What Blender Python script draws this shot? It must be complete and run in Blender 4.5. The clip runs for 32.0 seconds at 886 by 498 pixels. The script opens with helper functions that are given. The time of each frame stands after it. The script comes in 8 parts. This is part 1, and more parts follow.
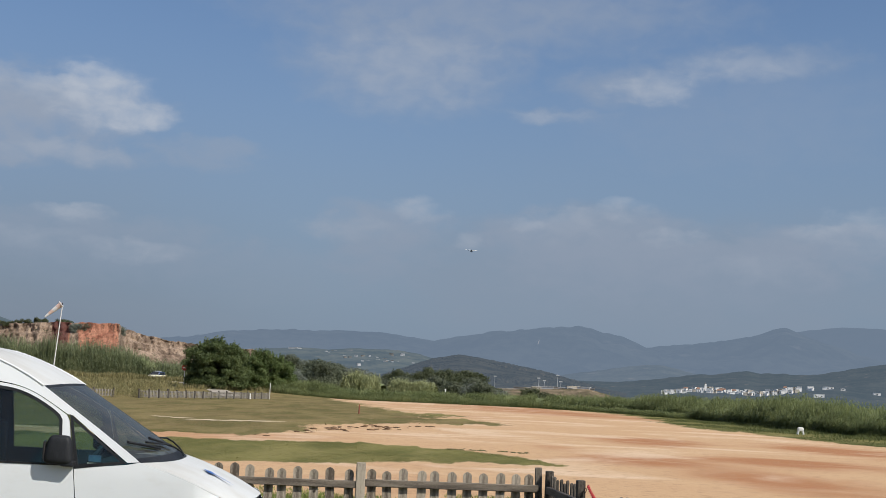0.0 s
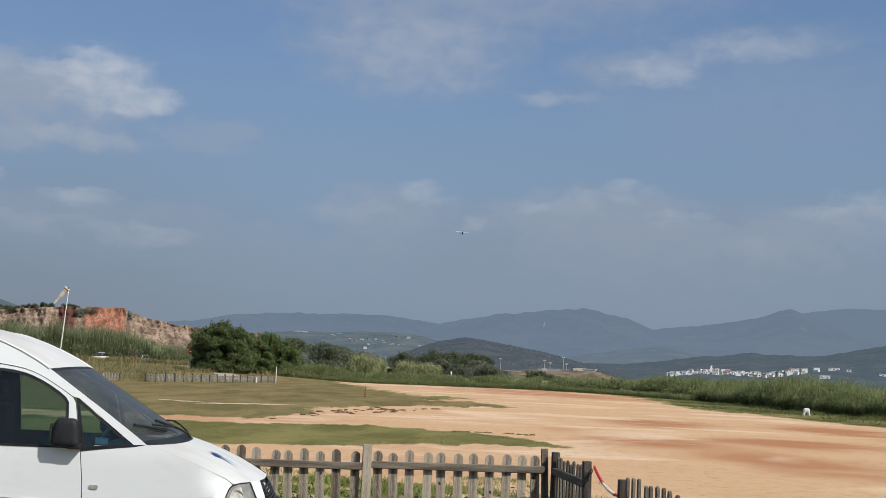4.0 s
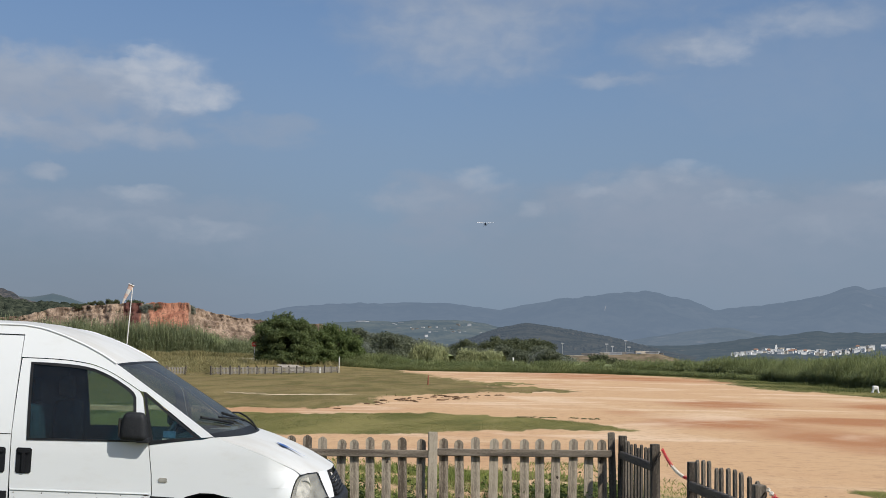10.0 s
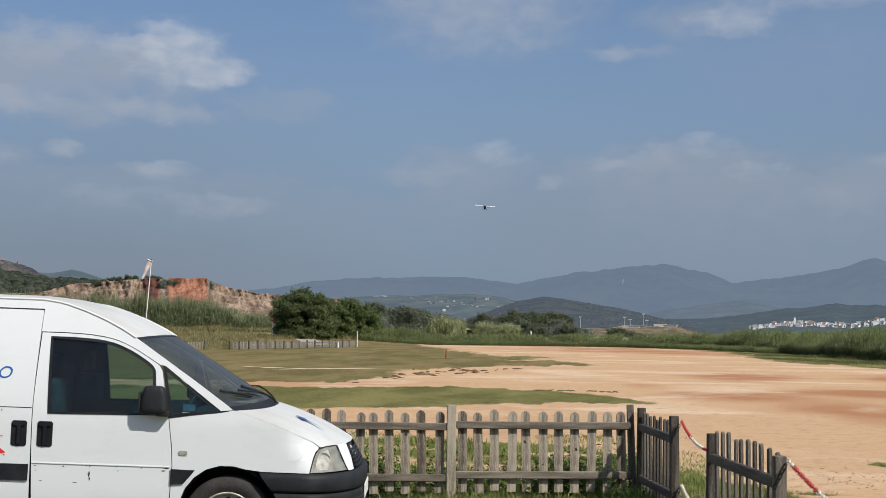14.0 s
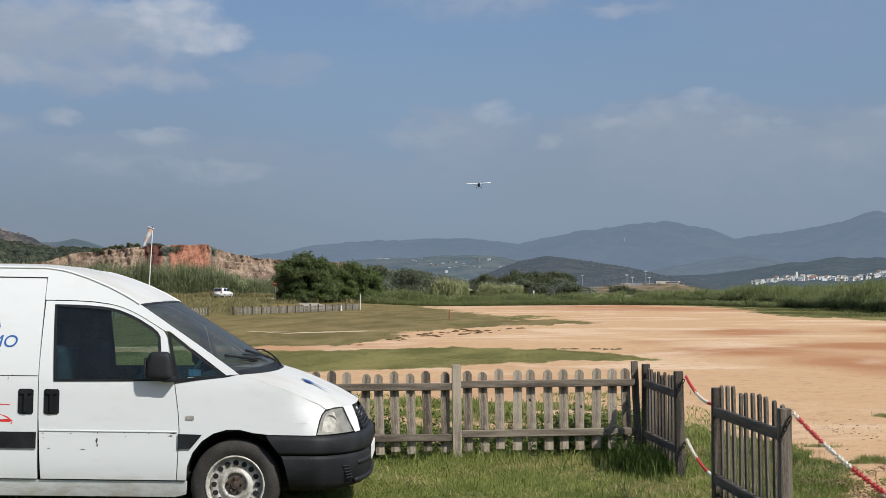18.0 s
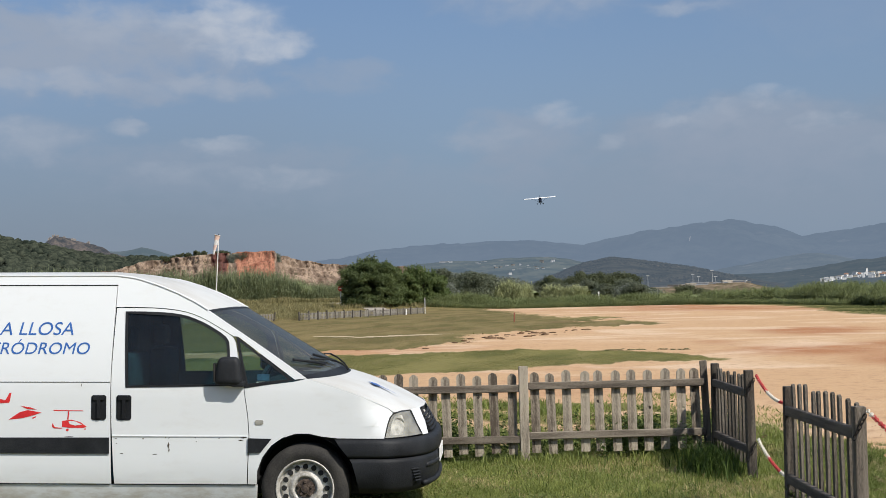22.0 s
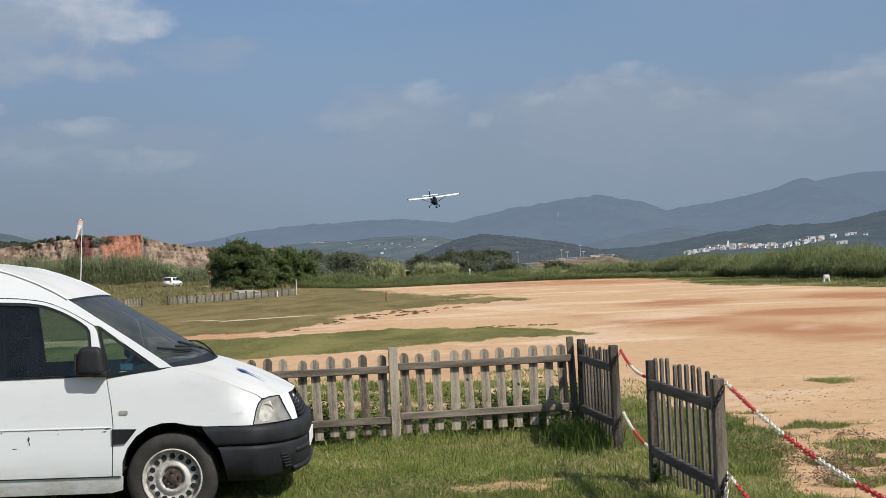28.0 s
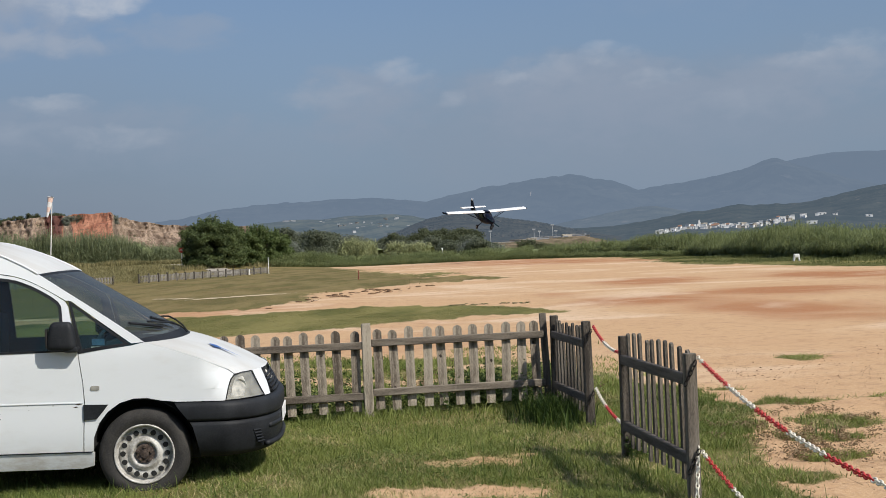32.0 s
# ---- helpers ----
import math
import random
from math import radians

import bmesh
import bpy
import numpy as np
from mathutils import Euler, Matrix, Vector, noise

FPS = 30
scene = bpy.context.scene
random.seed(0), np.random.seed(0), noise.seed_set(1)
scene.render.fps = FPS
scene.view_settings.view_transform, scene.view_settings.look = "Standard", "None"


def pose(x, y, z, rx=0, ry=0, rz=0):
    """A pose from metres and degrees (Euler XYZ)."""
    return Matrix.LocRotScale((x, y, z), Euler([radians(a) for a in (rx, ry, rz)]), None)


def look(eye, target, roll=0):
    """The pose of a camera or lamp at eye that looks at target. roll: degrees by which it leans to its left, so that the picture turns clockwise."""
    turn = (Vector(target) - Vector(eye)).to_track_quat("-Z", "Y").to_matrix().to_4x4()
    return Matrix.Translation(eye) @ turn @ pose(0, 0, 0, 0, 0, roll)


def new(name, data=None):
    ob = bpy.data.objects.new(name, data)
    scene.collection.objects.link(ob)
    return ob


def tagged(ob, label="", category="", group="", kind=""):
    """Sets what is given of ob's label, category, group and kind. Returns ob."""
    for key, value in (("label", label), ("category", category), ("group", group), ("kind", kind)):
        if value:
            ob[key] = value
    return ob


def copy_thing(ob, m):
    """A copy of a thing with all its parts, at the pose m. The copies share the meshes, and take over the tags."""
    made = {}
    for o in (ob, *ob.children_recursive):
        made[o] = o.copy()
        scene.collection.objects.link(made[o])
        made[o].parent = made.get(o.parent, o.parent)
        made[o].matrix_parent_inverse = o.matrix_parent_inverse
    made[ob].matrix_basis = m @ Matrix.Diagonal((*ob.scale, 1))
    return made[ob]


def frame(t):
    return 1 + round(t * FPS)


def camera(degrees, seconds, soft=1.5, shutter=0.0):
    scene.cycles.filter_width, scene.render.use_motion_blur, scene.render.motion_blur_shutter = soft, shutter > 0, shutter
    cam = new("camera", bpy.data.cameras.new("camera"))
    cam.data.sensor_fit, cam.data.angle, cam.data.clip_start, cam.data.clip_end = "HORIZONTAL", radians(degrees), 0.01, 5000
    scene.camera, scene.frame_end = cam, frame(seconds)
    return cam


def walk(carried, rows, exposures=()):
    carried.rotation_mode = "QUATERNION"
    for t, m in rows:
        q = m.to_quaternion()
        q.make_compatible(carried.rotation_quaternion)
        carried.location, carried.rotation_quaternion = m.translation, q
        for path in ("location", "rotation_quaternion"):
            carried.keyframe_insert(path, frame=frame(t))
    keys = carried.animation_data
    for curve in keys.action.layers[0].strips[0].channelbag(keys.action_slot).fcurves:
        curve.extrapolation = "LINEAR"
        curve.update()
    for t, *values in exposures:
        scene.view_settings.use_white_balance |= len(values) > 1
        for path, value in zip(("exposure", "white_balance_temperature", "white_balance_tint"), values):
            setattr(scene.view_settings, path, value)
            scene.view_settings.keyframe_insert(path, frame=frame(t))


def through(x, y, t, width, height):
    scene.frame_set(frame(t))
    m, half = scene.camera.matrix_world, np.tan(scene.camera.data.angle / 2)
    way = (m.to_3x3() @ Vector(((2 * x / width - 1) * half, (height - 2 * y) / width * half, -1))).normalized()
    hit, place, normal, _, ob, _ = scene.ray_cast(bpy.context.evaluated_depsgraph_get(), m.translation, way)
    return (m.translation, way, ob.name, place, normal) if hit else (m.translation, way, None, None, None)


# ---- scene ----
cam = camera(39.11, 32.0, soft=0.7)
PATH = [
    (0, pose(0.008, -0.151, 1.707, 96.436, -2.587, 0.148)),
    (0.5, pose(0.011, -0.142, 1.706, 96.267, -2.503, 0.172)),
    (1, pose(0.013, -0.146, 1.707, 96.115, -2.367, 0.196)),
    (1.5, pose(0.011, -0.140, 1.705, 95.995, -2.315, 0.206)),
    (2, pose(0.013, -0.141, 1.701, 95.921, -2.200, 0.170)),
    (2.5, pose(0.015, -0.143, 1.701, 95.852, -2.141, 0.170)),
    (4.5, pose(0.006, -0.125, 1.695, 95.533, -2.445, 0.573)),
    (5, pose(0.004, -0.117, 1.694, 95.411, -2.493, 0.778)),
    (5.5, pose(0.008, -0.121, 1.693, 95.319, -2.492, 0.964)),
    (6, pose(0.028, -0.210, 1.693, 95.185, -2.282, 1.199)),
    (6.5, pose(0.005, -0.057, 1.691, 95.270, -2.089, 1.340)),
    (7, pose(0.004, -0.072, 1.691, 95.276, -1.851, 1.551)),
    (7.5, pose(0.011, -0.081, 1.693, 95.280, -1.582, 1.805)),
    (8, pose(0.008, -0.076, 1.693, 95.233, -1.357, 2.064)),
    (8.5, pose(0.002, -0.061, 1.689, 95.156, -1.223, 2.351)),
    (9, pose(0.002, -0.069, 1.693, 95.078, -1.119, 2.622)),
    (9.5, pose(-0.003, -0.062, 1.692, 95.020, -1.022, 2.928)),
    (10, pose(-0.006, -0.073, 1.692, 94.964, -0.937, 3.251)),
    (10.5, pose(-0.008, -0.060, 1.689, 94.914, -0.840, 3.529)),
    (11, pose(-0.008, -0.065, 1.690, 94.789, -0.790, 3.738)),
    (11.5, pose(-0.003, -0.075, 1.688, 94.593, -0.677, 3.866)),
    (12, pose(-0.009, -0.061, 1.684, 94.396, -0.679, 3.926)),
    (12.5, pose(-0.015, -0.053, 1.682, 94.169, -0.760, 3.978)),
    (13, pose(-0.012, -0.062, 1.681, 93.970, -0.747, 4.039)),
    (13.5, pose(-0.013, -0.050, 1.681, 93.851, -0.742, 4.071)),
    (15.5, pose(-0.010, -0.059, 1.679, 93.305, -0.366, 4.040)),
    (16, pose(-0.013, -0.056, 1.675, 92.966, -0.214, 4.094)),
    (16.5, pose(-0.014, -0.047, 1.671, 92.600, -0.001, 4.151)),
    (17, pose(-0.020, -0.039, 1.672, 92.307, 0.150, 4.190)),
    (17.5, pose(-0.023, -0.033, 1.672, 92.101, 0.326, 4.198)),
    (18, pose(-0.017, -0.041, 1.672, 91.999, 0.478, 4.191)),
    (18.5, pose(-0.016, -0.032, 1.671, 91.939, 0.600, 4.177)),
    (19, pose(-0.018, -0.039, 1.669, 91.960, 0.679, 4.246)),
    (19.5, pose(-0.016, -0.040, 1.668, 92.029, 0.799, 4.475)),
    (20, pose(-0.015, -0.055, 1.670, 92.127, 0.919, 4.899)),
    (20.5, pose(-0.017, -0.040, 1.671, 92.211, 1.074, 5.446)),
    (21, pose(-0.018, -0.050, 1.670, 92.244, 1.215, 6.041)),
    (21.5, pose(-0.023, -0.039, 1.667, 92.217, 1.311, 6.635)),
    (22, pose(-0.028, -0.034, 1.665, 92.181, 1.352, 7.141)),
    (22.5, pose(-0.027, -0.025, 1.663, 92.171, 1.436, 7.582)),
    (23, pose(-0.025, -0.032, 1.660, 92.174, 1.606, 7.888)),
    (23.5, pose(-0.029, -0.032, 1.659, 92.219, 1.638, 8.015)),
    (24, pose(-0.021, -0.038, 1.660, 92.316, 1.732, 8.018)),
    (24.5, pose(-0.020, -0.036, 1.661, 92.438, 1.731, 7.898)),
    (26.5, pose(-0.014, -0.031, 1.670, 92.635, 1.053, 5.105)),
    (27, pose(0.024, -0.029, 1.686, 92.211, 1.372, 3.616)),
    (27.5, pose(0.033, -0.009, 1.686, 91.587, 2.029, 2.236)),
    (28, pose(0.009, -0.010, 1.686, 91.022, 2.613, 1.268)),
    (28.5, pose(0.002, -0.019, 1.676, 90.745, 3.032, 0.999)),
    (29, pose(0.006, -0.015, 1.675, 90.708, 3.183, 1.218)),
    (29.5, pose(0.009, -0.022, 1.674, 90.807, 3.173, 1.541)),
    (30, pose(0.009, -0.010, 1.673, 90.839, 3.135, 1.651)),
    (30.5, pose(0.014, -0.020, 1.673, 90.759, 3.094, 1.516)),
    (31, pose(0.012, -0.015, 1.669, 90.596, 2.908, 1.209)),
    (31.5, pose(0.008, -0.011, 1.666, 90.339, 2.685, 0.713)),
    (32, pose(0.000, 0.000, 1.660, 90.000, 2.500, 0.000))]
walk(cam, PATH, [(0, -0.09), (6, -0.07), (12, -0.09), (18, -0.03), (24, 0.0), (26.5, -0.05), (27, -0.06), (28, 0.0), (31, 0.04), (32, -0.08)])

# ---- light ----
SUN = Vector((0.57, -0.42, 0.70)).normalized()
sun = new("sun", bpy.data.lights.new("sun", "SUN"))
sun.data.energy, sun.data.angle, sun.data.color = 4.9, radians(0.6), (1.0, 0.95, 0.87)
sun.matrix_basis = look((60, -30, 80), Vector((60, -30, 80)) - SUN)


class Nodes:
    """Short names for building a node tree."""

    def __init__(self, tree):
        self.tree = tree
        tree.nodes.clear()

    def add(self, kind, **sets):
        n = self.tree.nodes.new(kind)
        if "operation" in sets:
            n.operation = sets["operation"]
        if "use_clamp" in sets:
            n.use_clamp = sets["use_clamp"]
        if "data_type" in sets:
            n.data_type = sets["data_type"]
        if "interpolation_type" in sets:
            n.interpolation_type = sets["interpolation_type"]
        if "sky_type" in sets:
            n.sky_type, n.sun_disc = sets["sky_type"], False
        if "attribute_name" in sets:
            n.attribute_name = sets["attribute_name"]
        return n

    def put(self, a, b):
        self.tree.links.new(a, b)

    def feed(self, socket, v):
        if isinstance(v, bpy.types.NodeSocket):
            self.put(v, socket)
        elif isinstance(v, (tuple, list)) and len(v) == 3 and socket.type == "RGBA":
            socket.default_value = (*v, 1)
        else:
            socket.default_value = v

    def math(self, op, a, b=0.0, c=0.0, clamp=False):
        n = self.add("ShaderNodeMath", operation=op, use_clamp=clamp)
        for i, v in enumerate((a, b, c)):
            self.feed(n.inputs[i], v)
        return n.outputs[0]

    def mix(self, f, a, b):
        n = self.add("ShaderNodeMix", data_type="RGBA")
        self.feed(n.inputs[0], f), self.feed(n.inputs[6], a), self.feed(n.inputs[7], b)
        return n.outputs[2]

    def ramp(self, v, lo, hi, a=0.0, b=1.0):
        n = self.add("ShaderNodeMapRange", interpolation_type="SMOOTHSTEP")
        for i, w in enumerate((v, lo, hi, a, b)):
            self.feed(n.inputs[i], w)
        return n.outputs[0]

    def noise(self, vec, scale, detail=4.0, rough=0.55, distort=0.0):
        n = self.add("ShaderNodeTexNoise")
        if vec is not None:
            self.put(vec, n.inputs["Vector"])
        n.inputs["Scale"].default_value, n.inputs["Detail"].default_value = scale, detail
        n.inputs["Roughness"].default_value, n.inputs["Distortion"].default_value = rough, distort
        return n.outputs[0]

    def scaled(self, vec, s):
        n = self.add("ShaderNodeVectorMath", operation="MULTIPLY")
        self.put(vec, n.inputs[0])
        n.inputs[1].default_value = s
        return n.outputs[0]


# The sky: clear air with haze towards the horizon and broken cumulus banks.
world = bpy.data.worlds.new("sky")
scene.world = world
world.use_nodes = True
N = Nodes(world.node_tree)
sky = N.add("ShaderNodeTexSky", sky_type="NISHITA")
sky.sun_elevation, sky.sun_rotation = math.asin(SUN.z), math.atan2(SUN.x, SUN.y)
sky.air_density, sky.dust_density, sky.ozone_density = 1.0, 1.2, 2.0
way = N.add("ShaderNodeTexCoord").outputs["Generated"]
xyz = N.add("ShaderNodeSeparateXYZ")
N.put(way, xyz.inputs[0])
az = N.math("MULTIPLY", N.math("ARCTAN2", xyz.outputs[0], xyz.outputs[1]), 57.2958)
el = N.math("MULTIPLY", N.math("ARCSINE", xyz.outputs[2]), 57.2958)
ae = N.add("ShaderNodeCombineXYZ")
N.put(az, ae.inputs[0]), N.put(N.math("MULTIPLY", el, 1.7), ae.inputs[1])
ae = ae.outputs[0]


# Clouds, each as (azimuth, elevation, half width, height above, depth below, weight).
# Veils are the grey shaded bodies, heads the sunlit tops.
WEST_VEIL = [(-21.3, 11.6, 8.3, 1.9, 2.0, 0.95), (-26.1, 11.6, 6.3, 1.5, 1.5, 0.8), (-11.5, 10.3, 2.8, 0.63, 0.76, 0.5), (-20.2, 9.7, 6.6, 0.5, 0.7, 0.65), (-28.4, 10.3, 6.6, 1.5, 1.5, 0.7)]
WEST_HEAD = [(-16.2, 12.0, 2.2, 1.5, 0.9, 0.85), (-16.7, 13.2, 0.9, 0.36, 0.8, 0.8), (-14.5, 11.4, 1.3, 0.75, 0.4, 0.9), (-18.3, 12.9, 1.6, 0.28, 0.9, 0.6), (-22.0, 12.8, 2.3, 0.55, 1.1, 0.30), (-17.8, 9.7, 2.8, 0.4, 0.4, 0.25), (-24.9, 9.9, 4.0, 0.4, 0.55, 0.30)]
LOW_VEIL = [(-17.2, 6.2, 8.1, 1.1, 1.9, 0.6), (-8.5, 5.0, 7.6, 1.5, 1.5, 0.35), (-25.4, 7.5, 3.5, 0.95, 1.1, 0.6), (-21.3, 7.9, 1.4, 0.35, 0.35, 0.5)]
LOW_HEAD = [(-17.1, 7.1, 1.5, 0.23, 0.35, 0.5), (-14.4, 5.7, 2.4, 0.25, 0.4, 0.35), (-18.9, 6.1, 1.8, 0.35, 0.5, 0.22), (-21.4, 7.85, 1.1, 0.3, 0.3, 0.38), (-26.6, 7.5, 2.8, 0.66, 0.86, 0.35)]
NORTH_VEIL = [(-3.4, 7.4, 3.4, 1.3, 2.3, 0.75), (6.2, 7.3, 6.0, 1.5, 2.8, 0.85), (11.7, 6.6, 6.8, 0.76, 2.3, 0.7), (16.8, 7.5, 4.3, 0.7, 1.8, 0.75)]
NORTH_HEAD = [(-1.6, 8.4, 1.1, 0.3, 0.6, 0.36), (-5.0, 7.3, 1.8, 0.5, 0.6, 0.2), (3.4, 7.8, 0.7, 0.23, 0.4, 0.42), (7.7, 8.8, 1.1, 0.25, 0.55, 0.34), (5.4, 8.2, 1.6, 0.25, 0.76, 0.22), (10.1, 7.4, 1.1, 0.3, 0.35, 0.36), (0.8, 6.9, 0.8, 0.3, 0.35, 0.30), (16.4, 7.8, 1.1, 0.3, 0.5, 0.34), (13.7, 6.3, 2.3, 0.35, 0.76, 0.16), (18.4, 8.2, 2.0, 0.45, 1.0, 0.34)]
HIGH_VEIL = [(-2.5, 14.9, 6.4, 2.3, 2.2, 0.85), (1.0, 17.4, 13.1, 1.6, 1.8, 0.8), (7.7, 14.1, 3.5, 1.0, 0.76, 0.75), (4.4, 12.8, 3.0, 0.32, 0.4, 0.55), (13.7, 15.2, 4.8, 0.76, 0.76, 0.6), (13.0, 13.0, 9.0, 3.0, 2.5, 0.30)]
HIGH_HEAD = [(9.0, 14.0, 1.9, 0.66, 0.5, 0.5), (4.2, 12.75, 1.9, 0.18, 0.25, 0.22), (13.2, 15.1, 3.0, 0.45, 0.55, 0.28), (-2.5, 15.1, 3.8, 1.0, 1.8, 0.2)]


def drifted(shift):
    """The place in the sky moved about by turbulent air."""
    pos = N.add("ShaderNodeCombineXYZ")
    N.put(N.math("ADD", az, shift), pos.inputs[0]), N.put(N.math("MULTIPLY", el, 1.8), pos.inputs[1])
    return N.math("SUBTRACT", N.noise(pos.outputs[0], 0.5, 4.0, 0.5), 0.5)


az_w = N.math("ADD", az, N.math("MULTIPLY", drifted(31.0), 2.6))
el_w = N.math("ADD", el, N.math("MULTIPLY", drifted(77.0), 1.3))
billow = N.math("SUBTRACT", N.noise(ae, 0.7, 5.0, 0.52, 0.3), 0.5)


def mass_of(puffs, ragged, soft, grow):
    """How much cloud the puffs put at a place: sharp above, fading below."""
    clear = None
    for az0, el0, wide, up, down, weight in puffs:
        a = N.math("DIVIDE", N.math("SUBTRACT", az_w, az0), wide * grow)
        e = N.math("SUBTRACT", el_w, el0)
        e = N.math("SUBTRACT", N.math("DIVIDE", N.math("MAXIMUM", e, 0.0), up * grow), N.math("DIVIDE", N.math("MINIMUM", e, 0.0), down * grow * 1.3))
        m = N.math("SUBTRACT", 1.0, N.math("ADD", N.math("MULTIPLY", a, a), N.math("MULTIPLY", e, e)))
        m = N.math("ADD", m, N.math("MULTIPLY", billow, ragged))
        left = N.math("SUBTRACT", 1.0, N.math("MULTIPLY", N.ramp(m, 0.0, soft), weight))
        clear = left if clear is None else N.math("MULTIPLY", clear, left)
    return N.math("SUBTRACT", 1.0, clear)


def both(a, b):
    return N.math("SUBTRACT", 1.0, N.math("MULTIPLY", N.math("SUBTRACT", 1.0, a), N.math("SUBTRACT", 1.0, b)))


veil = both(mass_of(WEST_VEIL + LOW_VEIL + NORTH_VEIL, 1.3, 1.15, 1.1), mass_of(HIGH_VEIL, 0.85, 1.5, 1.15))
heads = both(mass_of(WEST_HEAD, 0.95, 1.35, 1.3), N.math("MULTIPLY", 1.5, mass_of(LOW_HEAD + NORTH_HEAD + HIGH_HEAD, 1.3, 1.7, 1.4), clamp=True))
streaks = N.ramp(N.noise(N.scaled(ae, (0.45, 1.0, 1.0)), 0.16, 7.0, 0.62), 0.42, 0.66)
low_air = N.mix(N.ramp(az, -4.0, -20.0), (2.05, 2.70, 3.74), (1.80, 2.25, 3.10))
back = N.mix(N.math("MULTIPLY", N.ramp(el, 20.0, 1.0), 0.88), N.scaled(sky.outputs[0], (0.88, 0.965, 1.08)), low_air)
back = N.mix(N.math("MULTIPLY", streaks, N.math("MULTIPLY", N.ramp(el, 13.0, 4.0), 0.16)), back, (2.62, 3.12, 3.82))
# one broad soft mass of grey cloud over the mountains
mass_a = N.math("DIVIDE", N.math("SUBTRACT", az, 8.5), 15.5)
mass_e = N.math("DIVIDE", N.math("SUBTRACT", el, 5.3), 3.7)
mass = N.math("SUBTRACT", 1.0, N.math("ADD", N.math("MULTIPLY", mass_a, mass_a), N.math("MULTIPLY", mass_e, mass_e)))
mass = N.math("ADD", mass, N.math("MULTIPLY", N.math("SUBTRACT", N.noise(ae, 0.22, 6.0, 0.55, 0.2), 0.5), 1.5))
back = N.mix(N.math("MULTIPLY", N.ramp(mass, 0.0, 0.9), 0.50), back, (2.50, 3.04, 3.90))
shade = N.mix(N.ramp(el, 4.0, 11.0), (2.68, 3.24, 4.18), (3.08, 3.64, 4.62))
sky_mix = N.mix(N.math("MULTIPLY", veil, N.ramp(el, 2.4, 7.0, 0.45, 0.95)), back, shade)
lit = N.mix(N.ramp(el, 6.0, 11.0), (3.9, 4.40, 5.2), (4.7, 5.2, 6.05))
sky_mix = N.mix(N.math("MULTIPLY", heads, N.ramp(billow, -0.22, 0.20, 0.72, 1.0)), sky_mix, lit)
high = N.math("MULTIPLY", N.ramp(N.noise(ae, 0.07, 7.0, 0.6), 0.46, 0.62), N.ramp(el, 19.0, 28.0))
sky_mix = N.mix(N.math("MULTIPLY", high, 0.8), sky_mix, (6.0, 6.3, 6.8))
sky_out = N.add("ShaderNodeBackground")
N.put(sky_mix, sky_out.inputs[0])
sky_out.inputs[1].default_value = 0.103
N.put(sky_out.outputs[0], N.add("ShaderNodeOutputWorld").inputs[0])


# ---- materials ----
def material(name, rough=0.6, metal=0.0, spec=0.5):
    m = bpy.data.materials.new(name)
    m.use_nodes = True
    n = Nodes(m.node_tree)
    b = n.add("ShaderNodeBsdfPrincipled")
    b.inputs["Roughness"].default_value, b.inputs["Metallic"].default_value = rough, metal
    b.inputs["Specular IOR Level"].default_value = spec
    out = n.add("ShaderNodeOutputMaterial")
    n.put(b.outputs[0], out.inputs[0])
    return m, n, b, out


def bump(n, b, height, strength=0.3, distance=0.02):
    k = n.add("ShaderNodeBump")
    k.inputs["Strength"].default_value, k.inputs["Distance"].default_value = strength, distance
    n.put(height, k.inputs["Height"])
    n.put(k.outputs[0], b.inputs["Normal"])


def mottled(name, dark, light, scale=6.0, rough=0.6, metal=0.0, spec=0.5, grain=60.0, relief=0.15, stretch=(1, 1, 1), per_object=0.0, per_island=0.0):
    """A surface of two tones, in large stains and in fine grain."""
    m, n, b, _ = material(name, rough, metal, spec)
    v = n.scaled(n.add("ShaderNodeTexCoord").outputs["Object"], stretch)
    f = n.math("ADD", n.math("MULTIPLY", n.noise(v, scale, 5.0), 0.6), n.math("MULTIPLY", n.noise(v, grain, 3.0), 0.4))
    f = n.ramp(f, 0.36, 0.64)
    if per_object:
        f = n.math("ADD", f, n.math("MULTIPLY", n.math("SUBTRACT", n.add("ShaderNodeObjectInfo").outputs["Random"], 0.5), per_object), clamp=True)
    if per_island:
        f = n.math("ADD", n.math("MULTIPLY", f, 1 - per_island), n.math("MULTIPLY", n.add("ShaderNodeNewGeometry").outputs["Random Per Island"], per_island), clamp=True)
    n.put(n.mix(f, dark, light), b.inputs["Base Color"])
    if relief:
        bump(n, b, n.noise(v, grain, 4.0), relief, 0.01)
    return m


def leafy(name, dark, light, through=0.35, rough=0.55):
    """Leaves and blades: each one its own tint, some light through them."""
    m, n, b, out = material(name, rough, 0.0, 0.25)
    r = n.add("ShaderNodeNewGeometry").outputs["Random Per Island"]
    v = n.add("ShaderNodeTexCoord").outputs["Object"]
    f = n.math("ADD", n.math("MULTIPLY", r, 0.65), n.math("MULTIPLY", n.ramp(n.noise(v, 0.6, 3.0), 0.35, 0.65), 0.35))
    col = n.mix(f, dark, light)
    n.put(col, b.inputs["Base Color"])
    t = n.add("ShaderNodeBsdfTranslucent")
    n.put(col, t.inputs[0])
    mixer = n.add("ShaderNodeMixShader")
    mixer.inputs[0].default_value = through
    n.put(b.outputs[0], mixer.inputs[1]), n.put(t.outputs[0], mixer.inputs[2]), n.put(mixer.outputs[0], out.inputs[0])
    return m


# Haze colour that the far hills themselves emit; no air is modelled.
HAZE_GLOW = (0.172, 0.228, 0.312)


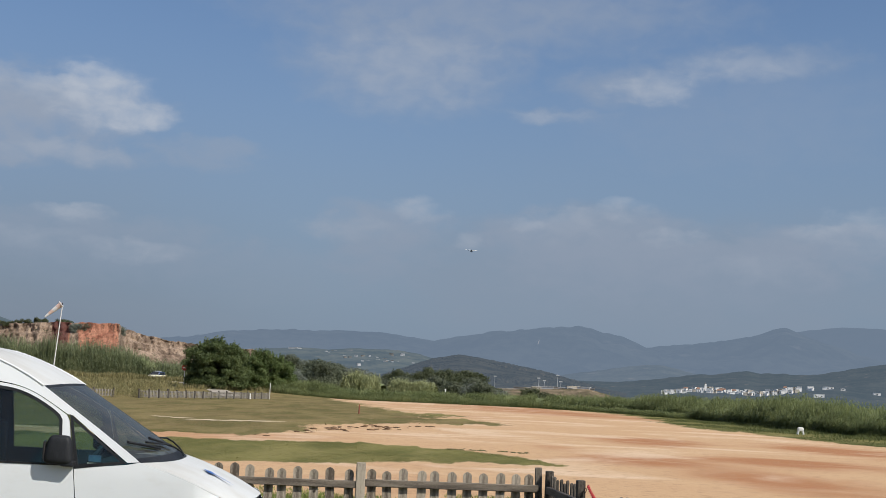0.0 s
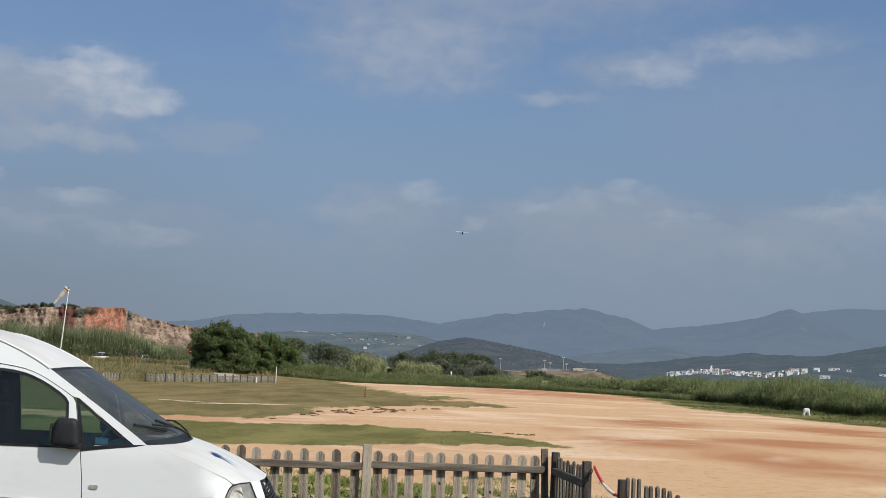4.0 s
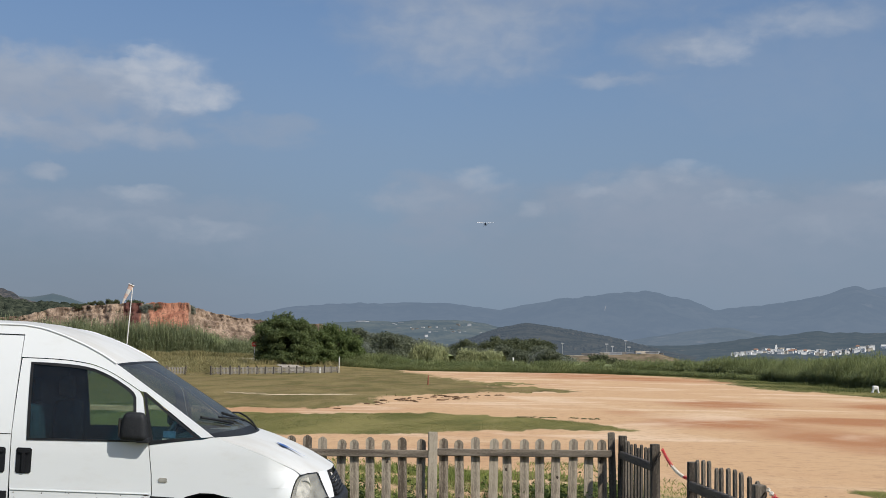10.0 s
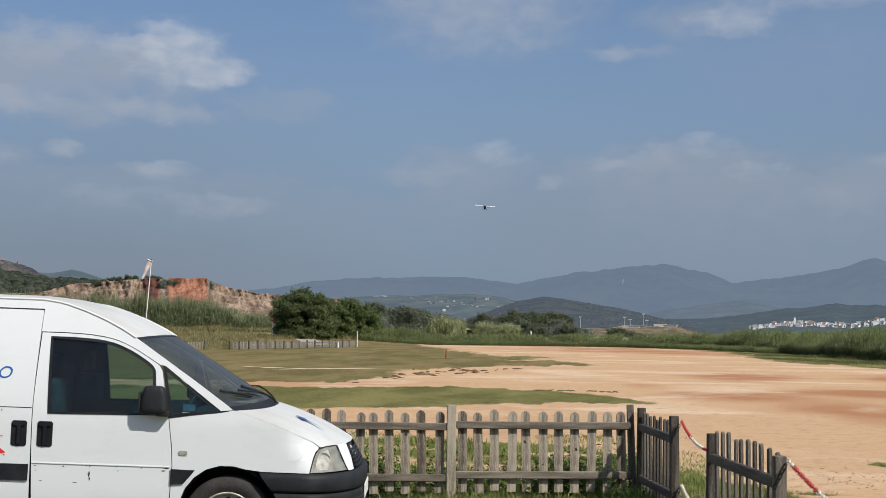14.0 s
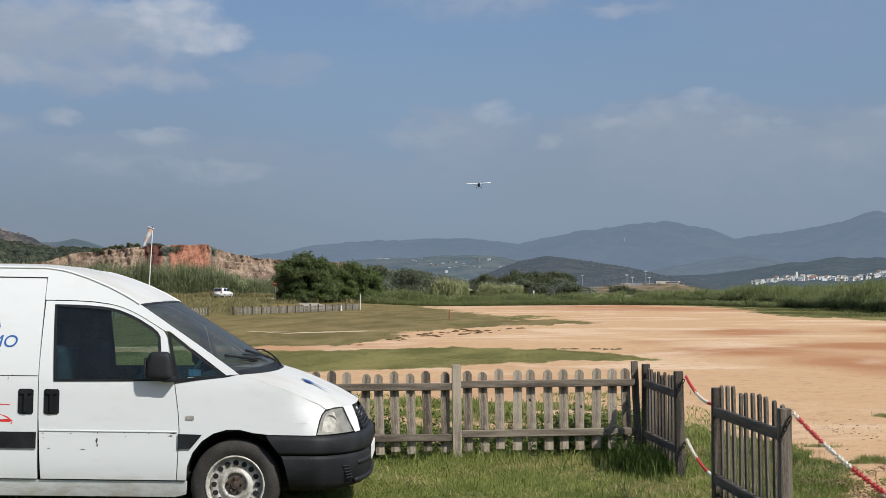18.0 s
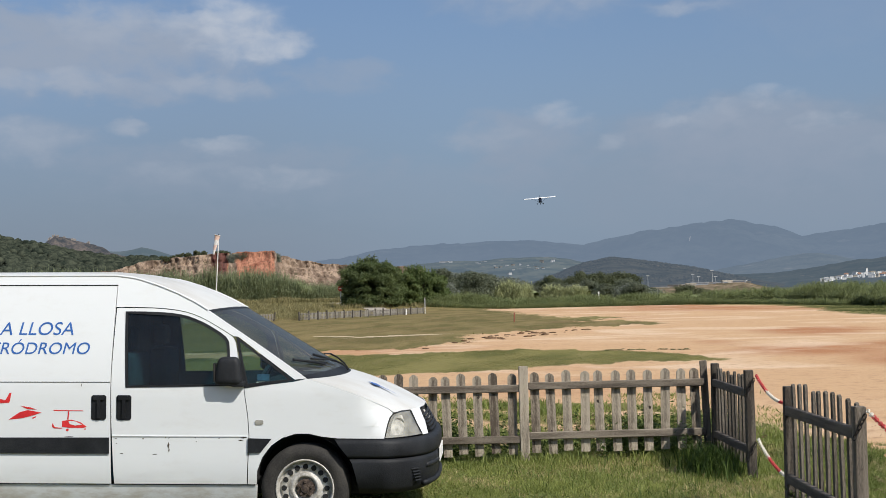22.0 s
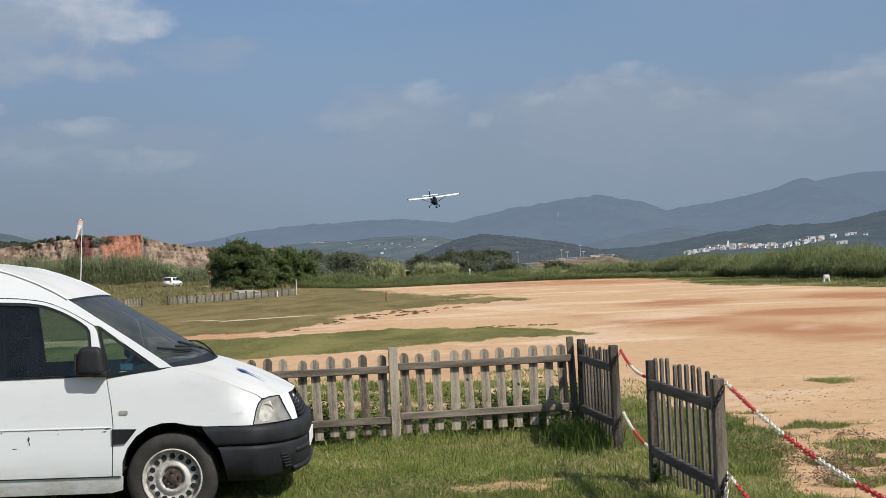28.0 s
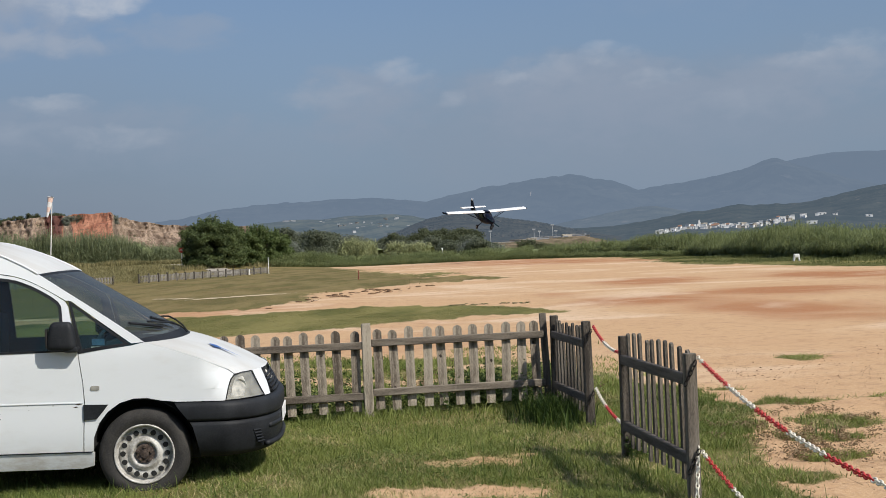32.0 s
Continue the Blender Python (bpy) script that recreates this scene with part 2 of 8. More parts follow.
def far_land(name, dark, light, air, scale=0.02, third=None):
    """Land: scrub and soil. For the backdrop of mountains beyond a kilometre, air is the share of haze painted onto its
    surface as emission.
    """
    m, n, b, out = material(name, 0.95, 0.0, 0.0)
    v = n.add("ShaderNodeTexCoord").outputs["Object"]
    f = n.ramp(n.math("ADD", n.math("MULTIPLY", n.noise(v, scale, 8.0, 0.65), 0.65), n.math("MULTIPLY", n.noise(v, scale * 9, 4.0), 0.35)), 0.40, 0.62)
    col = n.mix(f, dark, light)
    if third:
        col = n.mix(n.ramp(n.noise(v, scale * 2.2, 6.0, 0.6), 0.60, 0.70), col, third)
    n.put(col, b.inputs["Base Color"])
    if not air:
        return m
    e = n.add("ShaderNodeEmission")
    e.inputs[0].default_value = (*HAZE_GLOW, 1)
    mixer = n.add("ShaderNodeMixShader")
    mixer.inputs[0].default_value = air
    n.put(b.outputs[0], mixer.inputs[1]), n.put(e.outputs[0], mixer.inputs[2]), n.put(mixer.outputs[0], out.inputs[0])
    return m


def dusty_paint():
    """White paint under a film of dried cream-coloured dust, in streaks along the panel."""
    m, n, b, _ = material("dusty_white_paint", 0.45, 0.0, 0.4)
    v = n.add("ShaderNodeTexCoord").outputs["Object"]
    film = n.ramp(n.noise(n.scaled(v, (0.9, 2.0, 1.0)), 1.4, 5.0, 0.6), 0.35, 0.70)
    specks = n.ramp(n.noise(v, 40.0, 3.0, 0.7), 0.55, 0.75)
    col = n.mix(n.math("MULTIPLY", film, 0.8), (0.60, 0.61, 0.595), (0.50, 0.485, 0.44))
    n.put(n.mix(n.math("MULTIPLY", specks, 0.25), col, (0.42, 0.38, 0.31)), b.inputs["Base Color"])
    return m


def van_paint():
    m, n, b, _ = material("white_van_paint", 0.42, 0.0, 0.32)
    v = n.add("ShaderNodeTexCoord").outputs["Object"]
    grime = n.ramp(n.noise(n.scaled(v, (1.0, 1.0, 2.5)), 3.0, 7.0, 0.65), 0.50, 0.78)
    sep = n.add("ShaderNodeSeparateXYZ")
    n.put(v, sep.inputs[0])
    splash = n.math("MULTIPLY", n.ramp(sep.outputs[2], 0.40, 0.20), n.ramp(n.noise(n.scaled(v, (0.4, 1.0, 1.0)), 9.0, 6.0, 0.7), 0.36, 0.66))
    f = n.math("MAXIMUM", n.math("MULTIPLY", grime, 0.16), n.math("MULTIPLY", splash, 0.75))
    n.put(n.mix(f, (0.690, 0.714, 0.720), (0.42, 0.38, 0.31)), b.inputs["Base Color"])
    n.put(n.math("ADD", 0.40, n.math("MULTIPLY", f, 0.5)), b.inputs["Roughness"])
    bump(n, b, n.noise(v, 2.2, 2.0), 0.05, 0.02)
    return m


def glass(name, tint, rough=0.02, dust=0.0, gloss=0.85):
    """A pane: clear, tinted, mirror-like at a grazing view, with a film of dust."""
    m, n, b, out = material(name, 0.9, 0.0, 0.0)
    t = n.add("ShaderNodeBsdfTransparent")
    t.inputs[0].default_value = (*tint, 1)
    g = n.add("ShaderNodeBsdfGlossy")
    g.inputs["Roughness"].default_value = rough
    lw = n.add("ShaderNodeLayerWeight")
    lw.inputs[0].default_value = 0.5
    mixer = n.add("ShaderNodeMixShader")
    n.put(n.math("ADD", 0.045, n.math("MULTIPLY", n.math("POWER", lw.outputs["Facing"], 4.0), gloss)), mixer.inputs[0])
    n.put(t.outputs[0], mixer.inputs[1]), n.put(g.outputs[0], mixer.inputs[2])
    b.inputs["Base Color"].default_value = (0.42, 0.43, 0.40, 1)
    v = n.add("ShaderNodeTexCoord").outputs["Object"]
    film = n.add("ShaderNodeMixShader")
    n.put(n.math("MULTIPLY", n.ramp(n.noise(v, 5.0, 5.0, 0.6), 0.2, 0.8, 0.6, 1.4), dust), film.inputs[0])
    n.put(mixer.outputs[0], film.inputs[1]), n.put(b.outputs[0], film.inputs[2]), n.put(film.outputs[0], out.inputs[0])
    return m


def ground_material():
    m, n, b, _ = material("earth_and_grass", 0.95, 0.0, 0.1)
    v = n.add("ShaderNodeTexCoord").outputs["Object"]
    wide = n.noise(n.scaled(v, (0.040, 0.055, 1.0)), 1.0, 4.0, 0.55, 0.8)
    streak = n.noise(n.scaled(v, (0.12, 0.15, 1.0)), 1.0, 5.0, 0.52, 1.2)
    fine = n.noise(v, 3.0, 8.0, 0.7)
    crumb = n.noise(v, 11.0, 6.0, 0.75)
    grit = n.noise(v, 34.0, 4.0, 0.7)
    red = n.math("ADD", n.math("MULTIPLY", wide, 0.62), n.math("MULTIPLY", streak, 0.38))
    zone = n.add("ShaderNodeAttribute", attribute_name="red_soil").outputs["Fac"]
    red = n.ramp(n.math("ADD", red, n.math("MULTIPLY", zone, 0.25)), 0.48, 0.66)
    dirt = n.mix(red, (0.532, 0.343, 0.192), (0.365, 0.158, 0.068))
    line = n.noise(n.scaled(v, (0.13, 0.34, 1.0)), 1.0, 5.0, 0.58, 1.5)
    dirt = n.mix(n.math("MULTIPLY", n.ramp(line, 0.52, 0.68), 0.18), dirt, (0.40, 0.215, 0.115))
    dirt = n.mix(n.math("MULTIPLY", n.ramp(line, 0.46, 0.32), 0.16), dirt, (0.66, 0.50, 0.34))
    dirt = n.mix(n.math("MULTIPLY", n.ramp(streak, 0.49, 0.66), 0.72), dirt, (0.70, 0.535, 0.375))
    dirt = n.mix(n.math("MULTIPLY", n.ramp(fine, 0.50, 0.68), 0.60), dirt, (0.31, 0.18, 0.10))
    dirt = n.mix(n.math("MULTIPLY", n.ramp(crumb, 0.52, 0.68), 0.58), dirt, (0.27, 0.165, 0.095))
    dirt = n.mix(n.math("MULTIPLY", n.ramp(grit, 0.47, 0.70), 0.4), dirt, (0.68, 0.51, 0.36))
    fresh = n.add("ShaderNodeAttribute", attribute_name="fresh").outputs["Fac"]
    big = n.ramp(n.noise(n.scaled(v, (0.42, 0.11, 1.0)), 1.0, 7.0, 0.66, 0.6), 0.38, 0.62)
    bald = n.ramp(n.noise(n.scaled(v, (0.9, 0.20, 1.0)), 1.0, 6.0, 0.68, 0.5), 0.56, 0.70)
    olive = n.mix(big, (0.120, 0.100, 0.036), (0.226, 0.168, 0.076))
    olive = n.mix(n.math("MULTIPLY", bald, 0.55), olive, (0.285, 0.205, 0.112))
    green = n.mix(big, (0.106, 0.108, 0.031), (0.206, 0.184, 0.064))
    green = n.mix(n.math("MULTIPLY", bald, 0.45), green, (0.270, 0.215, 0.098))
    worn = n.ramp(n.noise(n.scaled(v, (0.55, 0.13, 1.0)), 1.0, 6.0, 0.64, 0.8), 0.50, 0.62)
    olive = n.mix(n.math("MULTIPLY", worn, 0.5), olive, (0.172, 0.116, 0.056))
    turf = n.mix(fresh, olive, green)
    turf = n.mix(n.math("MULTIPLY", n.ramp(n.noise(v, 5.0, 6.0, 0.7), 0.45, 0.72), 0.6), turf, (0.100, 0.092, 0.036))
    turf = n.mix(n.math("MULTIPLY", n.ramp(grit, 0.52, 0.72), 0.4), turf, (0.36, 0.31, 0.17))
    a = n.add("ShaderNodeAttribute", attribute_name="grass").outputs["Fac"]
    f = n.math("ADD", a, n.math("MULTIPLY", n.math("SUBTRACT", n.noise(v, 1.3, 8.0, 0.72), 0.5), 0.9))
    f = n.math("ADD", f, n.math("MULTIPLY", n.math("SUBTRACT", n.noise(v, 9.0, 5.0, 0.7), 0.5), 0.7))
    n.put(n.mix(n.ramp(f, 0.38, 0.62), dirt, turf), b.inputs["Base Color"])
    lift = n.math("ADD", n.math("MULTIPLY", fine, 0.5), n.math("ADD", n.math("MULTIPLY", crumb, 0.35), n.math("MULTIPLY", grit, 0.25)))
    bump(n, b, lift, 0.7, 0.05)
    return m


M_GROUND = ground_material()
M_PAINT = van_paint()
M_DUSTY = dusty_paint()
M_BLACK = mottled("black_plastic_trim", (0.011, 0.012, 0.014), (0.025, 0.027, 0.030), 4.0, 0.55, spec=0.18, grain=120, relief=0.2)
M_RUBBER = mottled("dusty_tyre_rubber", (0.016, 0.015, 0.014), (0.044, 0.040, 0.035), 7.0, 0.85, grain=90, relief=0.3)
M_STEEL = mottled("dull_steel_wheel", (0.30, 0.28, 0.245), (0.62, 0.60, 0.555), 12.0, 0.5, 0.12, grain=70, relief=0.15)
M_TOUCHUP = mottled("matt_repair_paint", (0.685, 0.712, 0.716), (0.715, 0.737, 0.738), 9.0, 0.55, relief=0.02)
M_RUST = mottled("rusty_hub", (0.035, 0.024, 0.018), (0.125, 0.092, 0.072), 30.0, 0.8, 0.2)
# Dark cloth; the side window's blue sky reflection is tinted into its colour.
M_DARK = mottled("sky_tinted_cabin_cloth", (0.007, 0.020, 0.030), (0.015, 0.037, 0.052), 8.0, 0.9, spec=0.1)
M_GAP = mottled("shut_line_shadow_gap", (0.01, 0.01, 0.01), (0.016, 0.016, 0.016), 8.0, 0.9, relief=0)
M_GLASS = glass("tinted_window_glass", (0.50, 0.65, 0.60), 0.02, 0.016)
M_SCREEN = glass("windscreen_glass", (0.19, 0.235, 0.23), 0.08, 0.075, 0.40)
M_LAMP = glass("headlamp_lens", (0.90, 0.90, 0.87), 0.06)
M_CLOUDED = mottled("clouded_headlamp_plastic", (0.185, 0.18, 0.16), (0.37, 0.36, 0.32), 7.0, 0.2, grain=9.0, relief=0.05)
M_REFLECTOR = mottled("lamp_reflector_bowl", (0.36, 0.345, 0.305), (0.70, 0.67, 0.60), 16.0, 0.3, 0.3, grain=30, relief=0.3)
M_CHROME = mottled("lamp_reflector", (0.60, 0.58, 0.52), (0.85, 0.83, 0.78), 14.0, 0.3, 0.05, relief=0.05)
M_BLUE = mottled("blue_lettering_film", (0.022, 0.10, 0.34), (0.035, 0.13, 0.40), 6.0, 0.4, relief=0)
M_CARD = mottled("pale_blue_card", (0.025, 0.09, 0.18), (0.05, 0.15, 0.26), 20.0, 0.5, relief=0)
M_RED = mottled("red_lettering_film", (0.55, 0.02, 0.025), (0.70, 0.035, 0.035), 6.0, 0.4, relief=0)
M_WOOD = mottled("weathered_grey_wood", (0.090, 0.068, 0.049), (0.455, 0.390, 0.302), 2.6, 0.85, grain=45, relief=0.8, stretch=(9, 9, 0.8), per_object=0.9)
# Darker copies of the wood: shade on the gateway fences is put into their colour.
M_WOOD_DARK = mottled("shade_toned_dark_wood", (0.038, 0.030, 0.023), (0.225, 0.192, 0.153), 2.6, 0.85, grain=45, relief=0.8, stretch=(9, 9, 0.8), per_object=0.7)
M_RAIL_SHADE = mottled("shade_toned_rail_wood", (0.031, 0.026, 0.021), (0.150, 0.127, 0.104), 2.2, 0.85, grain=45, relief=0.7, stretch=(0.8, 9, 9), per_object=0.4)
M_KNOT = mottled("dark_wood_knot", (0.022, 0.016, 0.012), (0.06, 0.042, 0.03), 60.0, 0.8, relief=0.2)
M_RAIL = mottled("weathered_rail_wood", (0.082, 0.064, 0.048), (0.260, 0.220, 0.170), 2.2, 0.85, grain=45, relief=0.6, stretch=(0.8, 9, 9), per_object=0.3)
M_CHAIN_RED = mottled("red_plastic_chain", (0.48, 0.030, 0.030), (0.68, 0.060, 0.050), 12.0, 0.45, relief=0.05)
M_CHAIN_WHITE = mottled("white_plastic_chain", (0.72, 0.66, 0.54), (0.88, 0.83, 0.72), 12.0, 0.45, relief=0.05)
M_IRON = mottled("dark_iron", (0.02, 0.018, 0.016), (0.06, 0.05, 0.045), 20.0, 0.7, 0.4)
M_BLADE = leafy("green_grass_blades", (0.084, 0.122, 0.026), (0.370, 0.408, 0.118), 0.4)
# Grass tone darkened to stand for the side fence's shadow on the corner clump.
M_TALL = leafy("shade_toned_tall_grass", (0.028, 0.060, 0.012), (0.105, 0.150, 0.032))
M_STRAW = leafy("dry_grass_blades", (0.28, 0.23, 0.10), (0.56, 0.48, 0.25), 0.25)
M_FIELD_BLADE = leafy("mown_olive_grass", (0.112, 0.098, 0.036), (0.225, 0.178, 0.080), 0.35)
M_BELT = leafy("worn_belt_grass", (0.116, 0.116, 0.035), (0.250, 0.230, 0.084), 0.4)
M_VERGE = leafy("green_verge_grass", (0.070, 0.092, 0.028), (0.190, 0.205, 0.075), 0.4)
M_DRY_WEED = leafy("dry_brown_weeds", (0.19, 0.13, 0.07), (0.36, 0.265, 0.155), 0.3)
M_WEED = leafy("dark_weed_leaves", (0.055, 0.100, 0.020), (0.165, 0.215, 0.055))
# Copy of the weed green with shade darkened into the leaf colour.
M_WEED_DARK = leafy("shaded_weed_leaves", (0.036, 0.066, 0.016), (0.110, 0.155, 0.040))
M_CLOVER = leafy("clover_leaves", (0.085, 0.125, 0.032), (0.235, 0.275, 0.085))
M_REED = leafy("green_reed_leaves", (0.100, 0.132, 0.052), (0.290, 0.318, 0.138), 0.45)
M_REED_PALE = leafy("pale_reed_leaves", (0.19, 0.215, 0.10), (0.46, 0.47, 0.25))
M_REED_TALL = leafy("tall_reed_leaves", (0.108, 0.138, 0.070), (0.305, 0.330, 0.178), 0.42)
M_BANK = leafy("tall_dry_bank_grass", (0.118, 0.116, 0.044), (0.385, 0.330, 0.160), 0.3)
M_WOOD_PALE = mottled("pale_weathered_wood", (0.17, 0.155, 0.13), (0.31, 0.285, 0.245), 1.2, 0.9, grain=20, relief=0.2, per_object=0.6)
M_WOOD_FAR = mottled("dark_fence_wood", (0.055, 0.047, 0.038), (0.15, 0.13, 0.105), 1.2, 0.9, grain=20, relief=0.2, per_object=0.6)
M_CREAM = mottled("pale_dry_sand", (0.36, 0.28, 0.17), (0.62, 0.50, 0.34), 1.5, 0.95, grain=12, relief=0.4)
M_PEBBLE = mottled("earth_crumbs", (0.30, 0.19, 0.11), (0.46, 0.31, 0.19), 3.0, 0.95, grain=20, relief=0.3)
M_CLOD = mottled("dark_earth_clods", (0.080, 0.046, 0.024), (0.185, 0.110, 0.056), 3.0, 0.95, grain=20, relief=0.5)
M_SOD = mottled("grassy_sods", (0.060, 0.056, 0.020), (0.150, 0.128, 0.052), 5.0, 0.95, grain=24, relief=0.6)
M_REED_CORE = mottled("reed_bed_inside", (0.135, 0.165, 0.065), (0.255, 0.285, 0.125), 0.8, 0.95, grain=6.0, relief=0.6)
M_LEAF = leafy("bush_leaves", (0.060, 0.086, 0.033), (0.160, 0.200, 0.074), 0.42)
M_LEAF_LIGHT = leafy("light_bush_leaves", (0.074, 0.110, 0.036), (0.190, 0.240, 0.085), 0.45)
M_LEAF_GREY = leafy("olive_and_scrub_leaves", (0.084, 0.098, 0.062), (0.180, 0.198, 0.128), 0.42)
M_LEAF_SILVER = leafy("silvery_olive_leaves", (0.125, 0.142, 0.112), (0.270, 0.292, 0.232), 0.42)
M_LEAF_PINE = leafy("pine_needles", (0.062, 0.076, 0.040), (0.138, 0.152, 0.076), 0.42)
M_BARK = mottled("tree_bark", (0.06, 0.045, 0.03), (0.17, 0.13, 0.09), 5.0, 0.95, grain=30, relief=0.6, stretch=(4, 4, 1))
M_WHITE = mottled("chalky_white_paint", (0.66, 0.65, 0.62), (0.82, 0.81, 0.79), 3.0, 0.7)
M_SIGN_RED = mottled("red_sign_paint", (0.42, 0.03, 0.02), (0.60, 0.06, 0.04), 6.0, 0.5, relief=0)
M_POST_RED = mottled("rusty_red_post_paint", (0.17, 0.05, 0.03), (0.32, 0.10, 0.055), 8.0, 0.7)
M_SOCK_ORANGE = mottled("faded_orange_cloth", (0.64, 0.44, 0.36), (0.78, 0.60, 0.52), 5.0, 0.9, relief=0)
M_SOCK_WHITE = mottled("white_cloth", (0.66, 0.64, 0.62), (0.80, 0.78, 0.76), 5.0, 0.9, relief=0)
M_POLE = mottled("pole_white_paint", (0.62, 0.60, 0.57), (0.80, 0.78, 0.74), 4.0, 0.6)
M_WING = mottled("white_aircraft_skin", (0.78, 0.79, 0.80), (0.86, 0.87, 0.88), 1.0, 0.35, relief=0)
M_NAVY = mottled("dark_navy_aircraft_paint", (0.003, 0.005, 0.013), (0.007, 0.010, 0.024), 2.0, 0.55, spec=0.12, relief=0)
M_CAR = mottled("white_car_paint", (0.70, 0.71, 0.71), (0.80, 0.81, 0.81), 1.0, 0.3, relief=0)
M_CAR_CREAM = mottled("cream_car_paint", (0.62, 0.58, 0.42), (0.72, 0.68, 0.52), 1.0, 0.3, relief=0)
M_CAR_BLUE = mottled("dark_blue_car_paint", (0.018, 0.035, 0.12), (0.03, 0.05, 0.16), 1.0, 0.3, relief=0)
M_CAR_GREY = mottled("grey_blue_car_paint", (0.13, 0.15, 0.18), (0.19, 0.21, 0.25), 1.0, 0.3, relief=0)
M_CAR_RED = mottled("dark_red_car_paint", (0.06, 0.012, 0.012), (0.11, 0.025, 0.022), 1.0, 0.3, relief=0)
M_CARGLASS = mottled("car_dark_glass", (0.012, 0.014, 0.016), (0.03, 0.034, 0.038), 1.0, 0.08, relief=0)
M_ROAD = mottled("pale_grey_road", (0.28, 0.245, 0.20), (0.38, 0.34, 0.285), 0.4, 0.9, grain=4.0, relief=0.1)


# ---- mesh helpers ----
def mesh_of(name, verts, faces, mat, smooth=False):
    me = bpy.data.meshes.new(name)
    me.from_pydata([tuple(v) for v in verts], [], [tuple(f) for f in faces])
    me.materials.append(mat)
    if smooth:
        me.shade_smooth()
    me.update()
    return me


def tri_mesh(name, verts, tris, mat):
    """A large mesh of triangles from arrays."""
    me = bpy.data.meshes.new(name)
    v, t = np.asarray(verts, np.float32), np.asarray(tris, np.int32)
    me.vertices.add(len(v)), me.loops.add(t.size), me.polygons.add(len(t))
    me.vertices.foreach_set("co", v.ravel())
    me.loops.foreach_set("vertex_index", t.ravel())
    me.polygons.foreach_set("loop_start", np.arange(len(t), dtype=np.int32) * 3)
    me.polygons.foreach_set("loop_total", np.full(len(t), 3, np.int32))
    me.materials.append(mat)
    me.update(calc_edges=True)
    return me


def thing(name, m, label, category, group="", kind=""):
    ob = new(name)
    ob.matrix_basis = m
    return tagged(ob, label, category, group, kind)


def part(name, bm, mat, parent, label="", smooth=False, at=None):
    """One mesh object under a thing or a part, from a bmesh or a finished mesh."""
    if isinstance(bm, bpy.types.Mesh):
        me = bm
    else:
        me = bpy.data.meshes.new(name)
        bmesh.ops.recalc_face_normals(bm, faces=bm.faces)
        bm.to_mesh(me)
        bm.free()
        me.materials.append(mat)
        if smooth:
            me.shade_smooth()
    ob = new(name, me)
    ob.parent = parent
    if at is not None:
        ob.matrix_basis = at
    if label:
        ob["label"] = label
    return ob


def solo(name, me, label, category, group="", kind="", at=None):
    ob = new(name, me)
    if at is not None:
        ob.matrix_basis = at
    return tagged(ob, label, category, group, kind)


def box(bm, lo, hi, bevel=0.0, segs=2):
    c, d = [(a + b) / 2 for a, b in zip(lo, hi)], [b - a for a, b in zip(lo, hi)]
    r = bmesh.ops.create_cube(bm, size=1.0, matrix=Matrix.Translation(c) @ Matrix.Diagonal((*d, 1)))
    if bevel:
        e = list({e for v in r["verts"] for e in v.link_edges})
        bmesh.ops.bevel(bm, geom=e, offset=bevel, segments=segs, affect="EDGES", profile=0.6)
    return bm


def slab(lo, hi, bevel=0.0, segs=2):
    return box(bmesh.new(), lo, hi, bevel, segs)


def rod(bm, a, b, r0, r1=None, sides=8):
    a, b = Vector(a), Vector(b)
    m = Matrix.Translation((a + b) / 2) @ (b - a).to_track_quat("Z", "Y").to_matrix().to_4x4()
    bmesh.ops.create_cone(bm, cap_ends=True, segments=sides, radius1=r0, radius2=r0 if r1 is None else r1, depth=(b - a).length, matrix=m)
    return bm


def tube(bm, pts, r, sides=6, closed=False):
    """A round bar along points."""
    pts = [Vector(p) for p in pts]
    n, rings = len(pts), []
    for i, p in enumerate(pts):
        ahead = (pts[(i + 1) % n] if closed or i + 1 < n else p) - (pts[i - 1] if closed or i else p)
        q = ahead.to_track_quat("Z", "Y")
        rings.append([bm.verts.new(p + q @ Vector((math.cos(k * math.tau / sides) * r, math.sin(k * math.tau / sides) * r, 0))) for k in range(sides)])
    for i in range(n if closed else n - 1):
        a, b = rings[i], rings[(i + 1) % n]
        off = min(range(sides), key=lambda o: (a[0].co - b[o].co).length)
        for k in range(sides):
            bm.faces.new((a[k], a[(k + 1) % sides], b[(k + 1 + off) % sides], b[(k + off) % sides]))
    if not closed:
        bm.faces.new(rings[0][::-1]), bm.faces.new(rings[-1])
    return bm


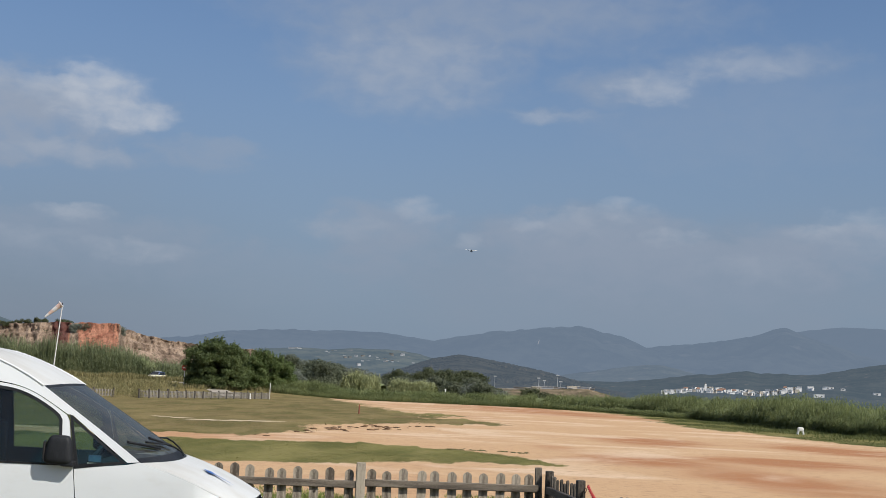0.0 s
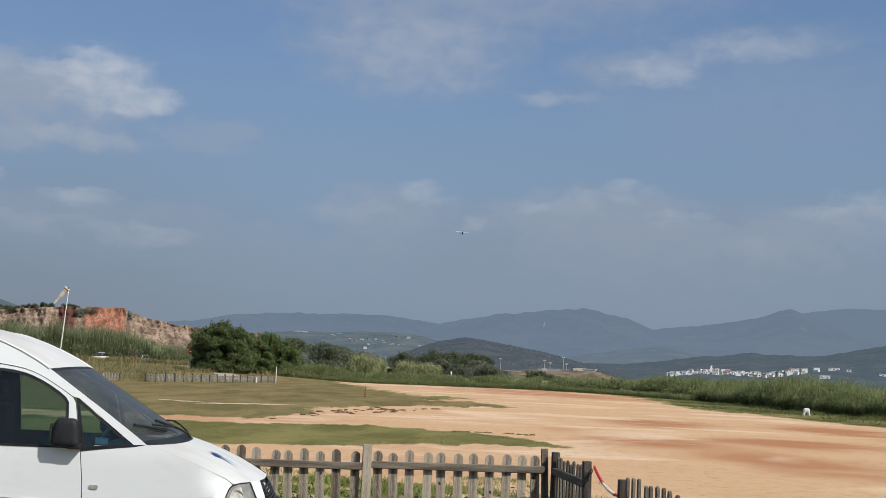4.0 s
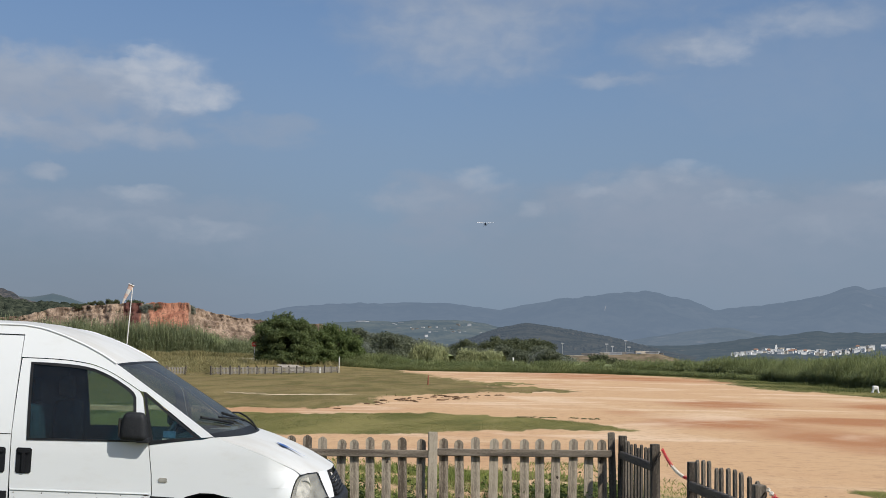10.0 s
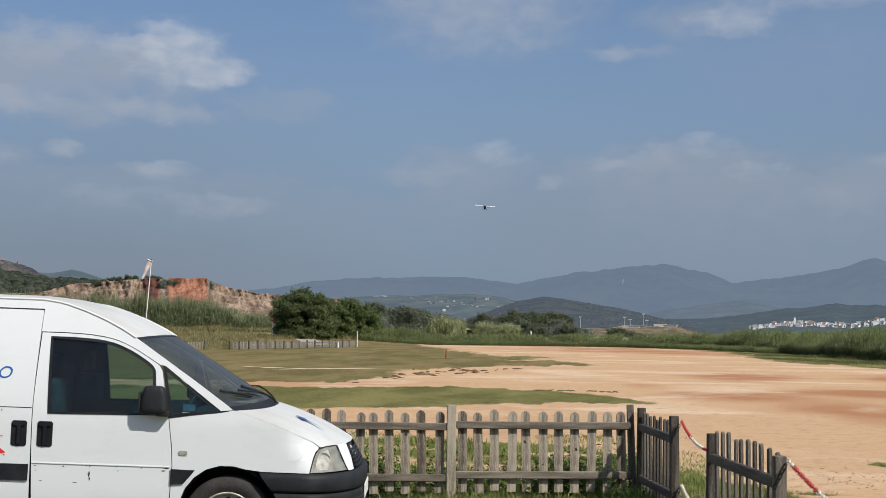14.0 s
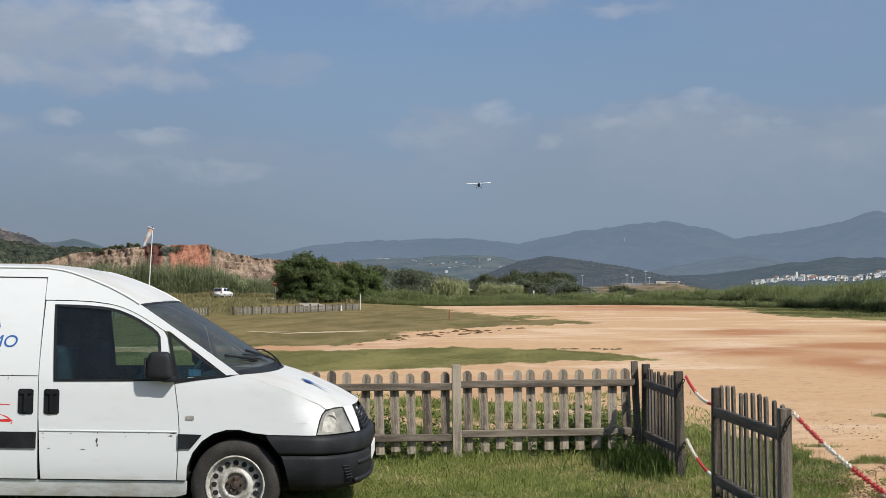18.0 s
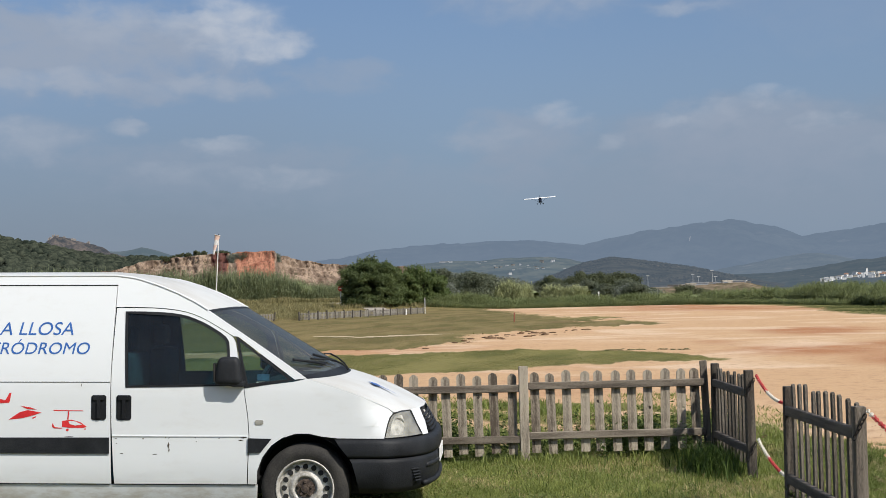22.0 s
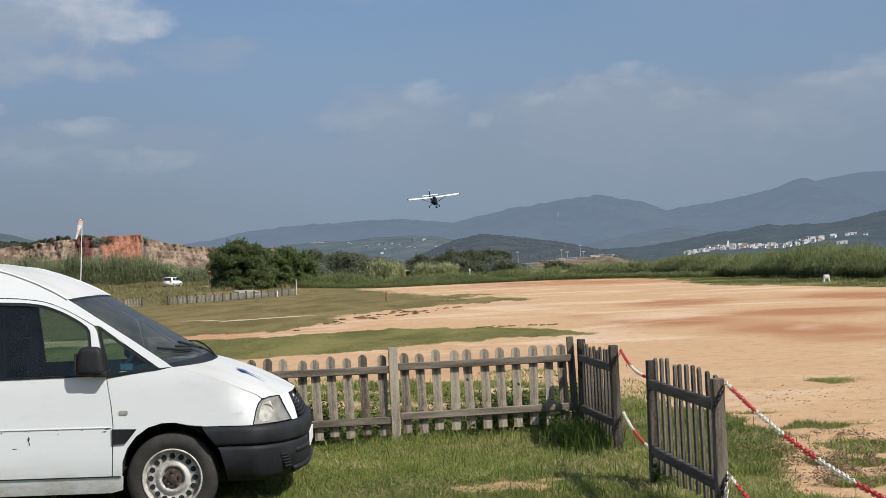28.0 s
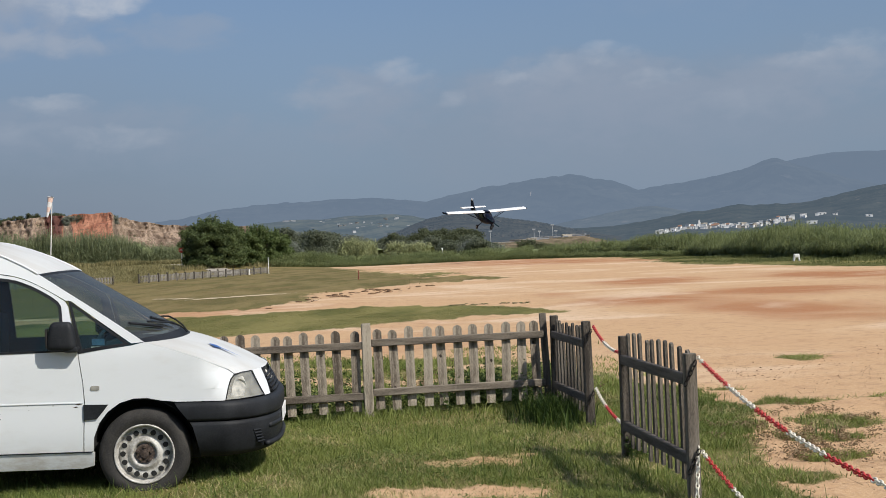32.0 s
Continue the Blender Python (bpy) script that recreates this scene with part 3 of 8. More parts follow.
def sheet(outline, holes, place, cuts=((), ()), thick=0.0, inward=None):
    """A panel: a flat outline (with holes) cut along lines, then laid on a curved surface by place(u, v), with some thickness."""
    from mathutils.geometry import tessellate_polygon
    loops = [[Vector((u, v, 0)) for u, v in loop] for loop in (outline, *holes)]
    flat = [p for loop in loops for p in loop]
    bm = bmesh.new()
    vs = [bm.verts.new(p) for p in flat]
    for t in tessellate_polygon(loops):
        if len({i for i in t}) == 3:
            try:
                bm.faces.new([vs[i] for i in t])
            except ValueError:
                pass
    for axis, values in enumerate(cuts):
        for c in values:
            co, no = [0, 0, 0], [0, 0, 0]
            co[axis], no[axis] = c, 1
            bmesh.ops.bisect_plane(bm, geom=bm.verts[:] + bm.edges[:] + bm.faces[:], dist=1e-5, plane_co=co, plane_no=no)
    for v in bm.verts:
        v.co = place(v.co.x, v.co.y)
    bm.normal_update()
    if thick:
        rim = bmesh.ops.extrude_face_region(bm, geom=bm.faces[:], use_keep_orig=True)
        for v in [g for g in rim["geom"] if isinstance(g, bmesh.types.BMVert)]:
            v.co += inward(v.co) * thick
    return bm


def steps(a, b, d):
    return [a + d * i for i in range(1, int((b - a) / d) + 1)]


def interp(x, pts):
    return float(np.interp(x, [p[0] for p in pts], [p[1] for p in pts]))


def inside(x, y, poly):
    """How many metres a place lies inside a polygon (negative: outside), for arrays."""
    x, y = np.asarray(x, float), np.asarray(y, float)
    hit, best = np.zeros(x.shape, bool), np.full(x.shape, 1e9)
    for (x0, y0), (x1, y1) in zip(poly, poly[1:] + poly[:1]):
        cross = ((y0 > y) != (y1 > y)) & (x < (x1 - x0) * (y - y0) / ((y1 - y0) or 1e-9) + x0)
        hit ^= cross
        dx, dy = x1 - x0, y1 - y0
        t = np.clip(((x - x0) * dx + (y - y0) * dy) / (dx * dx + dy * dy), 0, 1)
        best = np.minimum(best, np.hypot(x - x0 - t * dx, y - y0 - t * dy))
    return np.where(hit, best, -best)


def ripple(x, y, s, seed=0.0):
    """Smooth noise of about -1 to 1 for arrays, from a few waves."""
    out = np.zeros(np.shape(x))
    for k, (a, b, c) in enumerate(((1.0, 0.6, 0.3), (-0.7, 1.1, 1.9), (1.9, -1.3, 4.1), (-2.3, -2.0, 2.2), (3.7, 2.9, 0.7), (-4.1, 3.3, 5.0))):
        out += np.sin((a * x + b * y) * s + c + seed * (k + 1.3)) / (1 + 0.45 * k)
    return out / 2.6


# ---- ground ----
LAWN = [(-40, -14), (3.2, -14), (2.9, 2), (2.35, 7.2), (2.2, 8.4), (2.3, 9.6), (2.65, 10.7), (2.8, 12.2), (2.7, 13.6), (2.1, 15.2), (1.6, 17.0), (0.6, 18.6), (-1.5, 19.4), (-5, 19.2), (-9, 19.0), (-40, 20)]
BELT = [(-60, 33), (-20, 29.5), (-9, 27.3), (-4.9, 26.7), (-3.3, 27.0), (-1.5, 28.4), (0.42, 30.3), (2.6, 30.1), (3.3, 31.0), (1.45, 34.8), (0.3, 35.9), (-0.97, 37.4), (-2.4, 38.2), (-3.4, 38.2), (-4.3, 37.1), (-5.9, 36.5), (-7.5, 36.0), (-20, 35), (-60, 39)]
FIELD = [(-90, 42), (-20, 39.6), (-8.4, 39.8), (-7.0, 39.5), (-5.75, 40.7), (-5.2, 43.4), (-4.6, 45.2), (-4.8, 47.6), (-5.3, 51.0), (-5.3, 53.5), (-4.9, 56.0), (-4.1, 56.4), (-3.4, 57.4), (-2.3, 59.4), (-1.0, 62.6), (0.6, 63.6), (2.0, 63.4), (3.3, 66.0), (2.4, 71.5), (0.6, 74.0), (-0.6, 79.0), (-2.6, 86.0), (-4.2, 95), (-7.4, 116), (-10.5, 132), (-14, 152), (-24, 176), (-90, 190)]
VERGE = [(400, 20), (32, 40), (22, 52), (18.6, 62), (17.2, 72), (15.8, 82), (16.6, 100), (18.6, 118), (16, 140), (10, 153), (0, 152), (-10, 151), (-21, 150), (-25, 162), (-32, 185), (-90, 165), (-400, 300), (-400, 5200), (5200, 5200), (5200, 20)]
TUFTS = [(4.75, 16.75, 0.30, 0.36), (3.44, 12.35, 0.5, 0.18), (3.4, 11.0, 0.4, 0.3), (4.3, 12.4, 0.3, 0.12), (2.95, 13.6, 0.25, 0.15), (2.45, 8.5, 0.35, 0.25), (3.0, 10.2, 0.35, 0.2),
         (6.5, 14.2, 0.4, 0.2), (2.9, 9.2, 0.3, 0.18), (-1.4, 85.0, 2.6, 3.6), (1.0, 84.0, 1.0, 1.6)]
BARE = [(0.7, 14.7, 0.9, 0.45), (-0.7, 15.7, 0.8, 0.4), (-2.4, 16.4, 0.9, 0.45), (-3.6, 14.9, 0.6, 0.3), (0.1, 17.2, 0.7, 0.35), (-1.8, 18.0, 0.8, 0.3), (-1.3, 14.1, 0.4, 0.2), (0.15, 9.62, 0.36, 0.18), (0.15, 8.45, 0.62, 0.2), (-0.5, 8.2, 0.3, 0.12), (0.6, 9.9, 0.15, 0.1), (0.4, 76.0, 2.0, 1.7)]

# stretches of redder (+) and paler (-) soil: x, y, half sizes, weight
RED_SOIL = [(15.5, 49.2, 2.4, 3.0, 1.0), (7.6, 51.5, 2.6, 2.6, 1.0), (3.6, 41.9, 1.3, 1.4, 0.8), (5.3, 34.9, 1.6, 1.1, 0.9), (10.6, 38.0, 2.6, 1.6, 1.0), (7.4, 27.8, 1.8, 1.8, 0.8), (9.0, 114.0, 7.0, 14.0, 0.6),
            (10.0, 82.0, 5.0, 9.0, -0.9), (6.4, 62.5, 2.4, 5.0, -0.7), (6.4, 41.5, 1.6, 1.2, -0.8), (2.0, 45.0, 3.0, 3.0, -0.7), (3.8, 56.0, 3.0, 4.0, -0.5), (4.0, 21.5, 2.6, 3.0, -0.6), (11.0, 43.5, 2.0, 1.6, -0.7)]


def grassy(x, y):
    """0 for bare earth to 1 for turf."""
    far = np.clip(np.hypot(x, y) / 24.0, 0.6, 6.0)
    near = np.clip(np.hypot(x, y) / 14.0, 0.5, 6.0)
    x, y = x + 0.11 * near * ripple(x, y, 2.6 / near, 1.0) + 0.05 * near * ripple(x, y, 9.0 / near, 6.0), y + 0.11 * near * ripple(x, y, 2.9 / near, 4.0) + 0.06 * near * ripple(x, y, 11.0 / near, 2.0)
    r = np.hypot(x, y)
    y = y + 0.0009 * r * r * np.clip((r - 18) / 12, 0, 1) * np.clip((130 - r) / 30, 0, 1) * (0.6 * ripple(x, y * 0.15, 2.2, 1.0) + 0.4 * ripple(x, y * 0.12, 6.5, 5.0))
    g = np.full(np.shape(x), -5.0)
    for poly in (LAWN, BELT, FIELD, VERGE):
        g = np.maximum(g, inside(x, y, poly) / far)
    for a, b, rx, ry in TUFTS:
        g = np.maximum(g, (1 - np.hypot((x - a) / rx, (y - b) / ry)) * 0.6)
    for a, b, rx, ry in BARE:
        g = np.minimum(g, (np.hypot((x - a) / rx, (y - b) / ry) - 1) * 0.6)
    return np.clip(0.5 + 1.1 * g + 0.26 * ripple(x, y, 2.1 / np.clip(far, 1, 3)) + 0.20 * ripple(x, y, 8.0 / np.clip(far, 1, 3), 3.0), 0, 1)


def height(x, y):
    """The ground: nearly flat, small humps in the lawn, a low bank under the road to the left."""
    z = 0.018 * ripple(x, y, 1.7) * np.clip((30 - np.hypot(x, y)) / 20, 0, 1)
    z += (0.76 * np.clip((y - 132) / 18, 0, 1) + 0.29 * np.clip((y - 150) / 45, 0, 1)) * np.clip((-12 - x) / 16, 0, 1)
    return z


def build_ground():
    fan = np.radians(np.concatenate([np.arange(-36, 36, 0.2), np.arange(36, 324, 4.0)]))
    rings = np.concatenate([[0.0], np.geomspace(1.5, 5.0, 8)[:-1], np.geomspace(5.0, 260, 260), np.geomspace(280, 4900, 26)])
    r, a = np.meshgrid(rings, fan, indexing="ij")
    x, y = r * np.sin(a), r * np.cos(a)
    n, k = r.shape
    z = height(x, y)
    i = np.arange(n * k).reshape(n, k)
    j = np.roll(i, -1, 1)
    quads = np.stack([i[:-1], i[1:], j[1:], j[:-1]], -1).reshape(-1, 4)
    tris = np.concatenate([quads[:, [0, 2, 1]], quads[:, [0, 3, 2]]])
    tris = tris[(tris[:, 0] >= 0)]
    me = tri_mesh("ground", np.stack([x, y, z], -1).reshape(-1, 3), tris, M_GROUND)
    me.attributes.new("grass", "FLOAT", "POINT").data.foreach_set("value", grassy(x, y).astype(np.float32).ravel())
    fresh = np.clip(1.0 - 0.85 * np.clip(inside(x, y, FIELD) / 3.0 + 0.5, 0, 1) + 0.15 * ripple(x, y, 0.5, 2.0), 0, 1)
    soil = np.zeros(x.shape)
    for a, b, rx, ry, w in RED_SOIL:
        soil += w * np.exp(-((x - a) / (1.15 * rx)) ** 2 - ((y - b) / (2.2 * ry)) ** 2)
    me.attributes.new("red_soil", "FLOAT", "POINT").data.foreach_set("value", soil.astype(np.float32).ravel())
    me.attributes.new("fresh", "FLOAT", "POINT").data.foreach_set("value", fresh.astype(np.float32).ravel())
    me.shade_smooth()
    solo("ground", me, "sandy orange airfield with worn green and straw-coloured turf", "ground", kind="structure")


build_ground()


# ---- hills and far land ----
def hill(name, label, ridge, dist, depth, mat, rough, base=0.0, steep=1.0, fine=1.0, seed=0.0, category="hill", jag=0.02):
    """A ridge: (azimuth, elevation) in degrees along it, at a distance, with a slope before it and one behind."""
    a0, a1 = ridge[0][0], ridge[-1][0]
    step = max(0.05, min(0.16, (a1 - a0) / 160))
    az = np.arange(a0, a1 + step / 2, step)
    top = 1.66 + np.tan(np.radians(np.interp(az, [p[0] for p in ridge], [p[1] for p in ridge]))) * dist
    top = top + dist * np.radians(jag) * (0.7 * ripple(az, az * 0.3, 2.2, seed) + 0.6 * ripple(az, az * 0.5, 7.0, seed + 1))
    s = np.concatenate([np.linspace(0, 1, 26), 1 + np.linspace(0.08, 0.6, 6)])
    A, S = np.meshgrid(np.radians(az), s, indexing="ij")
    d = dist - depth * (1 - S)
    x, y = d * np.sin(A), d * np.cos(A)
    prof = np.where(S <= 1, np.sin(np.clip(S, 0, 1) * math.pi / 2) ** steep * d / dist, np.cos((S - 1) * 1.3))
    z = base + (top[:, None] - base) * prof
    amp = rough * (top[:, None] - base)
    w = np.clip(np.abs(1 - S) * 4.5, 0.06, 1.0)
    z = z + amp * w * (ripple(x, y, 6.0 / depth, seed) * 0.6 + ripple(x, y, 19.0 / depth, seed + 2) * 0.35 * fine + ripple(x, y, 60.0 / depth, seed + 5) * 0.16 * fine) * np.clip(S * 3, 0, 1)
    n, k = A.shape
    i = np.arange(n * k).reshape(n, k)
    q = np.stack([i[:-1, :-1], i[1:, :-1], i[1:, 1:], i[:-1, 1:]], -1).reshape(-1, 4)
    tris = np.concatenate([q[:, [0, 1, 2]], q[:, [0, 2, 3]]])
    me = tri_mesh(name, np.stack([x, y, z], -1).reshape(-1, 3), tris, mat)
    me.shade_smooth()
    return solo(name, me, label, category, kind="structure")


# Wherever air is above zero, haze is painted into the hill as bluish glow.
M_FAR = far_land("haze_glow_mountain", (0.012, 0.022, 0.020), (0.10, 0.108, 0.092), 0.885, 0.004, (0.16, 0.15, 0.13))
M_FAR3 = far_land("haze_glow_faint_mountain", (0.03, 0.045, 0.03), (0.09, 0.09, 0.07), 0.95, 0.004)
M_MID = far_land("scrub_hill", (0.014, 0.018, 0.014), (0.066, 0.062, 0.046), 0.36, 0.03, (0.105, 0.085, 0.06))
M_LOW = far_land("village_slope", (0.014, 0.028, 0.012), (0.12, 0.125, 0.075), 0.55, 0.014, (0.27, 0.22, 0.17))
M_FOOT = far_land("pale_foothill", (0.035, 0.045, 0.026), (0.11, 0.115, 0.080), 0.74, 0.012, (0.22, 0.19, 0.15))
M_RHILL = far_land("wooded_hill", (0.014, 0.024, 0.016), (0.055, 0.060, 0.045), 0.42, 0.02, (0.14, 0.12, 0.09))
M_PINEHILL = far_land("pine_covered_hill", (0.012, 0.016, 0.013), (0.032, 0.037, 0.026), 0.0, 0.05)
M_PINE_WOOD = far_land("pine_crowns", (0.017, 0.023, 0.018), (0.066, 0.074, 0.052), 0.0, 0.16)
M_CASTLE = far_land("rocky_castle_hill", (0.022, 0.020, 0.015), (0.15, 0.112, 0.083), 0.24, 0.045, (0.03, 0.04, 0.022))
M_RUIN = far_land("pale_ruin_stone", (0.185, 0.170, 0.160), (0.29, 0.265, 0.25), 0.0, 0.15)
M_BLUEHILL = far_land("haze_glow_far_hill", (0.03, 0.05, 0.03), (0.09, 0.10, 0.07), 0.55, 0.01)

FAR1 = [(-40, 1.6), (-30, 1.9), (-22, 1.5), (-15, 1.45), (-12.87, 1.69), (-11.57, 1.91), (-10.0, 2.21), (-8.45, 2.35), (-6.6, 2.42), (-4.8, 2.50), (-3.25, 2.48), (-1.7, 2.35), (-0.7, 2.19), (0.34, 2.46), (1.62, 2.65), (2.88, 2.83), (4.14, 3.01), (5.38, 3.06), (5.9, 3.07), (6.47, 2.96), (7.1, 2.75), (7.86, 2.66), (8.35, 2.48), (8.9, 2.27), (9.8, 2.0), (12, 1.5)]
FAR2 = [(7.5, 1.6), (8.84, 2.26), (10.2, 2.45), (11.72, 2.56), (13.0, 2.80), (13.8, 2.98), (14.5, 3.22), (15.1, 3.38), (15.8, 3.12), (16.54, 2.82), (18.1, 2.35), (19.5, 1.95), (22, 1.5), (30, 1.7), (40, 1.3)]
FAR3 = [(12.5, 2.3), (15.0, 3.1), (15.8, 3.27), (17.4, 3.49), (19.7, 3.44), (23, 2.9), (30, 2.2), (40, 1.5)]
hill("far_mountain_pale", "pale mountain with thick blue haze painted in as glow", FAR3, 4700, 900, M_FAR3, 0.02, category="mountain", seed=3)
hill("far_mountain_right", "pointed mountain with blue-grey haze painted in as glow", FAR2, 4400, 1700, M_FAR, 0.20, category="mountain", seed=1, jag=0.035)
hill("far_mountain_range", "long mountain range with blue-grey haze painted in as glow", FAR1, 4250, 1700, M_FAR, 0.20, category="mountain", seed=2, jag=0.035)
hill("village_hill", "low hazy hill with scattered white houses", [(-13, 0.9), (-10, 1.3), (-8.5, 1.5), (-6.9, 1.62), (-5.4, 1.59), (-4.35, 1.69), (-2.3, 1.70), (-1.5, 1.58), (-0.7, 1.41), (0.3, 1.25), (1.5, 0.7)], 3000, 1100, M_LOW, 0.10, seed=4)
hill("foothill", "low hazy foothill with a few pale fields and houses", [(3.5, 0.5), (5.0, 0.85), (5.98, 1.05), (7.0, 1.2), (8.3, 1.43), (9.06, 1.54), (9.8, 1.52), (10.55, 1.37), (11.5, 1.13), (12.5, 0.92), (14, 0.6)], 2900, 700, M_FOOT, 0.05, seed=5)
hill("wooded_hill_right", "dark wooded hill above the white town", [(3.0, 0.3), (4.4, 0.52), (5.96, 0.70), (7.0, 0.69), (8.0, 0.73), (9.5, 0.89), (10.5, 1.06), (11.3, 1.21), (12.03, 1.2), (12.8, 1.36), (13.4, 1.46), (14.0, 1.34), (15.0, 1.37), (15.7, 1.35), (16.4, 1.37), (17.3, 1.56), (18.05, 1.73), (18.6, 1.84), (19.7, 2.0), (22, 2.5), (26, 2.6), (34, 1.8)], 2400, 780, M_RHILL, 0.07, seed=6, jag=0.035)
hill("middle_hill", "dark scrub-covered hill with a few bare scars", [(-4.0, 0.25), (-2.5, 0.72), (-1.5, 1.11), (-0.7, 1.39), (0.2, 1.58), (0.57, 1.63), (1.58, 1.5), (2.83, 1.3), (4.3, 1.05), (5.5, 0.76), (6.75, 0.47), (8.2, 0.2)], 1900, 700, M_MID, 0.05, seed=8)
hill("blue_hill_left", "small hill far behind the quarry, blue haze painted in", [(-24.5, 1.6), (-22.3, 2.36), (-21.4, 2.34), (-20.7, 2.5), (-20.2, 2.42), (-19.4, 2.15), (-18, 1.6), (-16, 1.0)], 3200, 700, M_BLUEHILL, 0.03, seed=9)
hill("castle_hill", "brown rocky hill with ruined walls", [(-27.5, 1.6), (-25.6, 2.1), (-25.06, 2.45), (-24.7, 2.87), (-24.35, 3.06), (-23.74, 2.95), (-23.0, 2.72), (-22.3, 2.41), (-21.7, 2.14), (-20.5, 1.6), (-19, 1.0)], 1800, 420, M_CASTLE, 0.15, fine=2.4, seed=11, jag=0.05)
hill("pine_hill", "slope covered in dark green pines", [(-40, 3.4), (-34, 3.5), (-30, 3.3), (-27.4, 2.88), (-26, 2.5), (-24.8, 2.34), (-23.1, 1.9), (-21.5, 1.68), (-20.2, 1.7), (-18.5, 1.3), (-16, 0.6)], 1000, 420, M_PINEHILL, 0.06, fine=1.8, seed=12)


def quarry_material():
    m, n, b, _ = material("red_and_buff_quarry_rock", 0.95, 0.0, 0.1)
    v = n.add("ShaderNodeTexCoord").outputs["Object"]
    f = n.ramp(n.noise(n.scaled(v, (1, 1, 0.55)), 0.10, 8.0, 0.72), 0.40, 0.60)
    col = n.mix(f, (0.150, 0.106, 0.078), (0.400, 0.300, 0.222))
    a = n.add("ShaderNodeAttribute", attribute_name="red").outputs["Fac"]
    red = n.mix(n.ramp(n.noise(v, 0.12, 7.0, 0.65), 0.35, 0.65), (0.29, 0.110, 0.070), (0.49, 0.235, 0.150))
    deep = n.add("ShaderNodeAttribute", attribute_name="deep").outputs["Fac"]
    red = n.mix(n.ramp(deep, 0.3, 0.7), red, (0.135, 0.060, 0.050))
    col = n.mix(n.ramp(n.math("ADD", a, n.math("MULTIPLY", n.math("SUBTRACT", n.noise(v, 0.10, 6.0), 0.5), 0.6)), 0.40, 0.62), col, red)
    col = n.mix(n.math("MULTIPLY", n.ramp(n.noise(n.scaled(v, (1, 1, 0.16)), 0.6, 8.0, 0.75), 0.50, 0.62), 0.70), col, (0.100, 0.070, 0.052))
    col = n.mix(n.ramp(n.noise(v, 0.16, 7.0, 0.7), 0.60, 0.66), col, (0.075, 0.074, 0.040))
    n.put(col, b.inputs["Base Color"])
    bump(n, b, n.noise(n.scaled(v, (1, 1, 0.4)), 0.6, 8.0, 0.75), 0.9, 1.6)
    return m


def build_quarry():
    """A cut cliff with broken benches; the plateau on top carries scrub."""
    rim = [(-26, 1.3), (-22, 1.5), (-21.25, 1.70), (-20.83, 1.87), (-20.2, 1.94), (-19.46, 2.03), (-18.7, 2.09), (-17.7, 2.20), (-16.44, 2.25), (-14.80, 2.30), (-14.68, 2.10), (-14.15, 1.98), (-13.38, 1.79), (-12.6, 1.66), (-11.6, 1.57), (-10.5, 1.48), (-9.0, 1.44), (-8.2, 1.3), (-6.8, 0.6)]
    az = np.arange(-26, -6.8, 0.045)
    dist = np.interp(az, [-26, -20, -14.72, -14.6, -12, -6.8], [640, 680, 655, 700, 720, 760])
    top = 1.66 + np.tan(np.radians(np.interp(az, [p[0] for p in rim], [p[1] for p in rim]))) * dist
    rows = np.linspace(0, 1, 30)
    A, S = np.meshgrid(np.radians(az), rows, indexing="ij")
    block = lambda v, k: np.round(v * k) / k
    rough = 0.9 * ripple(A * 700, S * 8, 0.16) + 1.9 * block(ripple(A * 700, S * 4, 0.62, 2.0), 3.0) + 1.2 * block(ripple(A * 700, S * 12, 1.7, 4.0), 2.0) + 0.8 * block(ripple(A * 90, S * 40, 1.1, 9.0), 2.0)
    flat = np.exp(-(((np.degrees(A) + 15.7) / 1.0) ** 4))
    d = dist[:, None] - 26 * (1 - S) ** 1.6 - 5 * np.floor(S * 3.999) * -0.6 + rough * (1 - 0.75 * flat) * np.where(S > 0.97, 0.4, 1.0)
    z = 6 + (top[:, None] - 6) * S + 0.5 * ripple(A * 700, S * 0, 0.5) * S
    x, y = d * np.sin(A), d * np.cos(A)
    n, k = A.shape
    back = np.stack([(d[:, -1] + 160) * np.sin(A[:, -1]), (d[:, -1] + 160) * np.cos(A[:, -1]), z[:, -1] - 4], -1)
    v = np.concatenate([np.stack([x, y, z], -1).reshape(-1, 3), back])
    i = np.arange(n * k).reshape(n, k)
    i = np.concatenate([i, (n * k + np.arange(n))[:, None]], 1)
    q = np.stack([i[:-1, :-1], i[1:, :-1], i[1:, 1:], i[:-1, 1:]], -1).reshape(-1, 4)
    me = tri_mesh("quarry", v, np.concatenate([q[:, [0, 1, 2]], q[:, [0, 2, 3]]]), quarry_material())
    deg = np.degrees(A)
    red = np.exp(-(((deg + 15.66) / 0.92) ** 6)) * np.clip((S - 0.15) * 6, 0, 1) + 1.0 * np.exp(-(((deg + 17.25) / 0.42) ** 4)) * np.clip((S - 0.2) * 5, 0, 1)
    red = np.concatenate([red.ravel(), np.zeros(n)])
    me.attributes.new("red", "FLOAT", "POINT").data.foreach_set("value", red.astype(np.float32))
    dark_part = np.concatenate([np.exp(-(((deg + 17.3) / 0.40) ** 4)).ravel(), np.zeros(n)])
    me.attributes.new("deep", "FLOAT", "POINT").data.foreach_set("value", dark_part.astype(np.float32))
    solo("quarry", me, "old quarry cliff of buff rock with a red face", "quarry", kind="structure")


build_quarry()


# ---- the van ----
def lean(z):
    return 0.12 * max(0.0, (z - 0.62) / 0.22)


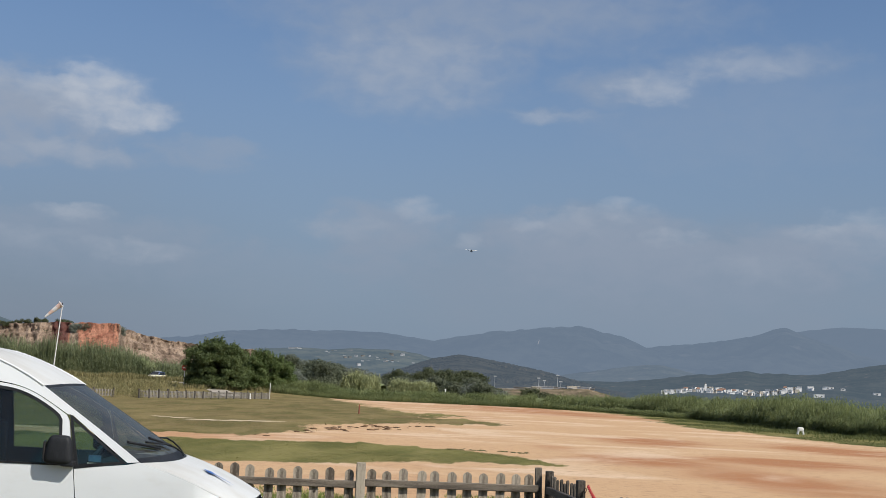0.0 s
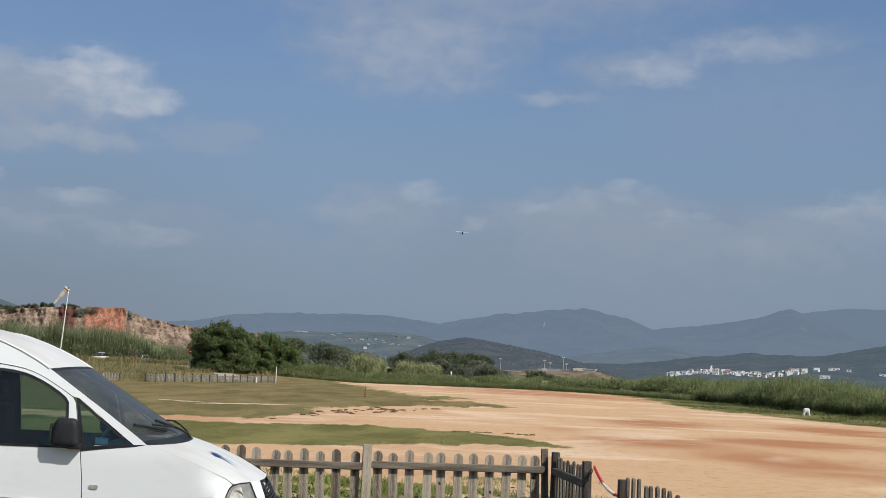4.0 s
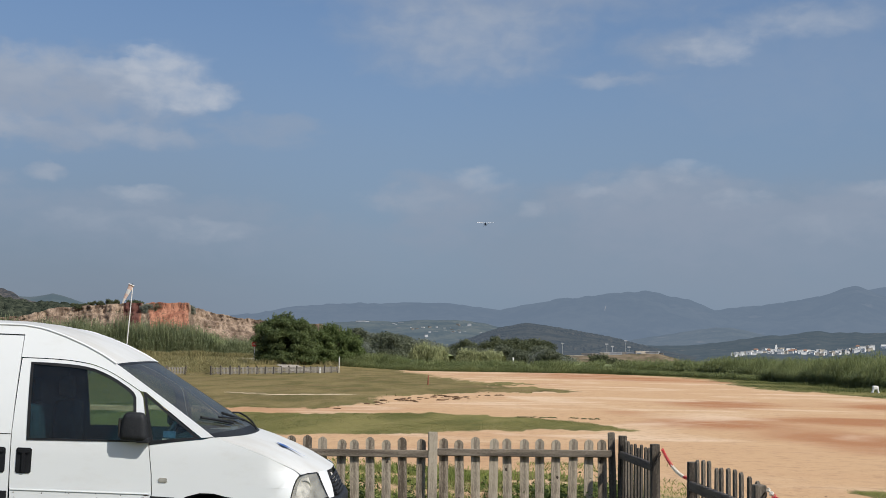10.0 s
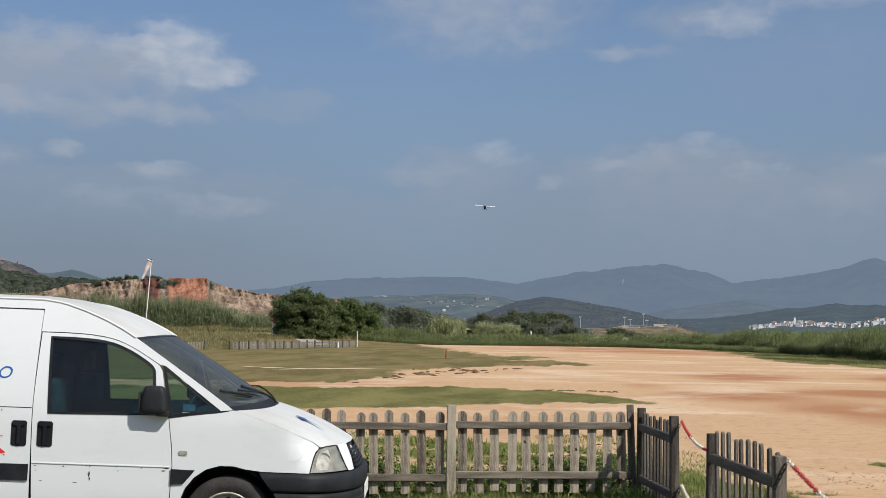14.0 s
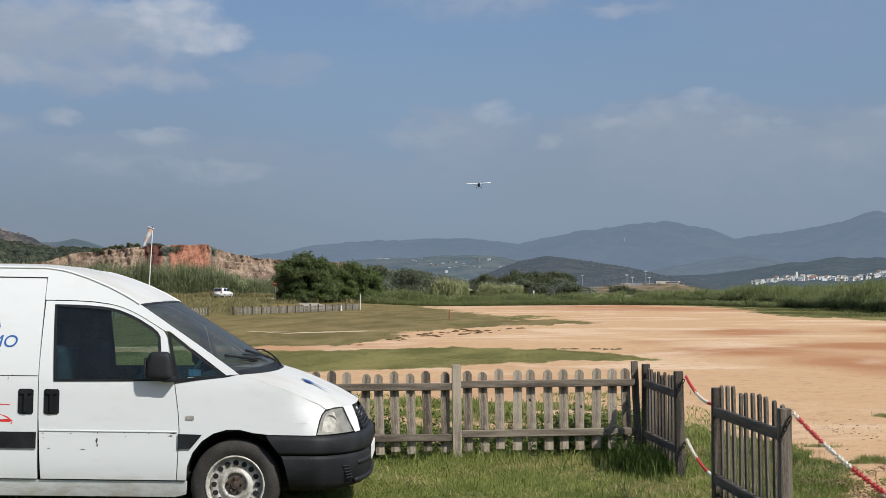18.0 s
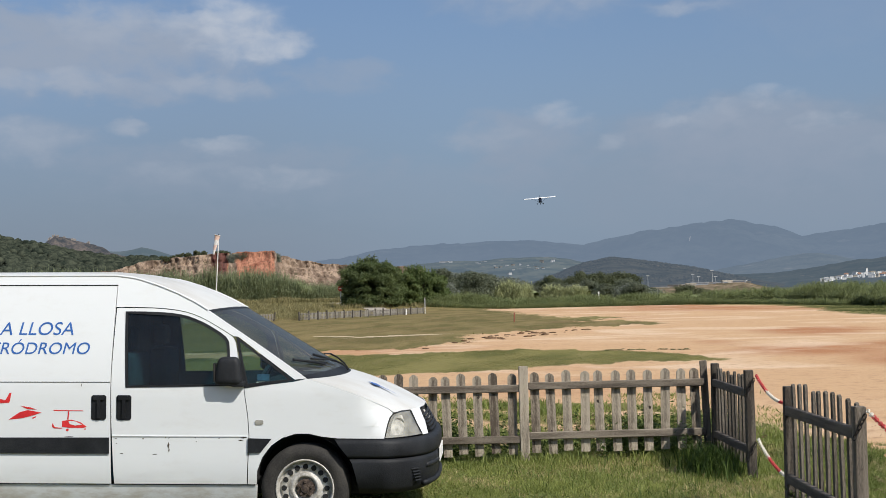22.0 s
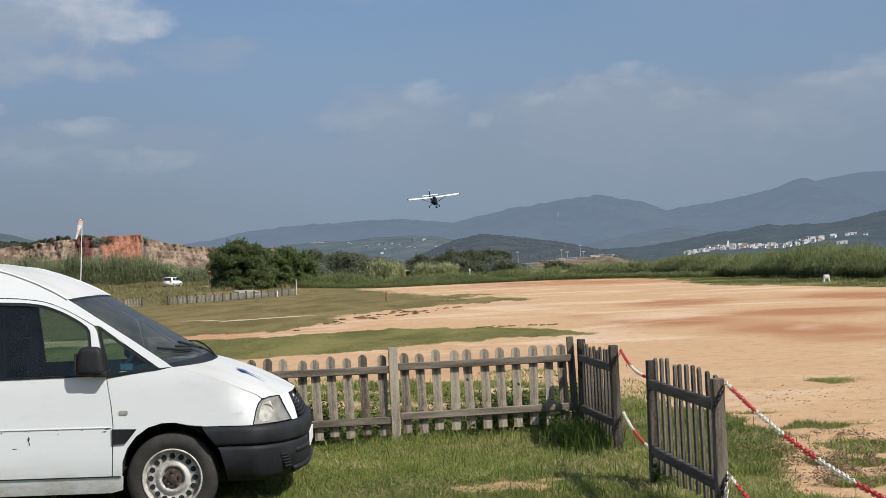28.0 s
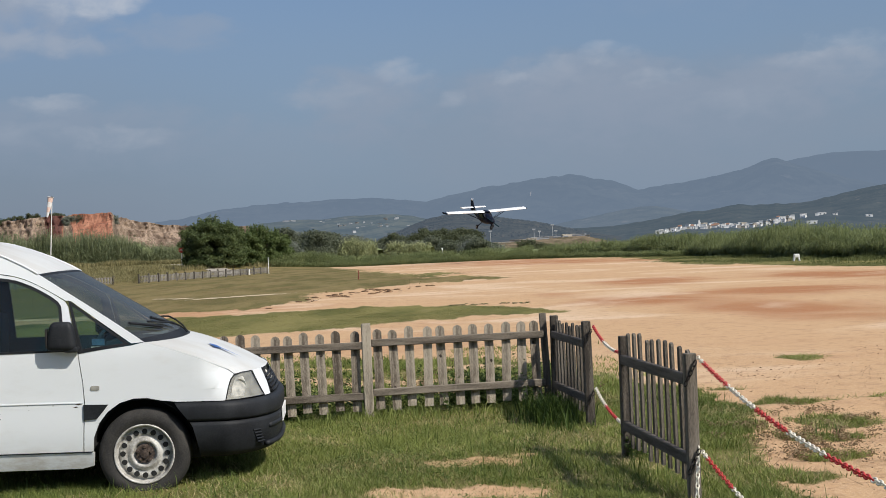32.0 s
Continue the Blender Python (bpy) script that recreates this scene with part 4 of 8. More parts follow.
def half(x, z):
    """Half the van's width at a place along it (from the front axle) and a height."""
    w = 0.9 - 0.2 * max(0.0, (z - 0.95) / 0.9) ** 1.5 - 0.06 * max(0.0, (0.45 - z) / 0.3) ** 2
    xs = x + min(lean(z), 0.14)
    if xs > 0.25:
        w = min(w, 0.9 * max(0.0, 1 - ((xs - 0.56) / 0.405) ** 1.7) ** (1 / 3.2)) if xs > 0.56 else w
    return max(w, 0.02)


def on_side(side, out=0.0):
    return lambda x, z: Vector((x, side * (half(x, z) + out), z))


def van_sheet(name, outline, holes, mat, parent, side, out=0.0, thick=0.02, label="", fine=0.09):
    xs, zs = [p[0] for p in outline], [p[1] for p in outline]
    cx = steps(min(xs), min(max(xs), 0.6), fine) + [x for x in steps(0.6, 1.0, 0.025) if min(xs) < x < max(xs)]
    bm = sheet(outline, holes, on_side(side, out), (cx, steps(min(zs), max(zs), fine)), thick, lambda p: Vector((0, -side, 0)))
    ob = part(name, bm, mat, parent, label)
    ob.data.shade_smooth()
    ob.data.set_sharp_from_angle(angle=radians(32))
    return ob


def grown(poly, d):
    """The outline moved outwards (or inwards) by d, for nearly convex outlines."""
    c = Vector((sum(p[0] for p in poly) / len(poly), sum(p[1] for p in poly) / len(poly)))
    out, n = [], len(poly)
    for i, p in enumerate(poly):
        a, b = Vector(poly[i - 1]), Vector(poly[(i + 1) % n])
        e1, e2 = (Vector(p) - a).normalized(), (b - Vector(p)).normalized()
        nrm = Vector((e1.y + e2.y, -e1.x - e2.x))
        nrm = nrm.normalized() if nrm.length > 1e-6 else Vector((0, 0))
        if nrm.dot(Vector(p) - c) < 0:
            nrm = -nrm
        out.append(tuple(Vector(p) + nrm * d))
    return out


def letters(text, x0, x1, z0, cap, shear=0.18):
    """A word as flat outlines: its mesh, fitted between x0 and x1 with a cap height, in the plane (x, z)."""
    cu = bpy.data.curves.new("word", "FONT")
    cu.body, cu.shear, cu.size = text, shear, 1.0
    ob = bpy.data.objects.new("word", cu)
    scene.collection.objects.link(ob)
    me = bpy.data.meshes.new_from_object(ob.evaluated_get(bpy.context.evaluated_depsgraph_get()))
    bpy.data.objects.remove(ob)
    bpy.data.curves.remove(cu)
    bm = bmesh.new()
    bm.from_mesh(me)
    bpy.data.meshes.remove(me)
    xs = [v.co.x for v in bm.verts]
    k = (x1 - x0) / (max(xs) - min(xs))
    lo = min(xs)
    for v in bm.verts:
        v.co = Vector((x0 + (v.co.x - lo) * k, 0, z0 + v.co.y * cap / 0.69))
    return bm


def split_letters(bm):
    """One bmesh for each letter of a slanting word; an accent stays with its letter."""
    left, pieces = set(bm.faces), []
    while left:
        todo, piece = [left.pop()], []
        while todo:
            f = todo.pop()
            piece.append(f)
            for e in f.edges:
                for g in e.link_faces:
                    if g in left:
                        left.remove(g)
                        todo.append(g)
        xs = [v.co.x - 0.2 * v.co.z for f in piece for v in f.verts]
        pieces.append((min(xs), max(xs), piece))
    groups = []
    for lo, hi, piece in sorted(pieces, key=lambda p: p[0] - p[1]):
        for g in groups:
            if lo > g[0] - 0.004 and hi < g[1] + 0.004:
                g[2].extend(piece)
                break
        else:
            groups.append([lo, hi, list(piece)])
    out = []
    for _, _, faces in groups:
        b = bmesh.new()
        seen = {}
        for f in faces:
            b.faces.new([seen.setdefault(v, None) or seen.update({v: b.verts.new(v.co)}) or seen[v] for v in f.verts])
        out.append(b)
    bm.free()
    return out


WINDOW = [(-1.357, 1.575), (-1.213, 1.572), (-1.089, 1.567), (-1.01, 1.561), (-0.947, 1.552), (-0.89, 1.540), (-0.841, 1.523), (-0.775, 1.496), (-0.714, 1.465), (-0.635, 1.418), (-0.590, 1.384), (-0.567, 1.35), (-0.560, 1.29), (-0.552, 1.214), (-0.472, 1.030), (-1.322, 1.017)]
DOOR = [(-1.430, 1.604), (-1.277, 1.604), (-1.16, 1.601), (-1.073, 1.596), (-0.968, 1.583), (-0.91, 1.572), (-0.855, 1.556), (-0.80, 1.535), (-0.748, 1.511), (-0.685, 1.477), (-0.621, 1.440), (-0.540, 1.390), (-0.512, 1.345), (-0.445, 1.031), (-0.412, 0.80), (-0.402, 0.662), (-0.416, 0.300), (-1.408, 0.300), (-1.430, 0.754), (-1.436, 1.1)]
QUARTER = [(-0.505, 1.384), (-0.428, 1.018), (-0.080, 1.069)]
RAIL = [(-3.45, 1.780), (-1.438, 1.780), (-1.438, 1.611), (-1.277, 1.611), (-1.16, 1.608), (-1.073, 1.603), (-0.968, 1.590), (-0.91, 1.579), (-0.855, 1.563), (-0.80, 1.542), (-0.748, 1.518), (-0.685, 1.484), (-0.621, 1.447), (-0.532, 1.394), (-0.492, 1.388), (-0.06, 1.074), (0.031, 1.082), (-0.288, 1.298), (-0.482, 1.424), (-0.735, 1.588), (-0.823, 1.641), (-0.978, 1.716), (-1.133, 1.776), (-1.30, 1.828), (-1.45, 1.848), (-3.30, 1.848), (-3.45, 1.82)]
FENDER = [(-0.395, 0.662), (-0.408, 0.300), (-0.345, 0.300), (-0.338, 0.40), (-0.30, 0.50), (-0.235, 0.585), (-0.15, 0.645), (-0.05, 0.675), (0.05, 0.675), (0.14, 0.655), (0.259, 0.642), (0.605, 0.640), (0.624, 0.74), (0.640, 0.79), (0.662, 0.820), (0.625, 0.853), (0.447, 0.947), (0.24, 1.02), (0.031, 1.080), (-0.06, 1.058), (-0.436, 1.012), (-0.405, 0.80)]
LAMP = [(0.611, 0.642), (0.631, 0.74), (0.647, 0.788), (0.669, 0.817), (0.72, 0.829), (0.778, 0.828), (0.802, 0.78), (0.832, 0.720), (0.872, 0.648)]
CHEEK = [(0.784, 0.831), (0.808, 0.782), (0.838, 0.720), (0.879, 0.642), (0.912, 0.642), (0.886, 0.72), (0.836, 0.828)]
SLIDE = [(-2.42, 1.772), (-1.444, 1.772), (-1.442, 1.0), (-1.436, 0.300), (-2.47, 0.300), (-2.455, 1.0), (-2.444, 1.256)]
QUARTER_PANEL = [(-3.45, 1.772), (-2.428, 1.772), (-2.452, 1.256), (-2.462, 1.0), (-2.478, 0.300), (-2.50, 0.30), (-2.52, 0.42), (-2.60, 0.55), (-2.72, 0.63), (-2.82, 0.65), (-2.92, 0.63), (-3.04, 0.55), (-3.12, 0.42), (-3.14, 0.30), (-3.45, 0.30)]
GUTTER = [(-3.45, 1.82), (-3.30, 1.848), (-1.45, 1.848), (-1.30, 1.828), (-1.133, 1.776), (-0.978, 1.716), (-0.823, 1.641), (-0.735, 1.588)]
CROWN = [(-3.45, 1.84), (-3.28, 1.885), (-1.62, 1.888), (-1.42, 1.870), (-1.22, 1.835), (-1.05, 1.792), (-0.86, 1.712), (-0.66, 1.607)]


def patch(rows_edge, rows_mid, across=14, power=2.0, drop=2.0, side_half=half):
    """A surface over the van's width: its edge line and its middle line, each a list of (x, z)."""
    bm = bmesh.new()
    grid = []
    for (xe, ze), (xm, zm) in zip(rows_edge, rows_mid):
        h = side_half(xe, ze)
        row = []
        for k in range(across + 1):
            v = -1 + 2 * k / across
            f = 1 - abs(v) ** power
            row.append(bm.verts.new((xe + (xm - xe) * f, v * h, ze + (zm - ze) * (1 - abs(v) ** drop))))
        grid.append(row)
    for a, b in zip(grid, grid[1:]):
        for k in range(across):
            bm.faces.new((a[k], a[k + 1], b[k + 1], b[k]))
    return bm


def resample(pts, n):
    p = np.array(pts, float)
    s = np.r_[0, np.cumsum(np.hypot(*np.diff(p, axis=0).T))]
    q = np.linspace(0, s[-1], n)
    return list(zip(np.interp(q, s, p[:, 0]), np.interp(q, s, p[:, 1])))


def lathe(profile, sides=40):
    """A turned body about the y axis: profile of (radius, y)."""
    bm = bmesh.new()
    rings = [[bm.verts.new((r * math.cos(a), y, r * math.sin(a))) for a in (k * math.tau / sides for k in range(sides))] for r, y in profile]
    for a, b in zip(rings, rings[1:]):
        for k in range(sides):
            bm.faces.new((a[k], a[(k + 1) % sides], b[(k + 1) % sides], b[k]))
    return bm


def van_wheel(van, x, side):
    hub = pose(x, side * 0.78, 0.266, 0, 0, 0 if side < 0 else 180) @ Matrix.Diagonal((1.10, 1, 1.10, 1))
    wheel = part("wheel", lathe([(0.190, 0.10), (0.27, 0.105), (0.292, 0.085), (0.300, 0.06), (0.300, -0.055), (0.292, -0.080), (0.272, -0.098), (0.240, -0.104), (0.222, -0.100), (0.200, -0.090), (0.190, -0.085)], 48), M_RUBBER, van, "dusty black tyre on a steel wheel", True, hub)
    part("rim", lathe([(0.93 * r, y) for r, y in ((0.214, -0.086), (0.213, -0.096), (0.205, -0.097), (0.199, -0.088), (0.195, -0.060), (0.190, -0.034), (0.182, -0.030), (0.176, -0.046), (0.160, -0.056), (0.146, -0.056), (0.132, -0.046), (0.118, -0.050), (0.102, -0.066), (0.088, -0.068), (0.078, -0.050), (0.070, -0.036), (0.060, -0.036))], 48), M_STEEL, wheel, "dull silver steel rim with round vents", True)
    # Black discs paint the dark inside of vent holes onto the closed rim.
    for k in range(16):
        a = k * math.tau / 16
        bm = bmesh.new()
        c = Vector((0.145 * math.cos(a), -0.050, 0.145 * math.sin(a)))
        rod(bm, c + Vector((0, -0.0085, 0)), c + Vector((0, 0.02, 0)), 0.0185, sides=14)
        part("vent", bm, M_GAP, wheel)
    bm = bmesh.new()
    rod(bm, (0, -0.062, 0), (0, 0.02, 0), 0.062, sides=20)
    rod(bm, (0, -0.078, 0), (0, -0.06, 0), 0.028, sides=14)
    part("hub", bm, M_RUST, wheel, "rusty bare hub")
    for k in range(5):
        a = k * math.tau / 5 + 0.3
        bm = bmesh.new()
        rod(bm, (0.045 * math.cos(a), -0.076, 0.045 * math.sin(a)), (0.045 * math.cos(a), -0.05, 0.045 * math.sin(a)), 0.010, sides=6)
        part("bolt", bm, M_RUST, wheel)


def nose_x(y):
    """How far the front reaches at a distance y from the middle."""
    return 0.56 + 0.405 * max(0.0, 1 - (abs(y) / 0.904) ** 3.2) ** (1 / 1.7)


def nose_line(z, n=26):
    """The line round the front at one height, from one wheel arch to the other."""
    xa = interp(z, [(0.22, 0.42), (0.332, 0.405), (0.456, 0.372), (0.50, 0.345), (0.55, 0.305), (0.60, 0.265), (0.64, 0.238)])
    side = [(xa + (0.58 - xa) * k / 5, -half(xa + (0.58 - xa) * k / 5, z)) for k in range(5)]
    hw = half(0.58, z)
    ys = [-hw * math.cos(math.pi * k / n) for k in range(n + 1)]
    front = [(0.56 + 0.405 * max(0.0, 1 - (abs(y) / (hw * 1.004)) ** 3.2) ** (1 / 1.7) - min(lean(z), 0.14), y) for y in ys]
    return side + front + [(x, -y) for x, y in reversed(side)]


def nose_loft(levels):
    """A skin round the front through levels of (z, outwards)."""
    bm, rows = bmesh.new(), []
    for z, out in levels:
        line = nose_line(z)
        row = []
        for i, (x, y) in enumerate(line):
            a, b = Vector(line[max(i - 1, 0)]), Vector(line[min(i + 1, len(line) - 1)])
            t = (b - a).normalized()
            row.append(bm.verts.new((x + t.y * out, y - t.x * out, z)))
        rows.append(row)
    for a, b in zip(rows, rows[1:]):
        for k in range(len(a) - 1):
            bm.faces.new((a[k], a[k + 1], b[k + 1], b[k]))
    return bm


def mirror_shell():
    """A mirror housing, narrower and rounded towards the top."""
    bm = slab((-0.645, -0.058, 1.035), (-0.435, 0.058, 1.245), 0.052, 5)
    for v in bm.verts:
        k = (v.co.z - 1.03) / 0.21
        v.co.x = -0.545 + (v.co.x + 0.545) * (1 - 0.30 * k * k)
        v.co.y *= 1 - 0.2 * k
    return bm


def build_van():
    van = thing("van", Matrix.Translation((-2.33, 9.93, 0)) @ pose(0, 0, 0, 0, 0, 5.0) @ pose(0, 0, 0, 0, 1.3, 0), "parked white panel van with blue and red lettering on the grass", "van")
    for side in (-1, 1):
        van_sheet("roof_rail", RAIL, [], M_PAINT, van, side)
        door = van_sheet("front_door", DOOR, [WINDOW], M_PAINT, van, side, label="scuffed white front door, trim torn off")
        van_sheet("window_seal", grown(WINDOW, 0.006), [grown(WINDOW, -0.016)], M_BLACK, door, side, 0.004, 0.02)
        pane = van_sheet("pane", grown(WINDOW, -0.015), [], M_GLASS, door, side, -0.008, 0.0)
        pane.visible_shadow = False
        van_sheet("fender", FENDER, [], M_PAINT, van, side, fine=0.072)
        van_sheet("door_lining", DOOR, [grown(WINDOW, -0.012)], M_DARK, door, side, -0.023, 0.0)
        van_sheet("pillar", [(-1.53, 0.32), (-1.375, 0.32), (-1.375, 1.70), (-1.53, 1.70)], [], M_DARK, van, side, -0.03, 0.0)
        van_sheet("rail_lining", RAIL, [], M_DARK, van, side, -0.023, 0.0)
        van_sheet("quarter_seal", grown(QUARTER, 0.012), [grown(QUARTER, -0.030)], M_BLACK, van, side, 0.003, 0.02)
        pane = van_sheet("quarter_window", grown(QUARTER, -0.03), [], M_GLASS, van, side, -0.006, 0.0)
        pane.visible_shadow = False
        slide = van_sheet("sliding_door" if side < 0 else "side_panel", SLIDE, [], M_PAINT, van, side)
        van_sheet("rear_panel", QUARTER_PANEL, [], M_PAINT, van, side)
        # The upper crease is a proud dark strip that paints a groove's shade.
        for z, x0, x1, own in ((1.05, -2.45, -1.445, slide), (0.652, -1.42, -0.41, door)):
            van_sheet("crease", [(x0, z), (x1, z), (x1, z + 0.005), (x0, z + 0.005)], [], M_GAP if z > 1 else M_PAINT, own, side, 0.0015 if z > 1 else 0.006, 0.006)
        van_sheet("rubbing_strip", [(-2.45, 0.524), (-1.445, 0.524), (-1.445, 0.643), (-2.45, 0.640)], [], M_BLACK, slide, side, 0.012, 0.02)
        van_sheet("rubbing_strip", [(-0.404, 0.641), (-0.23, 0.637), (-0.258, 0.60), (-0.312, 0.536), (-0.404, 0.530)], [], M_BLACK, van, side, 0.012, 0.02)
        van_sheet("rubbing_strip", [(-3.44, 0.524), (-3.12, 0.524), (-3.05, 0.58), (-2.98, 0.64), (-3.44, 0.64)], [], M_BLACK, van, side, 0.012, 0.02)
        van_sheet("sill", [(-2.48, 0.165), (-0.43, 0.17), (-0.35, 0.19), (-0.345, 0.288), (-2.48, 0.290)], [], M_PAINT, van, side, -0.012, 0.05, "white sill stained with mud")
        van_sheet("headlamp_bowl", LAMP, [], M_CLOUDED, van, side, -0.012, 0.0)
        rim_line = [on_side(side, 0.003)(a[0] + (b[0] - a[0]) * k / 4, a[1] + (b[1] - a[1]) * k / 4) for a, b in zip(LAMP, LAMP[1:] + LAMP[:1]) for k in range(4)]
        part("lamp_seal", tube(bmesh.new(), rim_line, 0.0032, 5, True), M_GAP, van)
        lens = van_sheet("headlamp", LAMP, [], M_LAMP, van, side, 0.004, 0.0, "clouded headlamp lens")
        part("bulb_cup", lathe([(0.058, -0.006), (0.048, 0.012), (0.02, 0.02), (0.012, -0.004), (0.0, -0.006)], 20), M_CHROME, lens, "", True, pose(0.70, side * 0.78, 0.725, 0, 0, 0 if side < 0 else 180) @ pose(0, 0, 0, 0, 0, 35))
        lens.visible_shadow = False
        van_sheet("reflector", [(0.645, 0.660), (0.735, 0.660), (0.750, 0.735), (0.725, 0.800), (0.675, 0.795), (0.655, 0.74)], [], M_REFLECTOR, lens, side, -0.010, 0.0, "dull round reflector")
        van_sheet("indicator", [(0.770, 0.665), (0.846, 0.665), (0.812, 0.730), (0.780, 0.800), (0.758, 0.800)], [], M_CLOUDED, lens, side, -0.009, 0.0, "clear indicator")
        van_sheet("front_cheek", CHEEK, [], M_PAINT, van, side)
        seam = [on_side(side, 0.001)(x, 1.776) for x in np.linspace(-3.44, -1.44, 12)]
        part("roof_seam", tube(bmesh.new(), seam, 0.0045, 5), M_GAP, van)
        bead = [on_side(side, 0.0)(x, z) + Vector((0, 0, 0.002)) for x, z in resample(GUTTER, 44)]
        part("drip_rail", tube(bmesh.new(), bead, 0.009, 6), M_PAINT, van, "white bead along the roof edge", True)
        for x0, own in ((-1.581, slide), (-1.392, door)):
            handle = van_sheet("door_handle", [(x0, 0.785), (x0 + 0.012, 0.772), (x0 + 0.10, 0.772), (x0 + 0.112, 0.785), (x0 + 0.112, 0.945), (x0 + 0.10, 0.957), (x0 + 0.012, 0.957), (x0, 0.945)], [], M_BLACK, own, side, 0.004, 0.02, "black recessed handle")
            van_sheet("grip", [(x0 + 0.045, 0.785), (x0 + 0.07, 0.785), (x0 + 0.07, 0.92), (x0 + 0.10, 0.925), (x0 + 0.10, 0.945), (x0 + 0.015, 0.945), (x0 + 0.015, 0.925), (x0 + 0.045, 0.92)], [], M_BLACK, handle, side, 0.016, 0.012)
        van_sheet("side_lamp", [(-0.353, 0.748), (-0.345, 0.742), (-0.299, 0.742), (-0.291, 0.748), (-0.291, 0.768), (-0.299, 0.775), (-0.345, 0.775), (-0.353, 0.768)], [], M_CLOUDED, van, side, 0.005, 0.012, "clear side lamp")
        mirror = part("door_mirror", mirror_shell(), M_BLACK, van, "black plastic door mirror", True, Matrix.Translation((0, side * 0.945, 0)))
        part("mirror_arm", slab((-0.52, -0.04, 1.025), (-0.425, 0.10, 1.065), 0.012), M_BLACK, mirror, at=Matrix.Diagonal((1, -side, 1, 1)))
        part("mirror_glass", slab((-0.652, -0.036, 1.06), (-0.634, 0.036, 1.20), 0.008), M_CARGLASS, mirror)
        for k, x in enumerate((0.0, -2.82)):
            van_wheel(van, x + 0.015, side)
            arch = bmesh.new()
            rows = []
            for j in range(17):
                a = math.pi * j / 16
                rows.append([arch.verts.new((x + 0.015 + 0.375 * math.cos(a), side * y, 0.29 + 0.375 * math.sin(a))) for y in (0.885, 0.50)])
            for a, b in zip(rows, rows[1:]):
                arch.faces.new((a[0], a[1], b[1], b[0]))
            arch.faces.new([r[1] for r in rows])
            part("arch_liner", arch, M_GAP, van)
    # roof, windscreen, bonnet
    roof = patch(resample(GUTTER, 40), resample(CROWN, 40), 16, 2.0, 2.6)
    part("roof", roof, M_DUSTY, van, "white van roof", True)
    part("roof_lining", patch([(x, z - 0.03) for x, z in resample(GUTTER, 20)], [(x, z - 0.03) for x, z in resample(CROWN, 20)], 10, 2.0, 2.6, lambda x, z: half(x, z) - 0.03), M_DARK, van, "", True)
    top, foot = [(-0.735, 1.586), (0.031, 1.080)], [(-0.66, 1.605), (0.235, 1.075)]
    screen = part("windscreen", patch(resample(top, 10), resample(foot, 10), 16, 2.2, 2.0, lambda x, z: half(x, z) - 0.004), M_SCREEN, van, "grey tinted windscreen", True)
    screen.visible_shadow = False
    edge = patch(resample([(-0.005, 1.106), (0.036, 1.079)], 3), resample([(0.17, 1.120), (0.245, 1.075)], 3), 16, 2.2, 2.0, lambda x, z: half(x, z) - 0.002)
    part("cowl", edge, M_BLACK, van, "black scuttle under the windscreen", True)
    edge = patch(resample([(-0.742, 1.591), (-0.71, 1.569)], 3), resample([(-0.667, 1.611), (-0.632, 1.588)], 3), 16, 2.2, 2.0, lambda x, z: half(x, z) - 0.001)
    part("screen_seal", edge, M_BLACK, van, "", True)
    hood_edge = resample([(0.036, 1.079), (0.24, 1.021), (0.447, 0.948), (0.631, 0.855), (0.668, 0.824)], 14)
    hood_mid = resample([(0.245, 1.076), (0.405, 1.028), (0.566, 0.965), (0.74, 0.886), (0.862, 0.822)], 14)
    part("bonnet", patch(hood_edge, hood_mid, 22, 2.4, 3.0), M_DUSTY, van, "dusty white bonnet with a blue emblem", True)
    part("emblem", sheet([(0.36, -0.30), (0.42, -0.24), (0.465, -0.30), (0.62, -0.40), (0.46, -0.35), (0.42, -0.39)], [], lambda x, y: Vector((x + 0.07, y, interp(x + 0.05, [(0.245, 1.076), (0.405, 1.028), (0.566, 0.965), (0.75, 0.885)]) - 0.002 + 0.0)), (steps(0.28, 0.62, 0.04), ())), M_BLUE, van, "blue bird-like emblem")
    # nose
    part("bumper_top", nose_loft([(0.625, -0.05), (0.636, -0.02), (0.632, 0.012), (0.60, 0.024), (0.52, 0.026), (0.500, 0.018), (0.497, -0.03)]), M_BLACK, van, "black plastic bumper", True)
    part("bumper_skirt", nose_loft([(0.494, -0.03), (0.490, 0.012), (0.46, 0.020), (0.36, 0.016), (0.28, 0.0), (0.240, -0.02), (0.228, -0.05)]), M_BLACK, van, "black plastic lower bumper", True)
    for z, w in ((0.415, 0.62), (0.285, 0.66)):
        bm = bmesh.new()
        tube(bm, [(nose_x(y) + 0.012, y, z) for y in np.linspace(-w, w, 21)], 0.02, 8)
        part("bumper_lip", bm, M_BLACK, van, "", True)
    for side in (-1, 1):
        for k in range(5):
            y0 = 0.76 + 0.008 * k
            z0 = 0.315 + 0.022 * k
            bm = bmesh.new()
            tube(bm, [(nose_x(y) + 0.022, side * y, z0) for y in (y0, y0 - 0.03, y0 - 0.06)], 0.007)
            part("lower_slat", bm, M_BLACK, van)
    for z in (0.655, 0.682, 0.709, 0.736, 0.762):
        bm = bmesh.new()
        tube(bm, [(nose_x(y) - 0.010 - lean(z), y, z) for y in np.linspace(-0.40, 0.40, 13)], 0.011)
        part("grille_bar", bm, M_BLACK, van)
